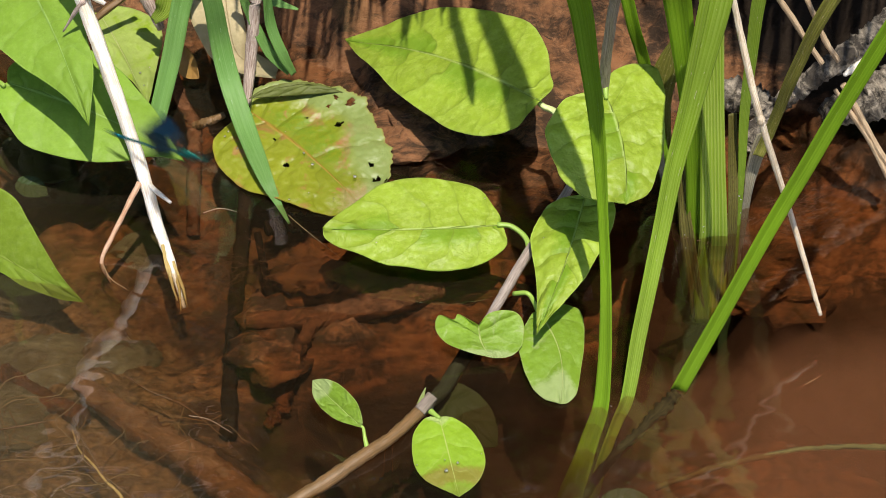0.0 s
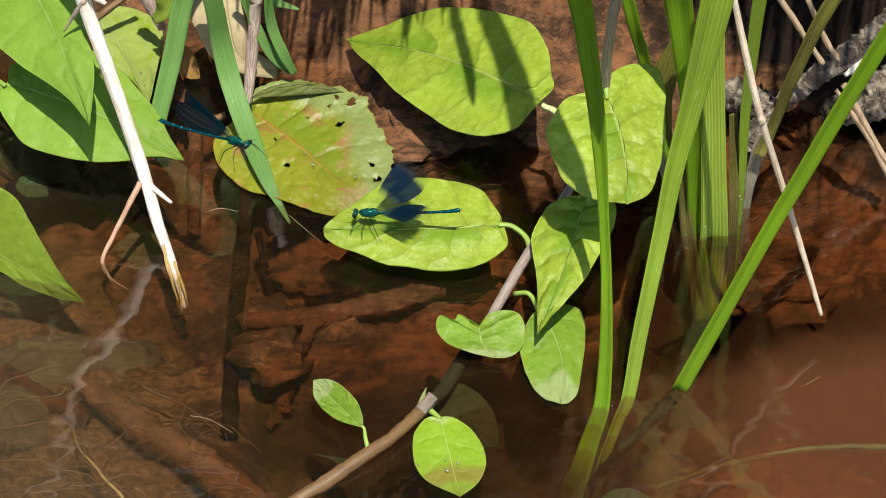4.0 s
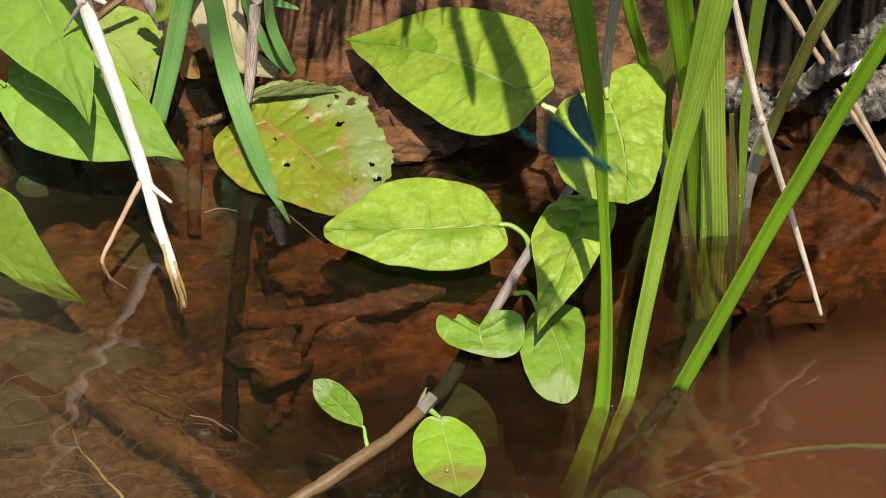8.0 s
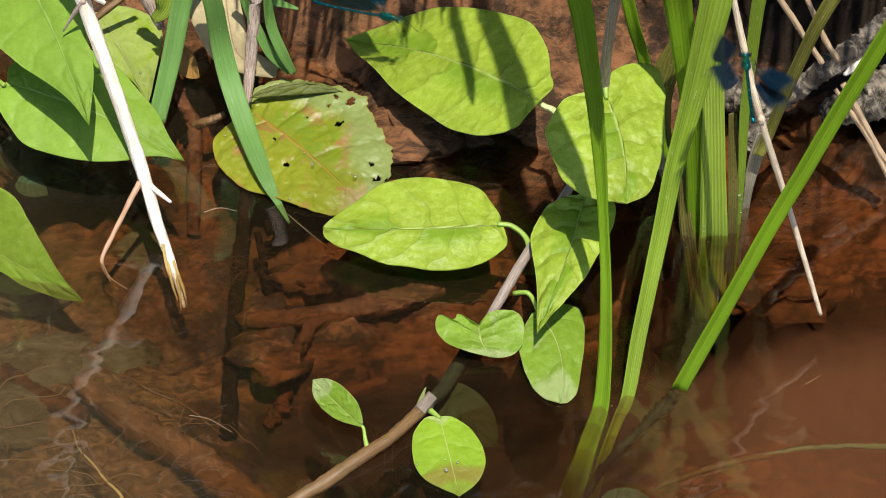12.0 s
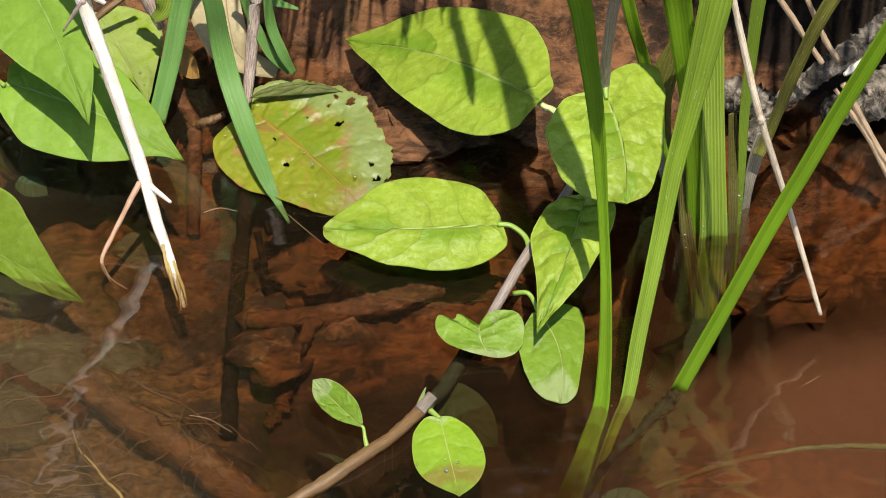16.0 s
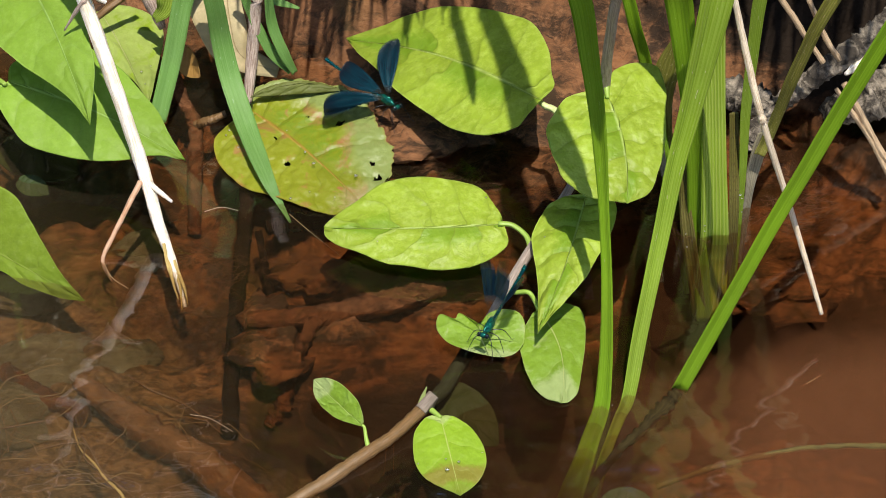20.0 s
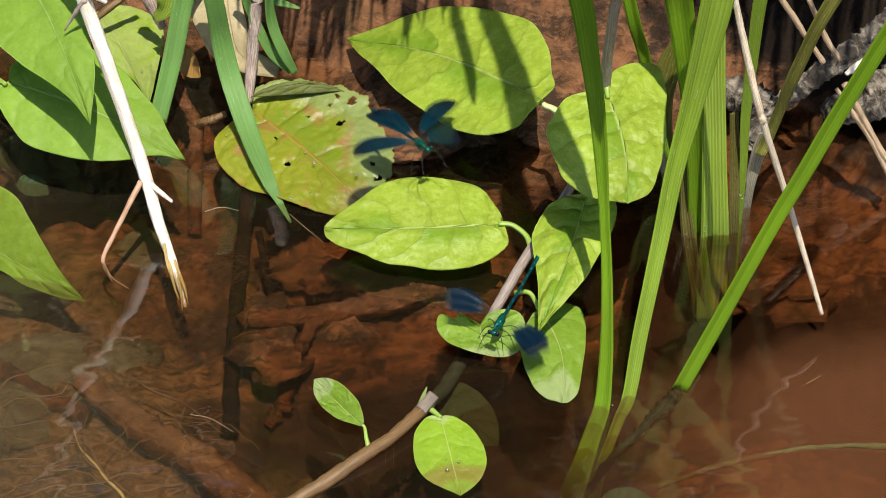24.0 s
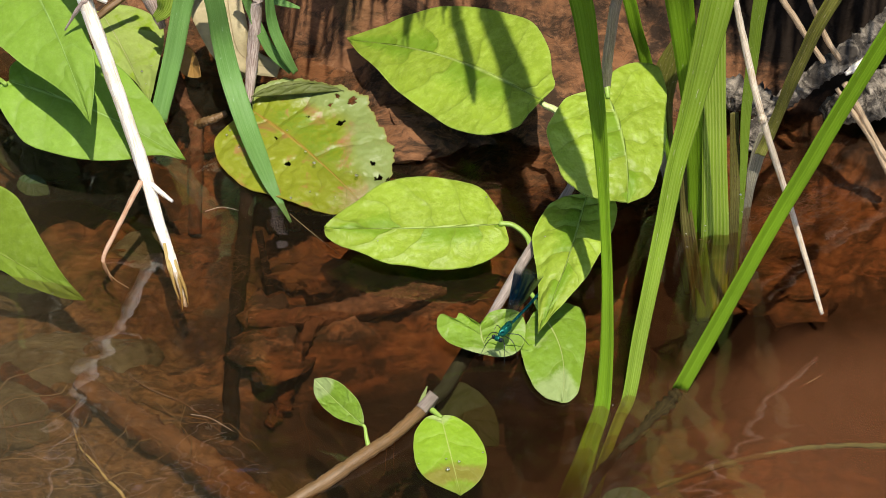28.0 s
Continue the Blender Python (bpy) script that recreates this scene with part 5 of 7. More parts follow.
    tube("stem", [(0.1921, -0.1201, 0.0004), (0.17, -0.1177, 0.0003), (0.1475, -0.1181, 0.0000), (0.127, -0.1213, -0.0012), (0.107, -0.1236, -0.006), (0.0847, -0.1262, -0.014)], [0.0013, 0.0011, 0.0010, 0.0011, 0.0012, 0.0012], ALGAE, tw, n=60, rough=0.6, seed=14)
    for i, pts in enumerate((((-0.62, 0.3, 0.05), (-0.45, 0.28, 0.42), (-0.25, 0.2, 0.38), (-0.1431, 0.1261, 0.3), (-0.1407, 0.1232, 0.275), (-0.1329, 0.1438, 0.262), (-0.1197, 0.1493, 0.26)), ((-0.6, 0.34, 0.05), (-0.42, 0.3, 0.46), (-0.24, 0.22, 0.4), (-0.1324, 0.124, 0.3), (-0.1284, 0.1204, 0.272), (-0.1262, 0.1313, 0.262)), ((-0.64, 0.26, 0.05), (-0.42, 0.26, 0.44), (-0.22, 0.2, 0.38), (-0.1168, 0.1194, 0.295), (-0.1133, 0.1185, 0.27), (-0.1145, 0.1274, 0.26)))):
        o = thing("straw_stalk", "bent bleached straw drooping over the water", "stalk", pts[0], "drooping straws")
        tube("stalk", pts, [0.0020, 0.0018, 0.0015, 0.0014, 0.0012], STRAW, o, n=60, rough=0.12, seed=70 + i)
    w2 = thing("white_stub", "small broken white straw tip", "stalk", (0.0214, 0.1331, 0.03))
    tube("stalk", [(0.023, 0.1581, 0.034), (0.0224, 0.1572, 0.02), (0.0219, 0.1544, 0.01)], [0.0020, 0.0020, 0.0014], STRAW, w2, n=14, rough=0.2)


make_right_wood()

def make_drops():
    """Beads of water on wet leaves and at the sedge's foot; many stand in for glints of wet leaf."""
    def bead(r):
        bm = bmesh.new()
        bmesh.ops.create_icosphere(bm, subdivisions=2, radius=r)
        for v in bm.verts:
            v.co.z = max(v.co.z * 0.75, -0.2 * r)
        me = bpy.data.meshes.new("water_drop")
        bm.to_mesh(me)
        bm.free()
        me.polygons.foreach_set("use_smooth", [True] * len(me.polygons))
        me.materials.append(DROP)
        return me
    sizes = [bead(0.00035), bead(0.00055), bead(0.00085)]
    def lay(*beads):
        for k, at in beads:
            d = new("water_drop", sizes[k])
            d.location = at
            tagged(d, "clear bead giving a wet leaf or stem its water glint", "water drop", "water drops")

    lay((2, (-0.0574, 0.0478, 0.0075)), (2, (-0.0386, 0.0405, 0.0065)), (1, (-0.0914, 0.0616, 0.005)), (1, (-0.096, 0.0728, 0.0055)), (1, (-0.0973, 0.0696, 0.0055)), (0, (-0.0703, 0.071, 0.007)), (1, (-0.0615, 0.0559, 0.0072)), (0, (-0.0587, 0.0322, 0.0045)), (1, (-0.067, 0.0289, 0.0035)), (0, (-0.0477, 0.0285, 0.0045)))
    lay((2, (0.0013, -0.1338, 0.0038)), (1, (0.0058, -0.1294, 0.0036)), (0, (0.0007, -0.1282, 0.004)), (0, (0.0152, -0.1241, 0.0032)), (0, (-0.0102, -0.13, 0.003)), (0, (0.042, -0.0209, 0.0255)), (0, (0.0526, -0.037, 0.022)), (0, (-0.0282, -0.012, 0.015)), (0, (0.0179, 0.0123, 0.0185)), (1, (0.1118, 0.0071, 0.007)))
    lay((0, (0.112, 0.0068, 0.004)), (1, (0.1266, 0.0121, 0.02)), (0, (0.1276, 0.0133, 0.017)), (0, (0.128, 0.0125, 0.01)), (0, (0.1223, 0.0129, 0.009)), (0, (0.1042, 0.0004, 0.0006)), (0, (0.1038, 0.005, 0.004)), (0, (0.0679, -0.0955, 0.001)), (1, (0.0929, -0.0897, 0.001)), (0, (-0.165, -0.0184, 0.006)))
    lay((0, (-0.135, 0.0965, 0.013)), (1, (-0.1371, 0.103, 0.015)), (0, (-0.1333, 0.1084, 0.014)), (0, (-0.1334, 0.0998, 0.013)))


make_drops()

# ---- under water ----


def make_sunken():
    def sink(nm, lab, pts, r, mat, sd):
        pts = [(x, y, z if z > -0.017 else ground_height(x, y) + (1.5 if sd in (2, 5) else 1.0) * max(r)) for x, y, z in pts]
        s = thing(nm, lab, "stick", pts[0], "sticks on the stream bed")
        tube("stick", pts, r, mat, s, n=60, rough=0.8 if sd in (8, 10, 12) else 0.3, seed=sd, sides=14)

    sink("sunken_stick", "dark rotten stick under the water", [(-0.0864, 0.0459, -0.004), (-0.088, 0.0196, -0.014), (-0.0899, -0.0257, -0.022), (-0.089, -0.0818, -0.03)], [0.0032, 0.0033, 0.0034, 0.0036], SUNK_DARK, 1)
    sink("sunken_log", "silt-covered brown log on the stream bed", [(-0.1518, -0.065, -0.022), (-0.1238, -0.0877, -0.019), (-0.0946, -0.11, -0.019), (-0.0641, -0.132, -0.022)], [0.0040, 0.0068, 0.0074, 0.0075], LOG_WOOD, 2)
    sink("sunken_stick", "brown twig standing in shallow water", [(-0.1239, 0.1177, 0.006), (-0.119, 0.1004, 0), (-0.1127, 0.0895, -0.006), (-0.1123, 0.0669, -0.012), (-0.1118, 0.0452, -0.02)], [0.0022, 0.0028, 0.0032, 0.0034, 0.003], SUNK_WOOD, 3)
    sink("sunken_stick", "brown twig forking at the surface", [(-0.1125, 0.0883, -0.004), (-0.1056, 0.0854, 0.001), (-0.0985, 0.0878, 0.003)], [0.0020, 0.0020, 0.0014], VINE, 4)
    sink("sunken_stick", "silted brown stick under the water", [(-0.0831, -0.0285, -0.026), (-0.054, -0.0292, -0.024), (-0.0203, -0.0236, -0.024), (-0.001, -0.0145, -0.026)], [0.0036, 0.0048, 0.0056, 0.005], SUNK_WOOD, 5)
    sink("sunken_stick", "silted brown stick under the water", [(-0.0547, -0.008, -0.022), (-0.0403, 0.0028, -0.022), (-0.0208, 0.0159, -0.024)], [0.0022, 0.0022, 0.002], SUNK_WOOD, 6)
    sink("sunken_stick", "dark thin stick under the water", [(-0.0815, 0.0248, -0.012), (-0.0759, 0.0057, -0.018), (-0.0692, -0.0145, -0.026)], [0.0016, 0.0020, 0.002], SUNK_DARK, 7)
    sink("sunken_stick", "brown stick under the silty water", [(-0.0744, -0.0664, -0.034), (-0.0676, -0.0577, -0.031), (-0.0575, -0.0397, -0.032), (-0.0449, -0.0202, -0.034)], [0.002, 0.0034, 0.0030, 0.002], SUNK_WOOD, 8)
    sink("sunken_stick", "rotten stick on the stream bed", [(-0.0337, -0.0805, -0.028), (-0.0152, -0.0607, -0.028), (0.0038, -0.0553, -0.03)], [0.003, 0.003, 0.003], SUNK_DARK, 10)
    sink("sunken_stick", "dark stick along the bed", [(-0.1865, -0.0485, -0.02), (-0.1711, -0.06, -0.022), (-0.1482, -0.0795, -0.024)], [0.0045, 0.005, 0.004], SUNK_WOOD, 11)
    sink("sunken_stick", "dark rotten stick lying across the shallow", [(-0.0779, 0.0267, -0.012), (-0.0558, 0.0334, -0.013), (-0.0359, 0.0297, -0.018)], [0.003, 0.0036, 0.002], SUNK_DARK, 12)
    for i, (c, sz, tn) in enumerate((((-0.1715, -0.0338, -0.021), (0.028, 0.019, 0.0022), 20), ((-0.1829, 0.0028, -0.022), (0.022, 0.014, 0.0022), -10), ((-0.1802, -0.0726, -0.021), (0.018, 0.022, 0.0022), 30), ((-0.138, 0.0263, -0.02), (0.018, 0.012, 0.0030), 60), ((-0.1412, -0.03, -0.028), (0.02, 0.012, 0.0030), 15))):
        c = (c[0], c[1], ground_height(c[0], c[1]) - 0.0035)
        s = thing("stone", "flat silted greenish stone on the stream bed", "stone", c, "flat stones on the bed")
        blob("stone", c, (sz[0], sz[1], 0.0075), STONE, s, seed=30 + i, lump=0.16, turn=tn, rings=24, seg=36)
    for i, (c, sz, tn, m) in enumerate((((-0.0588, 0.0108, -0.016), (0.014, 0.010, 0.007), 10, MUD), ((-0.001, -0.0066, -0.02), (0.026, 0.010, 0.008), 4, MUD), ((-0.0734, -0.0419, -0.04), (0.014, 0.016, 0.007), 30, MUD), ((-0.0766, -0.0202, -0.034), (0.012, 0.010, 0.006), 60, MUD), ((0.0972, 0.0129, -0.008), (0.016, 0.014, 0.008), 50, MUD), ((0.1515, 0.0195, -0.004), (0.03, 0.02, 0.006), 20, MUD), ((-0.0112, 0.0771, -0.004), (0.018, 0.022, 0.008), 10, MUD))):
        c = (c[0], c[1], ground_height(c[0], c[1]) + 0.002)
        s = thing("clod", "clod of red silt on the stream bed", "clod", c, "silt clods")
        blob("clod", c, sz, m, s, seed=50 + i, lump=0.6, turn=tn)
    for i, (b, t_, l, r) in enumerate((((-0.1879, 0.0451, 0), (-0.1736, 0.0379, -0.002), (-0.183, 0.0458, 0), (-0.1836, 0.0371, -0.003)), ((-0.2001, 0.0779, -0.008), (-0.1633, 0.063, -0.012), (-0.178, 0.0843, -0.01), (-0.1831, 0.0575, -0.014)), ((0.0614, -0.1440, -0.006), (0.0836, -0.1440, -0.006), (0.0725, -0.1422, -0.004), (0.0724, -0.1467, -0.008)))):
        s = thing("sunken_leaf", "dull olive leaf lying under the water", "leaf", b, "sunken leaves")
        leaf(s, b, t_, l, r, SUNK, OVAL, OVAL, quilt=0.003, arch=0.05, wave=0.05, seed=60 + i, n=24, half=8)


make_sunken()


def make_fibres():
    """Fine roots and algae threads along the bed, swept by the current."""
    rng = random.Random(4)
    verts, faces, uvs = [], [], []
    for k in range(230):
        x = rng.uniform(-0.2, 0.1) if k % 4 else rng.uniform(-0.2, 0.2)
        y = rng.uniform(-0.15, 0.12)
        a = rng.gauss(0.5, 0.6) + (math.pi if rng.random() < 0.5 else 0)
        step = rng.uniform(0.002, 0.005)
        r0 = rng.uniform(0.00007, 0.00020)
        base = len(verts)
        for i in range(9):
            z = min(ground_height(x, y) + 0.002 + 0.004 * rng.random(), -0.001)
            r = r0 * (1 - 0.08 * i)
            nx, ny = -math.sin(a), math.cos(a)
            for w in range(4):
                q = math.pi / 2 * w
                verts.append((x + nx * r * math.cos(q), y + ny * r * math.cos(q), z + r * math.sin(q)))
                uvs.append((i * 0.3, w / 4))
            a += rng.gauss(0, 0.28)
            x += math.cos(a) * step
            y += math.sin(a) * step
        for i in range(8):
            for w in range(4):
                v = (w + 1) % 4
                faces.append((base + i * 4 + w, base + i * 4 + v, base + i * 4 + 4 + v, base + i * 4 + 4 + w))
    tagged(put_mesh("root_fibres", verts, faces, ROOT, None, uvs), "tangle of fine brown roots and algae on the bed", "roots", kind="stuff")


make_fibres()


def make_algae():
    """Loose olive threads of weed over the bed, near the surface."""
    rng = random.Random(14)
    verts, faces, uvs = [], [], []
    for k in range(70):
        x, y = rng.uniform(-0.20, -0.105), rng.uniform(-0.155, -0.075)
        a = rng.gauss(-0.5, 0.9)
        z = rng.uniform(-0.024, -0.003)
        r0 = rng.uniform(0.00008, 0.00028)
        base = len(verts)
        for i in range(10):
            nx, ny = -math.sin(a), math.cos(a)
            for w in range(4):
                q = math.pi / 2 * w
                verts.append((x + nx * r0 * math.cos(q), y + ny * r0 * math.cos(q), z + r0 * math.sin(q)))
                uvs.append((i * 0.3, w / 4))
            a += rng.gauss(0, 0.3)
            x += math.cos(a) * 0.004
            y += math.sin(a) * 0.004
            z = min(z + rng.gauss(0, 0.001), -0.0015)
        for i in range(9):
            for w in range(4):
                v = (w + 1) % 4
                faces.append((base + i * 4 + w, base + i * 4 + v, base + i * 4 + 4 + v, base + i * 4 + 4 + w))
    tagged(put_mesh("weed_threads", verts, faces, ALGAE_LIT, None, uvs), "loose olive threads of water weed", "weed", kind="stuff")


make_algae()


def make_tufts():
    """Fuzzy root tufts at the waterline and pale threads adrift."""
    rng = random.Random(21)
    verts, faces, uvs = [], [], []
    for cx, cy, cz, n, spread in ((*(0.0434, 0.0306, 0.002), 150, 0.016), (*(0.0935, 0.0173, -0.002), 130, 0.016), (*(-0.0204, -0.0109, -0.016), 220, 0.030), (*(-0.0598, 0.0049, -0.014), 160, 0.020), (*(-0.030, 0.0780, -0.002), 320, 0.036), (*(0.012, 0.0560, -0.002), 160, 0.026), (*(-0.1289, -0.0229, -0.018), 200, 0.03), (*(-0.0941, 0.0049, -0.014), 160, 0.024), (*(0.1563, 0.0224, 0), 160, 0.024)):
        for k in range(n):
            x, y, z = cx + rng.gauss(0, spread * 0.5), cy + rng.gauss(0, spread * 0.3), cz + rng.gauss(0, 0.002)
            a = rng.gauss(0.35, 0.5) + (math.pi if rng.random() < 0.5 else 0)
            r0 = rng.uniform(0.00004, 0.00011)
            base = len(verts)
            for i in range(7):
                nx, ny = -math.sin(a), math.cos(a)
                for w in range(3):
                    q = 2.094 * w
                    verts.append((x + nx * r0 * math.cos(q), y + ny * r0 * math.cos(q), z + r0 * math.sin(q)))
                    uvs.append((i * 0.3, w / 3))
                a += rng.gauss(0, 0.35)
                x += math.cos(a) * spread * 0.07
                y += math.sin(a) * spread * 0.07
                z += rng.gauss(0, 0.0006)
            for i in range(6):
                for w in range(3):
                    v = (w + 1) % 3
                    faces.append((base + i * 3 + w, base + i * 3 + v, base + i * 3 + 3 + v, base + i * 3 + 3 + w))
    tagged(put_mesh("root_tufts", verts, faces, ROOT_PALE, None, uvs), "fuzzy reddish root tufts at the waterline", "roots", kind="stuff")
    for pts, r in (([(-0.1021, -0.1001, 0.0002), (-0.094, -0.1025, 0.0004), (-0.0845, -0.1096, 0.0002)], 0.00018), ([(-0.0673, 0.0221, 0.0003), (-0.0583, 0.011, 0.0003), (-0.044, -0.0053, 0.0002)], 0.00025), ([(-0.1043, 0.0236, 0.0003), (-0.0971, 0.0264, 0.0004), (-0.0896, 0.0243, 0.0003)], 0.00022),
                   ([(-0.1457, -0.0076, 0), (-0.1415, -0.015, -0.003), (-0.1344, -0.0188, -0.006)], 0.0003), ([(0.1474, -0.0825, 0.0003), (0.1536, -0.078, 0.0004)], 0.00025)):
        t = thing("grass_thread", "thin pale dead grass thread afloat", "thread", pts[0], "floating threads")
        tube("thread", pts, [r * 0.8, r * 0.7, r * 0.4], REED if pts[0][0] < -0.08 else ALGAE_LIT, t, n=14, sides=6, rough=0.3)


make_tufts()


def make_strands():
    """Tan roots that curl just under the surface by the sunken log."""
    for i, pts in enumerate(([(-0.1468, -0.1032, -0.008), (-0.1407, -0.1165, -0.004), (-0.1336, -0.1314, -0.003), (-0.1244, -0.1441, -0.004)], [(-0.1436, -0.1115, -0.006), (-0.1425, -0.1212, -0.004), (-0.1314, -0.132, -0.004), (-0.1211, -0.1389, -0.008)], [(-0.1636, -0.1146, -0.006), (-0.1557, -0.1134, -0.004), (-0.1457, -0.1118, -0.004), (-0.1386, -0.1162, -0.006)], [(-0.1791, -0.1, -0.008), (-0.1683, -0.1014, -0.004), (-0.1576, -0.0963, -0.006)], [(-0.131, -0.0651, -0.012), (-0.121, -0.0774, -0.008), (-0.1049, -0.0852, -0.01), (-0.09, -0.0974, -0.014)])):
        s = thing("root_strand", "curling tan root strand under the surface", "root", pts[0], "root strands")
        tube("strand", pts, [0.0003, 0.00045, 0.0004, 0.0002], ROOT, s, n=24, sides=7, rough=0.5, seed=90 + i)
    y = thing("root_strand", "pale yellow root trailing from the sunken roots", "root", (-0.1457, -0.1130, -0.0060), "root strands")
    tube("strand", [(-0.1503, -0.0981, -0.0100), (-0.1457, -0.1130, -0.0060), (-0.1389, -0.1234, -0.0040), (-0.1331, -0.1329, -0.0030), (-0.1283, -0.1384, -0.0030), (-0.1244, -0.1441, -0.0040)], [0.0002, 0.0004, 0.0005, 0.0006, 0.0006, 0.0006], ROOT_YELLOW, y, n=40, sides=8, rough=0.5, seed=97)


make_strands()


def make_bank_grass():
    """The bank's tall grass, standing behind the view and arching over it: it shades the mud and shows in the water's mirror."""
    rng = random.Random(9)
    verts, faces, uvs = [], [], []

    def strip(pts, w, turn, full=False, grow=0.0):
        n = 40 if full else 12
        line = spline(pts, n)
        base = len(verts)
        for i, p in enumerate(line):
            u = i / (n - 1)
            ww = w * (1 + grow * u ** 4) * (1 - u ** (14 if full else 3)) + 0.0002
            for sgn in (-1, 0, 1):
                verts.append((p.x + math.cos(turn) * ww * sgn, p.y + math.sin(turn) * ww * sgn, p.z + (0.0012 if sgn else 0)))
                uvs.append((u, 0.5 + 0.5 * sgn))
        for i in range(n - 1):
            for j in range(2):
                faces.append((base + i * 3 + j, base + i * 3 + j + 1, base + i * 3 + 4 + j, base + i * 3 + 3 + j))
    for k in range(900):
        x, y = rng.uniform(-0.8, 0.8), rng.uniform(0.36, 0.95)
        z = ground_height(x, y)
        h = rng.uniform(0.30, 0.85)
        lx, ly = rng.gauss(0, 0.09), rng.gauss(0, 0.07)
        strip([(x, y, z), (x + lx * 0.3, y + ly * 0.3, z + h * 0.6), (x + lx, y + ly, z + h)], rng.uniform(0.002, 0.005), rng.uniform(0, 6.28))
    lean_x, lean_y = SUN_TO.x / SUN_TO.z, SUN_TO.y / SUN_TO.z
    for count, xr, yr in ((70, (-0.10, 0.0), (0.108, 0.17)), (200, (0.118, 0.30), (0.105, 0.24)), (99, (-0.08, 0.14), (0.124, 0.24))):
        for k in range(count):
            sx, sy, zt = rng.uniform(*xr), rng.uniform(*yr), rng.uniform(0.18, 0.27)
            if 0.052 < sx < 0.084:
                continue
            tx, ty = sx + lean_x * zt, sy + lean_y * zt
            rx, ry = tx + rng.uniform(-0.06, 0.10), rng.uniform(0.34, 0.48)
            rz = ground_height(rx, ry)
            strip([(rx, ry, rz), (rx * 0.8 + tx * 0.2, ry - 0.03, max(zt, rz) + 0.06), (rx * 0.4 + tx * 0.6, ry * 0.5 + ty * 0.5, zt + 0.09), (tx, ty, zt)], rng.uniform(0.003, 0.008) * (1.6 if count > 100 else 2.2), rng.uniform(-0.5, 0.5))
    for k in range(190):
        sx, sy, zt = rng.uniform(0.112, 0.30), rng.uniform(0.10, 0.26), rng.uniform(0.19, 0.27)
        tx, ty = sx + lean_x * zt, sy + lean_y * zt
        rx, ry = tx + rng.uniform(-0.05, 0.12), rng.uniform(0.36, 0.48)
        strip([(rx, ry, ground_height(rx, ry)), (rx * 0.6 + tx * 0.4, ry - 0.04, zt + 0.10), (tx, ty, zt)], rng.uniform(0.009, 0.016), rng.uniform(-0.4, 0.4))
    for k in range(16):
        sx, sy, zt = rng.uniform(0.135, 0.21), rng.uniform(0.01, 0.10), rng.uniform(0.215, 0.27)
        tx, ty = sx + lean_x * zt, sy + lean_y * zt
        rx, ry = tx + rng.uniform(0.0, 0.14), rng.uniform(0.36, 0.48)
        strip([(rx, ry, ground_height(rx, ry)), (rx * 0.6 + tx * 0.4, ry - 0.05, zt + 0.12), (tx * 0.7 + rx * 0.3, ty * 0.6 + ry * 0.4, zt + 0.09), (tx, ty, zt)], rng.uniform(0.002, 0.0045), rng.uniform(-0.3, 0.3))
    # two blades whose shadows lie across the broad leaf
    strip([(0.03, 0.42, 0.12), (0.025, 0.28, 0.40), (0.0317, 0.0182, 0.35), (0.0295, 0.0085, 0.303), (0.0307, -0.0071, 0.262), (0.0303, -0.0212, 0.232)], 0.0023, 0.0, True)
    strip([(0.04, 0.40, 0.12), (0.035, 0.28, 0.42), (0.0471, 0.011, 0.37), (0.0462, -0.0023, 0.333), (0.0525, -0.0309, 0.3), (0.0595, -0.0705, 0.276), (0.0748, -0.1037, 0.25)], 0.0040, 0.0, True, 1.8)
    tagged(put_mesh("bank_grass", verts, faces, BANK_GRASS, None, uvs), "tall green grass growing on the bank", "grass", kind="stuff")


make_bank_grass()

# ---- damselflies ----


def wing_mesh(side, length, chord):
    """A narrow-stalked, round-tipped wing along +x with a slight corrugation."""
    n, m = 26, 8
    verts, uvs, faces = [], [], []
    for i in range(n + 1):
        s = i / n
        w = chord * (0.08 + 0.98 * math.sin(math.pi * 0.62 * s) ** 1.15) * max(1 - s ** 7, 0.004) ** 0.5
        for j in range(m + 1):
            q = j / m
            y = (q * w - 0.18 * w)
            z = 0.00022 * math.sin(q * 14) * (1 - s * 0.5) + 0.0006 * math.sin(s * 3)
            verts.append((s * length, side * y, z))
            uvs.append((s, q))
    k = m + 1
    for i in range(n):
        for j in range(m):
            f = (i * k + j, (i + 1) * k + j, (i + 1) * k + j + 1, i * k + j + 1)
            faces.append(f if side > 0 else f[::-1])
    return verts, faces, uvs


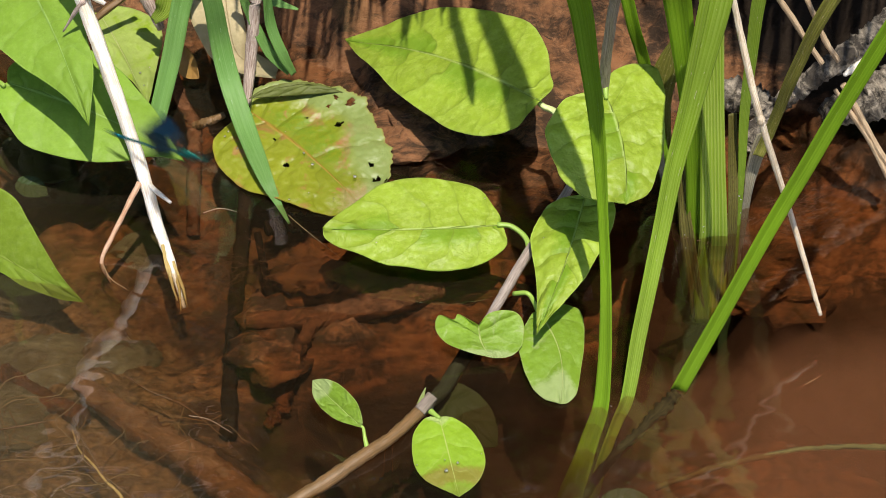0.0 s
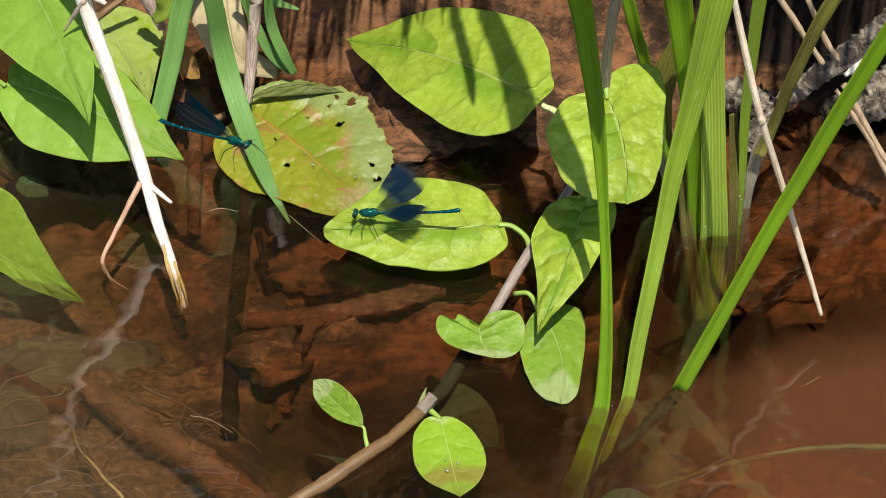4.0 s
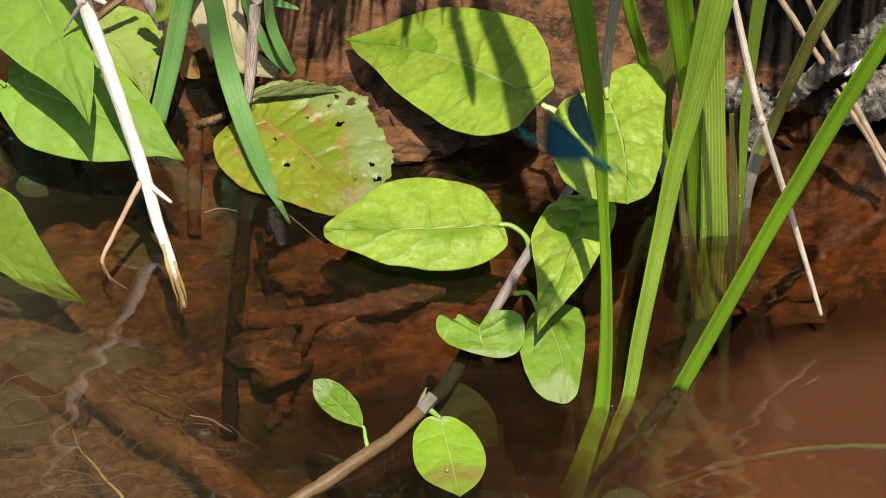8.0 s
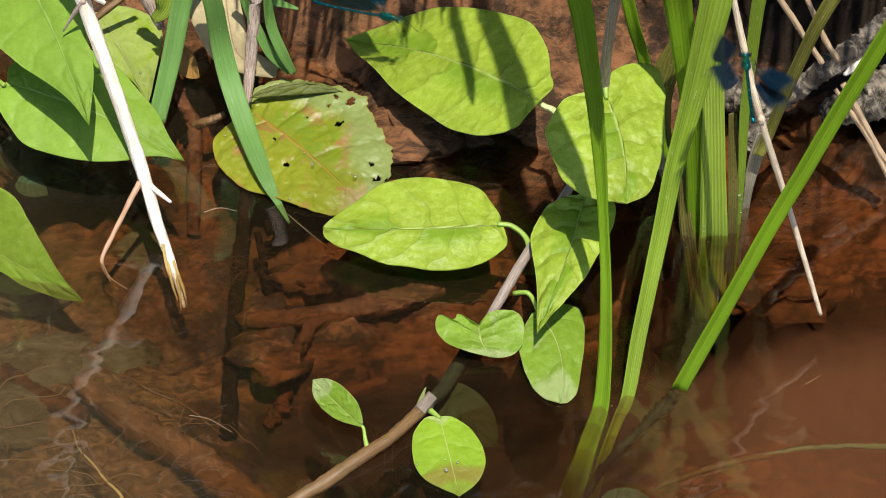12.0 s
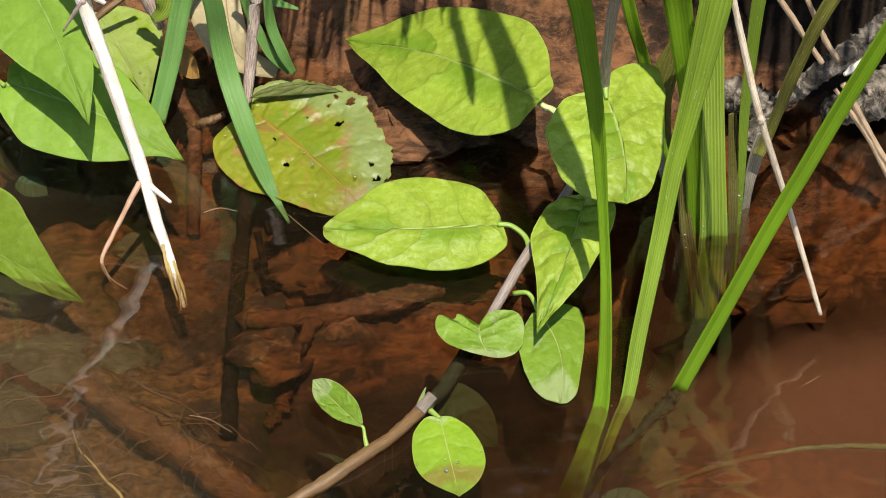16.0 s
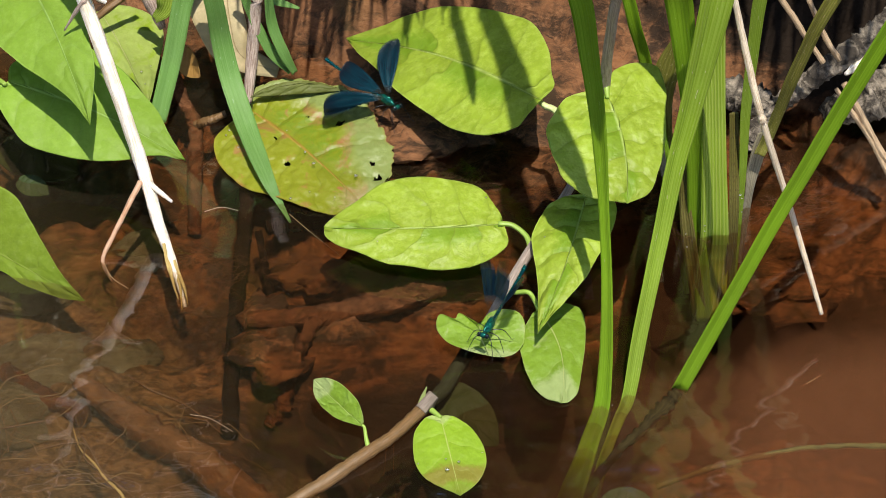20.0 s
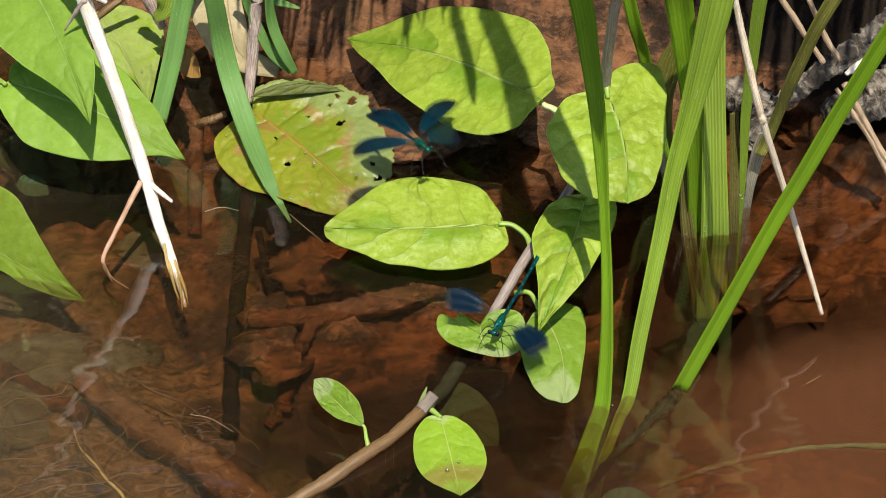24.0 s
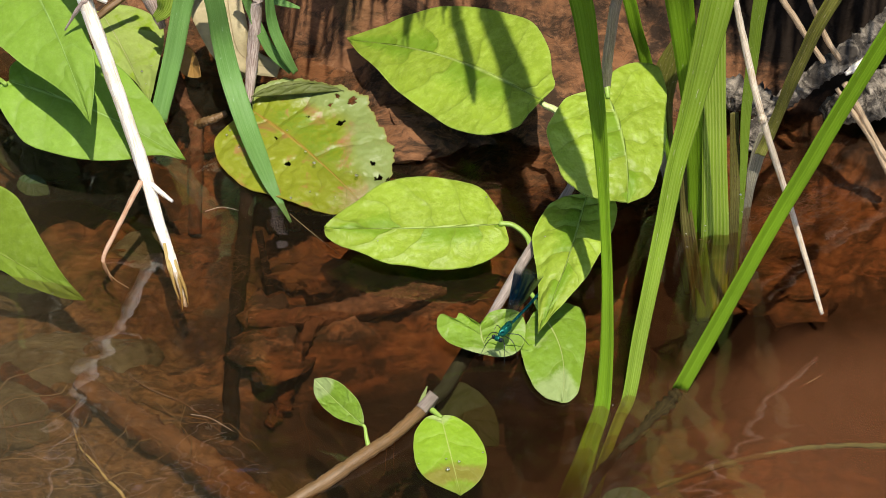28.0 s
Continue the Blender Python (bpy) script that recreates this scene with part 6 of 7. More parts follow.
def make_damselfly(label, wing, about):
    d = thing("damselfly", label, "damselfly", group="damselflies")
    blob("thorax", (0.001, 0, 0.0003), (0.0044, 0.0016, 0.0021), GREENBLUE, d, seed=2, lump=0.3)
    hd = blob("head", (0.0072, 0, 0.0002), (0.0011, 0.0017, 0.0012), GREENBLUE, d, seed=3, lump=0.1)
    for s in (-1, 1):
        blob("eye", (0.0074, 0.0017 * s, 0.0004), (0.0009, 0.0009, 0.0011), EYE_MAT, hd, seed=5, lump=0.02, rings=10, seg=14)
        tube("antenna", [(0.008, 0.0008 * s, 0.001), (0.0095, 0.0016 * s, 0.002), (0.0108, 0.0022 * s, 0.0026)], [0.00012, 0.0001, 0.00005], LEG_MAT, hd, n=5, sides=4)
    x = -0.0028
    zs = 0.0004
    ab = None
    for i in range(10):
        ln = (0.0016, 0.0030, 0.0046, 0.0050, 0.0050, 0.0048, 0.0044, 0.0034, 0.0022, 0.0016)[i]
        r0 = 0.00062 if i < 7 else 0.00062 + 0.00010 * (i - 6)
        z1 = zs + 0.00012 * (i - 4) * 0.5
        seg = tube("abdomen" if ab is None else "segment", [(x, 0, zs), (x - ln * 0.5, 0, (zs + z1) / 2), (x - ln, 0, z1)], [r0 * 1.06, r0 * 0.95, r0 * 1.02], TEAL, d if ab is None else ab, n=7, sides=12)
        if ab is None:
            ab = seg
        x, zs = x - ln, z1
    for s in (-1, 1):
        tube("clasper", [(x, 0.0004 * s, zs), (x - 0.0009, 0.0007 * s, zs), (x - 0.0014, 0.0003 * s, zs)], [0.0002, 0.0002, 0.0001], LEG_MAT, ab, n=5, sides=5)
        for i, (fx, out, fwd) in enumerate(((0.0045, 0.0055, 0.0062), (0.0028, 0.0078, 0.0016), (0.0012, 0.0082, -0.0050))):
            tube("leg", [(fx, 0.0008 * s, -0.0016), (fx + fwd * 0.45, out * 0.62 * s, -0.0018), (fx + fwd * 0.8, out * 0.9 * s, -0.0058), (fx + fwd, out * s, -0.0082), (fx + fwd * 1.25, out * 1.08 * s, -0.0086)],
                 [0.00024, 0.00018, 0.00013, 0.00010, 0.00007], LEG_MAT, d, n=14, sides=5)
    wings = []
    for s in (1, -1):
        for nm, ln, ch, rx in (("forewing", 0.0285, 0.0104, 0.0012), ("hindwing", 0.0275, 0.0108, -0.0012)):
            v, f, uv = wing_mesh(s, ln, ch)
            w = put_mesh(nm, v, f, wing, d, uv, about)
            wings.append((w, s, Vector((rx, 0.0007 * s, 0.0021))))
    return d, wings


def body_pose(head, tail, roll=0.0):
    """The pose whose nose points from the tail's end to the head."""
    head, tail = Vector(head), Vector(tail)
    xa = (head - tail).normalized()
    za = Vector((0, 0, 1))
    if abs(xa.z) > 0.95:
        za = Vector((0, 1, 0))
    za = (za - xa * za.dot(xa)).normalized()
    ya = za.cross(xa)
    r = Matrix((xa, ya, za)).transposed().to_4x4()
    return Matrix.Translation(head - xa * 0.0075) @ r @ pose(0, 0, 0, roll)


def wing_pose(side, root, lift, sweep, pitch=0.0):
    """lift: degrees above the level; sweep: degrees back from straight out; pitch: degrees by which the front edge is raised."""
    a, b = radians(lift), radians(sweep)
    dv = Vector((-math.sin(b), side * math.cos(b) * math.cos(a), math.cos(b) * math.sin(a)))
    nv = Vector((0, -side * math.sin(a), math.cos(a)))
    p = radians(pitch)
    nv = nv * math.cos(p) + nv.cross(dv) * (side * math.sin(p))
    m = Matrix((dv, nv.cross(dv), nv)).transposed()
    return Matrix.Translation(root) @ m.to_4x4()


def key_wings(wings, still, poses):
    """Folded while at rest, beating in between; poses give lift of fore and hind wings, sweep and pitch at chosen times."""
    for w, side, root in wings:
        hind = root.x < 0
        rows = []
        for i in range(1401):
            t = i / 50
            rest = next((r for r in still if r[0] <= t <= r[1]), None)
            near = min(poses, key=lambda p: abs(p[0] - t))
            if rest:
                if t not in (rest[0], rest[1]) and i % 25:
                    continue
                lf, lh, sf, sh = rest[6:10] if side < 0 and len(rest) > 6 else rest[2:6]
                lift, sweep = (lh, sh) if hind else (lf, sf)
            else:
                beat = math.sin(t * 71.0 + (1.4 if hind else 0.0))
                lift, sweep = 26 + 34 * beat, (24 if hind else 4) + 10 * beat
            pitch = 0.0
            if abs(near[0] - t) < 0.05:
                pitch = near[5][(0 if side > 0 else 2) + hind] if len(near) > 5 else 0.0
                lf, lh, sf, sh = near[6:10] if side < 0 and len(near) > 6 else near[1:5]
                lift, sweep = (lh, sh) if hind else (lf, sf)
                if not rest:
                    swing = math.sin((t - near[0]) * 71.0)
                    lift, sweep = lift + 13 * swing, sweep + 6 * swing
            rows.append((t, wing_pose(side, root, lift, sweep, pitch)))
        walk(w, rows)


fly_a, wings_a = make_damselfly("metallic blue damselfly with clear-tipped banded wings, perching on leaves", WING, "clear wing with a broad dark blue band")
fly_b, wings_b = make_damselfly("metallic green damselfly with wholly dark wings, circling over the water", WING_DARK, "dark blue wing")


def motions():
    walk(water, [(0, pose(0, 0, 0)), (28, pose(0.30, 0, 0))])
    walk(fly_a, [(t, body_pose(h, q)) for t, h, q in (
        (0.0, (-0.1009, 0.0009, 0.0500), (-0.1406, 0.0233, 0.0449)),
        (0.2, (-0.0331, -0.0397, 0.05), (-0.0721, -0.0154, 0.0503)),
        (0.4, (0.0233, -0.0338, 0.05), (-0.0133, -0.0536, 0.0697)),
        (0.5, (0.0505, -0.0419, 0.055), (0.0136, -0.061, 0.0747)),
        (0.6, (0.0582, -0.0476, 0.06), (0.0256, -0.0689, 0.0846)),
        (0.7, (0.0684, -0.0476, 0.06), (0.0409, -0.0809, 0.0761)),
        (0.8, (0.0683, -0.05, 0.06), (0.056, -0.092, 0.0743)),
        (0.9, (0.0538, -0.0454, 0.055), (0.0574, -0.0895, 0.0676)),
        (1.0, (0.0411, -0.0415, 0.05), (0.0541, -0.0847, 0.0587)),
        (1.2, (0.0194, -0.0386, 0.045), (0.0236, -0.0825, 0.0581)),
        (1.4, (0.0046, -0.0341, 0.045), (0.0042, -0.079, 0.0549)),
        (1.6, (-0.0044, -0.0271, 0.045), (0.0092, -0.0703, 0.053)),
        (1.8, (-0.0233, -0.0081, 0.04), (0.0129, -0.0306, 0.0573)),
        (2.0, (-0.0277, 0.0043, 0.034), (0.0107, -0.0184, 0.0452)),
        (2.2, (-0.034, 0.0012, 0.025), (0.009, -0.0116, 0.0355)),
        (2.4, (-0.0371, 0.0003, 0.021), (0.0069, -0.0093, 0.0303)),
        (3.0, (-0.0376, -0.0008, 0.021), (0.0066, -0.0096, 0.03)),
        (5.5, (-0.0376, -0.0008, 0.021), (0.0066, -0.0093, 0.0303)),
        (6.0, (-0.0361, -0.003, 0.022), (0.0053, 0.0167, 0.0183)),
        (6.2, (-0.0352, -0.0091, 0.022), (0.0039, 0.0147, 0.018)),
        (6.4, (-0.0329, -0.0161, 0.025), (0.0084, -0.0286, 0.0411)),
        (6.6, (-0.0312, -0.0382, 0.03), (0.0073, -0.0136, 0.0247)),
        (6.8, (-0.011, -0.0888, 0.035), (-0.0074, -0.0442, 0.0245)),
        (7.0, (0.003, -0.1396, 0.03), (-0.0113, -0.097, 0.0201)),
        (7.2, (0.0375, -0.189, 0.05), (0.0099, -0.1555, 0.035)),
        (7.4, (0.1033, -0.2006, 0.06), (0.0686, -0.2193, 0.0836)),
        (7.6, (0.1604, -0.1928, 0.06), (0.1232, -0.2082, 0.0823)),
        (7.8, (0.203, -0.1894, 0.06), (0.1656, -0.2066, 0.0806)),
        (8.4, (0.2715, -0.1687, 0.08), (0.2416, -0.2031, 0.0861)),
        (9.2, (0.2976, -0.0918, 0.08), (0.287, -0.1357, 0.0886)),
        (10.2, (0.2912, -0.0687, 0.08), (0.3013, -0.1103, 0.0968)),
        (11.2, (0.1836, -0.1385, 0.14), (0.2077, -0.1704, 0.1629)),
        (11.4, (0.1639, -0.1345, 0.14), (0.1889, -0.166, 0.1623)),
        (11.5, (0.153, -0.1314, 0.14), (0.1775, -0.1632, 0.1625)),
        (11.6, (0.1335, -0.123, 0.14), (0.1601, -0.1501, 0.1659)),
        (11.8, (0.127, -0.0809, 0.14), (0.1384, -0.1237, 0.1527)),
        (12.0, (0.1158, -0.0443, 0.14), (0.1148, -0.0901, 0.144)),
        (12.2, (0.1355, -0.0351, 0.14), (0.1379, -0.0802, 0.1489)),
        (12.4, (0.1466, -0.023, 0.14), (0.132, -0.0658, 0.1482)),
        (12.5, (0.1454, -0.0128, 0.14), (0.1339, -0.0564, 0.1489)),
        (13.0, (0.1698, 0.1483, 0.1), (0.1581, 0.1039, 0.0979)),
        (14.0, (0.2696, 0.0842, 0.1), (0.2475, 0.1239, 0.0927)),
        (15.0, (0.262, -0.1078, 0.08), (0.2713, -0.0634, 0.0724)),
        (16.2, (0.1833, -0.2278, 0.06), (0.2103, -0.1925, 0.0483)),
        (16.8, (0.1408, -0.2025, 0.05), (0.1544, -0.2374, 0.0766)),
        (17.0, (0.1276, -0.1856, 0.05), (0.1276, -0.2285, 0.0667)),
        (17.2, (0.1475, -0.1684, 0.05), (0.1438, -0.2106, 0.0678)),
        (17.4, (0.155, -0.1513, 0.05), (0.154, -0.1942, 0.0666)),
        (17.6, (0.1575, -0.1045, 0.05), (0.1557, -0.1486, 0.0629)),
        (17.8, (0.1661, -0.0868, 0.05), (0.1766, -0.1259, 0.0719)),
        (18.0, (0.1627, -0.0829, 0.05), (0.1918, -0.1104, 0.0726)),
        (18.2, (0.1365, -0.0697, 0.05), (0.1599, -0.1019, 0.073)),
        (18.4, (0.0874, -0.062, 0.05), (0.1188, -0.0897, 0.0689)),
        (18.5, (0.0623, -0.0653, 0.05), (0.0938, -0.0938, 0.0677)),
        (18.6, (0.0535, -0.0625, 0.048), (0.0872, -0.0885, 0.0652)),
        (18.8, (0.0333, -0.0611, 0.04), (0.0683, -0.0806, 0.0625)),
        (19.0, (0.0128, -0.0703, 0.022), (0.0511, -0.0449, 0.0188)),
        (19.2, (0.0153, -0.0722, 0.0185), (0.0337, -0.0302, 0.0154)),
        (20.0, (0.0158, -0.073, 0.018), (0.0337, -0.0307, 0.0168)),
        (21.0, (0.016, -0.0724, 0.018), (0.0313, -0.029, 0.0185)),
        (21.5, (0.0163, -0.0724, 0.018), (0.032, -0.0292, 0.0187)),
        (23.5, (0.0174, -0.0717, 0.018), (0.0344, -0.029, 0.0185)),
        (24.0, (0.0199, -0.0717, 0.018), (0.0388, -0.0299, 0.0215)),
        (24.4, (0.0204, -0.0735, 0.0178), (0.0413, -0.0328, 0.0226)),
        (25.0, (0.0206, -0.0742, 0.0178), (0.0424, -0.034, 0.023)),
        (26.0, (0.0206, -0.0751, 0.0178), (0.0432, -0.0357, 0.0246)),
        (27.0, (0.0206, -0.0748, 0.0178), (0.0432, -0.0358, 0.0269)),
        (27.3, (0.0208, -0.0748, 0.0178), (0.044, -0.0354, 0.0227)),
        (28.0, (0.0213, -0.0748, 0.0178), (0.0464, -0.0363, 0.0182)),
    )])
    walk(fly_b, [(t, body_pose(h, q)) for t, h, q in (
        (0.0, (-0.2953, 0.073, 0.06), (-0.3355, 0.0934, 0.0506)),
        (1.5, (-0.2127, 0.01, 0.12), (-0.2519, 0.0316, 0.1094)),
        (1.8, (-0.1504, 0.0025, 0.12), (-0.1884, 0.0266, 0.1103)),
        (2.0, (-0.1181, -0.0111, 0.12), (-0.1539, 0.0157, 0.1093)),
        (2.2, (-0.0902, -0.038, 0.12), (-0.1251, -0.0087, 0.1138)),
        (2.4, (-0.0825, -0.0074, 0.07), (-0.119, 0.0188, 0.06)),
        (3.0, (-0.0801, -0.0136, 0.07), (-0.1181, 0.0108, 0.061)),
        (3.5, (-0.0798, -0.0146, 0.07), (-0.118, 0.01, 0.0626)),
        (5.5, (-0.081, -0.011, 0.07), (-0.1182, 0.0139, 0.0597)),
        (5.8, (-0.0702, -0.0136, 0.07), (-0.1082, 0.0106, 0.0606)),
        (6.0, (-0.0562, -0.0168, 0.07), (-0.0958, 0.0049, 0.0613)),
        (6.2, (-0.0584, -0.0081, 0.07), (-0.0953, 0.0166, 0.0581)),
        (6.4, (-0.0589, -0.0063, 0.07), (-0.0936, 0.0223, 0.0602)),
        (6.6, (-0.049, -0.0125, 0.07), (-0.0781, -0.0388, 0.094)),
        (6.8, (-0.0607, 0.0068, 0.1), (-0.0888, -0.0228, 0.1212)),
        (7.0, (-0.0723, 0.009, 0.1), (-0.1033, -0.0201, 0.1176)),
        (7.2, (-0.062, 0.0117, 0.1), (-0.097, -0.0119, 0.1183)),
        (7.4, (-0.0489, 0.0128, 0.1), (-0.0827, 0.0412, 0.0869)),
        (7.6, (-0.0105, -0.0032, 0.1), (-0.0431, 0.0276, 0.0897)),
        (7.8, (0.0264, -0.0068, 0.1), (-0.0021, 0.0288, 0.0946)),
        (8.0, (0.0635, -0.1008, 0.13), (0.0293, -0.0709, 0.1232)),
        (8.2, (0.0926, -0.1355, 0.13), (0.0625, -0.1032, 0.1173)),
        (8.4, (0.1256, -0.165, 0.13), (0.104, -0.1265, 0.117)),
        (8.6, (0.1465, -0.1326, 0.1), (0.115, -0.1012, 0.0885)),
        (8.7, (0.137, -0.1341, 0.1), (0.1135, -0.0957, 0.0908)),
        (8.8, (0.1178, -0.1264, 0.1), (0.1035, -0.0834, 0.0923)),
        (9.0, (0.0643, -0.1436, 0.1), (0.0728, -0.0998, 0.089)),
        (9.2, (0.0185, -0.168, 0.1), (0.0383, -0.1298, 0.0836)),
        (9.4, (-0.0183, -0.1165, 0.05), (0.0129, -0.1366, 0.0772)),
        (9.6, (-0.0451, -0.0965, 0.05), (-0.0106, -0.126, 0.0572)),
        (9.8, (-0.0752, -0.0603, 0.05), (-0.0535, -0.0991, 0.0615)),
        (10.0, (-0.0859, -0.0432, 0.05), (-0.0774, -0.0874, 0.0594)),
        (10.2, (-0.0944, -0.0835, 0.12), (-0.0848, -0.1273, 0.1301)),
        (10.4, (-0.1164, -0.0811, 0.12), (-0.1085, -0.123, 0.1373)),
        (10.6, (-0.1333, -0.0718, 0.12), (-0.1259, -0.1152, 0.1333)),
        (10.8, (-0.1449, -0.0122, 0.12), (-0.1352, -0.0566, 0.1271)),
        (11.0, (-0.1478, -0.0496, 0.19), (-0.1388, -0.0938, 0.1991)),
        (11.2, (-0.1387, -0.0221, 0.2), (-0.1458, -0.0667, 0.2087)),
        (11.5, (-0.1005, 0.0134, 0.17), (-0.135, 0.0417, 0.1585)),
        (11.8, (-0.0510, 0.1058, 0.0600), (-0.0928, 0.1315, 0.0535)),
        (12.0, (-0.0187, 0.0827, 0.0600), (-0.0602, 0.1081, 0.0514)),
        (12.2, (-0.0071, 0.0722, 0.0600), (-0.0449, 0.0993, 0.0499)),
        (12.4, (-0.0095, 0.0587, 0.0600), (-0.0460, 0.0388, 0.0819)),
        (12.5, (-0.0095, 0.0564, 0.0600), (-0.0459, 0.0375, 0.0829)),
        (13.5, (0.0222, 0.0076, 0.09), (-0.0128, 0.0355, 0.0794)),
        (14.5, (0.0609, -0.0866, 0.15), (0.0358, -0.0485, 0.1441)),
        (14.6, (0.0591, -0.0789, 0.15), (0.0291, -0.0462, 0.1381)),
        (14.8, (0.0747, -0.0619, 0.15), (0.0415, -0.0833, 0.1736)),
        (15.0, (0.1087, -0.0396, 0.15), (0.07, -0.0626, 0.1594)),
        (15.2, (0.1342, -0.0332, 0.15), (0.0966, -0.0558, 0.164)),
        (15.4, (0.1677, -0.0114, 0.15), (0.1314, -0.0373, 0.1612)),
        (15.8, (0.2183, 0.1453, 0.09), (0.1868, 0.1117, 0.0893)),
        (16.2, (0.201, 0.1573, 0.1), (0.2198, 0.1159, 0.1072)),
        (16.7, (0.1284, 0.1235, 0.09), (0.1586, 0.0966, 0.1118)),
        (17.0, (0.0736, -0.004, 0.13), (0.0949, 0.0366, 0.1258)),
        (17.2, (0.0081, -0.0076, 0.13), (0.0325, 0.0302, 0.1206)),
        (17.4, (-0.0457, 0.0263, 0.06), (-0.0218, 0.0652, 0.0543)),
        (17.5, (-0.0769, -0.0267, 0.06), (-0.0531, 0.0118, 0.0519)),
        (17.6, (-0.1033, -0.0613, 0.06), (-0.076, -0.0832, 0.0898)),
        (17.8, (-0.1525, -0.0648, 0.055), (-0.1399, -0.1075, 0.0664)),
        (18.0, (-0.1572, -0.0933, 0.12), (-0.1583, -0.1381, 0.1306)),
        (18.2, (-0.1663, -0.053, 0.12), (-0.1668, -0.0978, 0.1307)),
        (18.4, (-0.1578, -0.0238, 0.12), (-0.1723, -0.0644, 0.1361)),
        (18.6, (-0.1257, -0.0274, 0.12), (-0.1577, -0.0524, 0.1417)),
        (18.8, (-0.1122, -0.038, 0.12), (-0.1447, -0.007, 0.1102)),
        (19.0, (-0.0791, -0.0592, 0.12), (-0.1103, -0.0841, 0.1429)),
        (19.2, (-0.0677, -0.0144, 0.12), (-0.1039, -0.0356, 0.1387)),
        (19.4, (-0.0689, 0.0025, 0.12), (-0.0942, 0.0405, 0.1143)),
        (19.6, (-0.0534, -0.0177, 0.12), (-0.0701, 0.025, 0.1158)),
        (19.8, (-0.0348, 0.0352, 0.0450), (-0.0617, 0.0732, 0.0396)),
        (20.0, (-0.0205, 0.0697, 0.0210), (-0.0551, 0.1037, 0.0226)),
        (20.2, (-0.0165, 0.0258, 0.0450), (-0.0453, 0.0628, 0.0431)),
        (20.4, (-0.0264, 0.0121, 0.06), (-0.0495, 0.0517, 0.0566)),
        (20.5, (-0.022, -0.0034, 0.06), (-0.0442, 0.0367, 0.0562)),
        (20.6, (-0.0382, 0.0095, 0.06), (-0.0639, 0.0473, 0.0554)),
        (20.8, (-0.0449, 0.013, 0.05), (-0.0693, 0.0519, 0.0471)),
        (21.0, (-0.0483, 0.0024, 0.035), (-0.0766, 0.0387, 0.0328)),
        (21.2, (-0.0609, 0.0006, 0.035), (-0.0864, 0.0387, 0.0312)),
        (21.4, (-0.04, -0.0295, 0.04), (-0.0701, 0.0049, 0.0345)),
        (21.5, (-0.0326, -0.0445, 0.045), (-0.0633, -0.0106, 0.04)),
        (22.5, (-0.0263, -0.0249, 0.06), (-0.053, 0.0123, 0.0561)),
        (23.5, (-0.0219, 0.0101, 0.0450), (-0.0450, 0.0517, 0.0442)),
        (23.6, (-0.0140, -0.0002, 0.0450), (-0.0230, 0.0462, 0.0408)),
        (23.8, (0.0207, -0.0103, 0.0450), (-0.0135, -0.0288, 0.0709)),
        (23.9, (0.0073, -0.0002, 0.0450), (-0.0131, 0.0416, 0.0367)),
        (24.0, (-0.0067, 0.0119, 0.0450), (-0.0306, 0.0497, 0.0351)),
        (24.2, (-0.0100, 0.0239, 0.0450), (-0.0257, 0.0675, 0.0362)),
        (24.4, (-0.0317, 0.0288, 0.0450), (-0.0482, 0.0726, 0.0384)),
        (24.6, (-0.0342, 0.0064, 0.0450), (-0.0451, 0.0511, 0.0368)),
        (24.8, (-0.0481, 0.0012, 0.05), (-0.035, 0.0448, 0.0434)),
        (25.0, (-0.0661, -0.0016, 0.04), (-0.0349, 0.0321, 0.0376)),
        (25.2, (-0.0817, 0.0028, 0.04), (-0.0445, -0.0182, 0.0573)),
        (25.4, (-0.0877, -0.0785, 0.12), (-0.0653, -0.0413, 0.1047)),
        (25.6, (-0.1171, -0.0409, 0.12), (-0.1018, -0.0834, 0.1283)),
        (25.8, (-0.1371, -0.0238, 0.12), (-0.1224, -0.0666, 0.1283)),
        (26.0, (-0.1569, -0.0049, 0.12), (-0.1343, -0.0431, 0.1321)),
        (26.2, (-0.1885, 0.0081, 0.12), (-0.1593, -0.0271, 0.1245)),
        (26.6, (-0.2518, 0.0407, 0.12), (-0.2191, 0.0084, 0.1212)),
        (28.0, (-0.3382, 0.1334, 0.08), (-0.3009, 0.1065, 0.0779)),
    )])
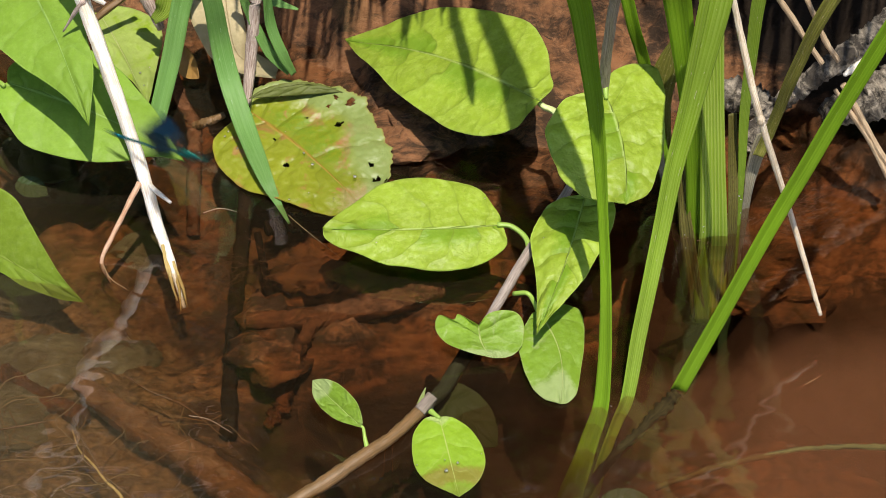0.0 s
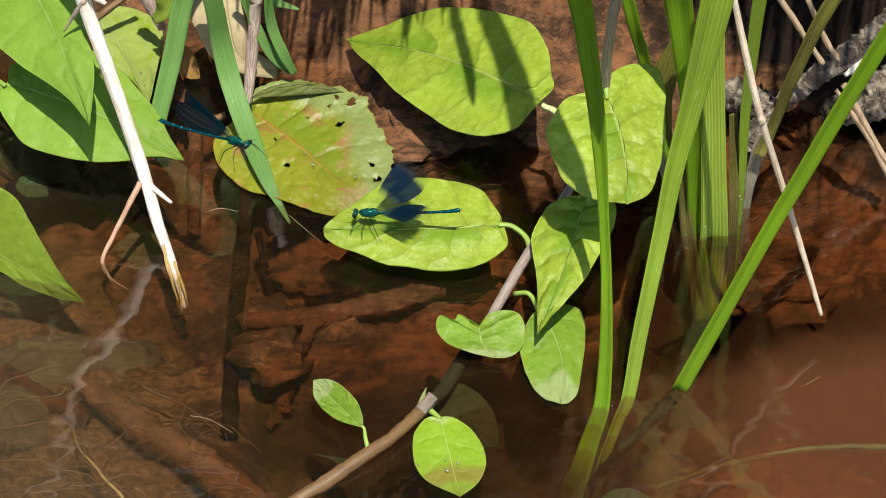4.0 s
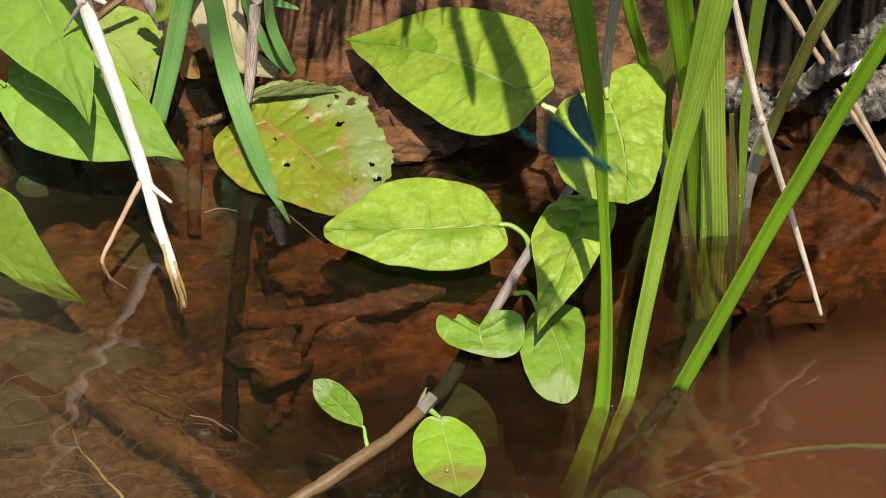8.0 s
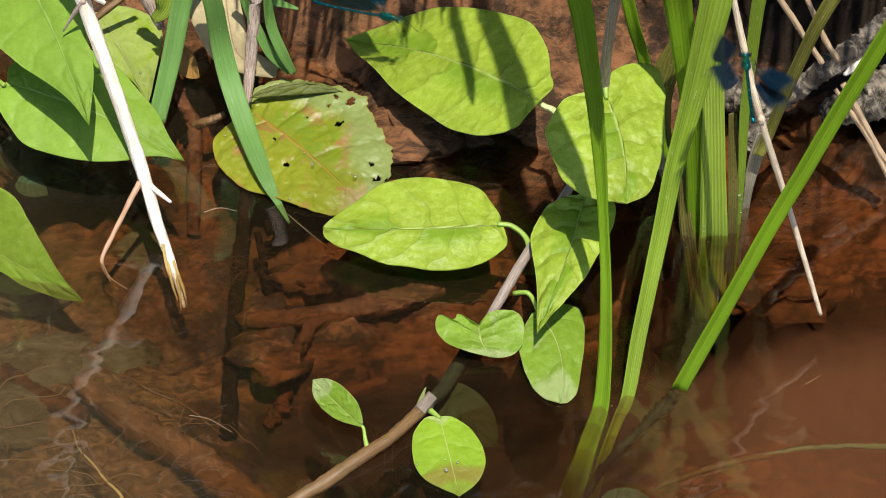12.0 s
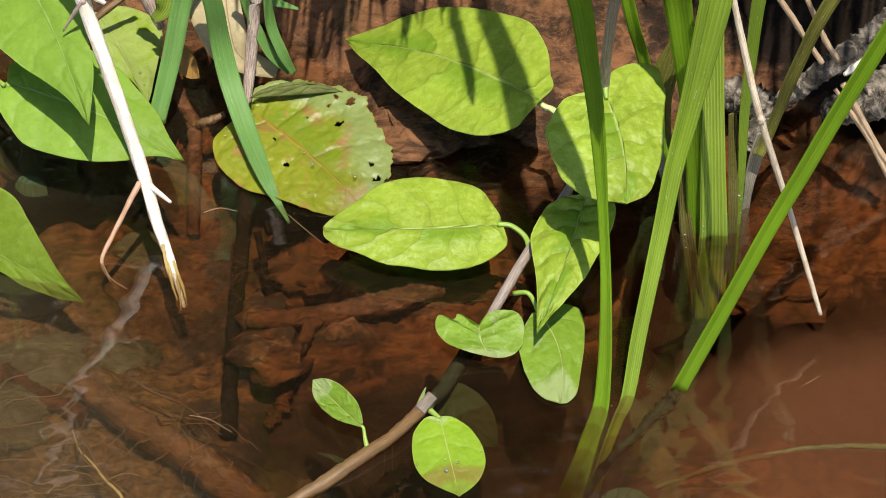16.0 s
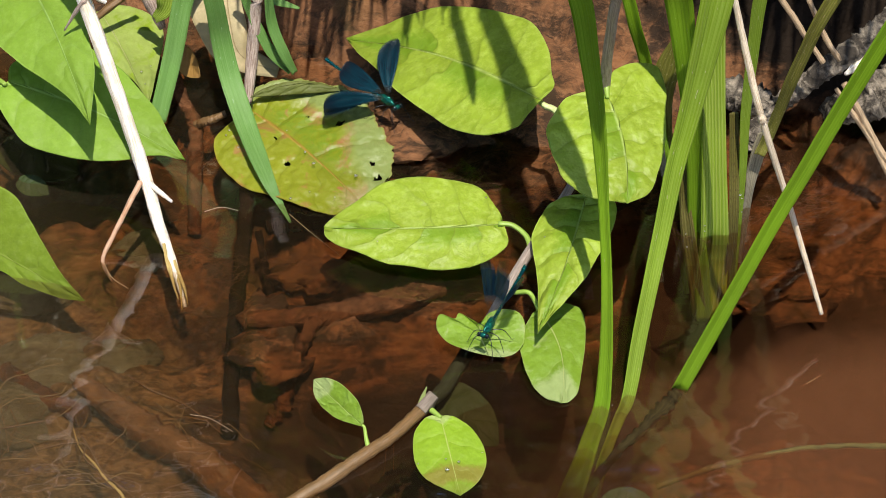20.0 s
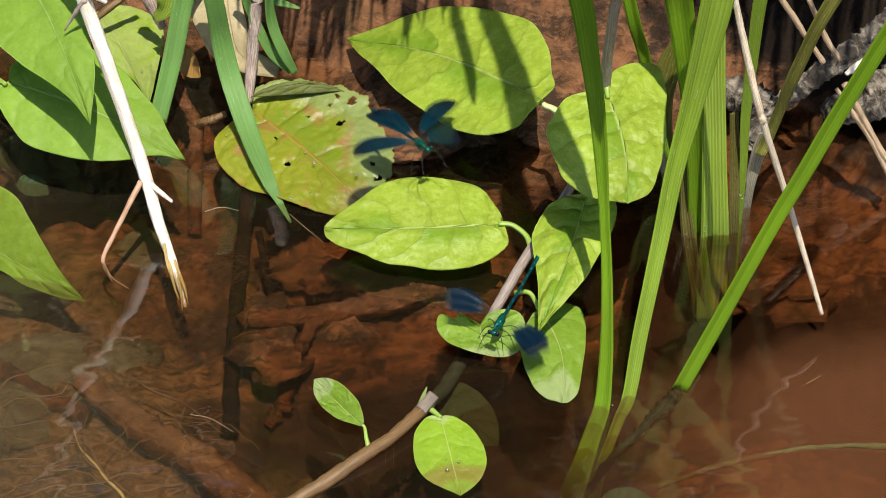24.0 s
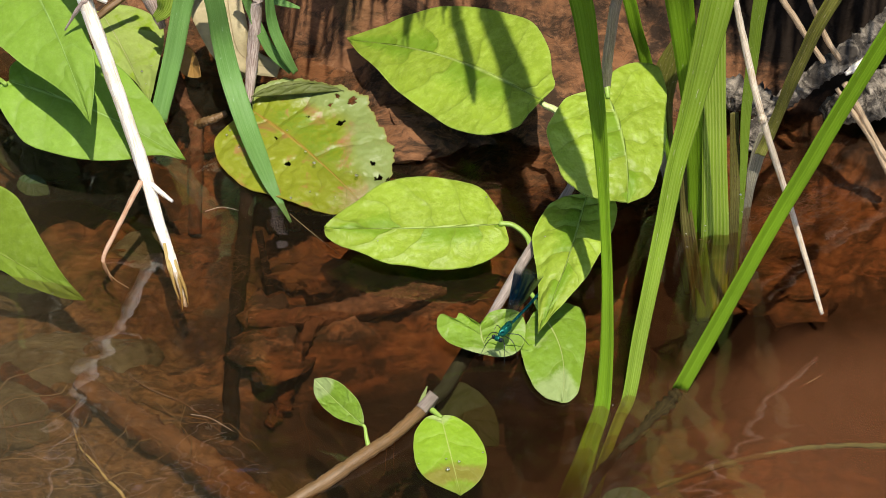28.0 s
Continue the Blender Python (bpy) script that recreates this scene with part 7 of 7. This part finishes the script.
    key_wings(wings_a, [(1.9, 2.3, 30, 30, 40, 60), (2.4, 5.88, 8, 8, 66, 72, 46, 50, 38, 50), (5.9, 6.3, 26, 26, 36, 40, 38, 38, 33, 67), (19.2, 23.6, 60, 62, 44, 0, 62, 66, 38, 62), (24.3, 26.6, 46, 48, 25, 42, 44, 40, 23, 65), (27.4, 28.0, 80, 72, 48, 36, 74, 84, 44, 46)],
              [(0.0, 22, 8, 58, 62, (0, 0, -45, -45), 38, 34, 2, 0), (1.0, 30, -20, 12, 2, (25, 5, 5, 10), 30, -2, 40, 28), (2.0, 60, 60, 50, 66, (15, 40, 0, 0), 22, 8, 26, 52), (7.0, 16, 6, -44, -14, (0, -5, -40, -10), 42, 10, -16, 62), (12.0, 56, 24, 28, 46, (45, 20, 5, 15), 2, -28, 46, 48), (17.0, 6, 2, 0, 20, (15, 15, 10, 15), 6, 2, 0, 20), (18.0, 2, -10, 0, 12, (25, 10, 0, 20), 22, 8, -70, -22), (19.0, 28, 30, 4, 4, (-45, -45, 0, 0), 12, -2, 26, 20), (24.0, -2, 2, -32, -36, (0, 0, 0, 0), -4, 22, 8, -26), (27.0, 16, 22, 12, 8, (0, 0, 0, 0), 24, -4, 2, 34)])
    key_wings(wings_b, [(2.3, 6.5, 80, 82, 60, 70), (14.4, 15.3, 64, 66, 44, 60), (20.7, 21.6, 60, 66, 44, 52, 40, 45, 70, 78)],
              [(2.0, -22, 8, 2, 0, (-40, -5, -5, -40), -14, 28, -28, -24), (7.0, 16, -14, -18, 0, (10, 40, 40, 5), 18, -16, -2, 2), (8.0, 72, 66, 34, 72, (0, 0, -45, -45), 34, 38, 10, 10), (9.0, 26, 24, -24, -28, (0, 0, 0, 0), 28, 24, -44, -48), (10.0, 52, -8, 30, 18, (45, 10, 10, 15), -6, -30, 12, 22), (12.0, 60, 62, 30, 50, (0, 0, 20, 20), 60, 62, 30, 50), (15.0, 4, -8, 16, 50, (5, 15, 0, 0), -18, -40, 72, 82), (18.0, 74, 78, 24, 44), (19.0, -14, -14, -2, 6, (45, 40, -45, 0), 28, 6, 22, 48), (20.0, 32, 22, 32, 84, (0, 0, 0, 0), -4, -12, 34, 28), (24.0, -30, 10, 18, 20, (-45, -5, -10, -30), -2, 28, 22, 68), (25.0, 12, 10, -20, -16, (38, 38, 35, 12), -2, -30, 8, -2), (26.0, 8, 8, -22, 26, (20, 25, 15, 15), 8, 8, -22, 26)])


motions()
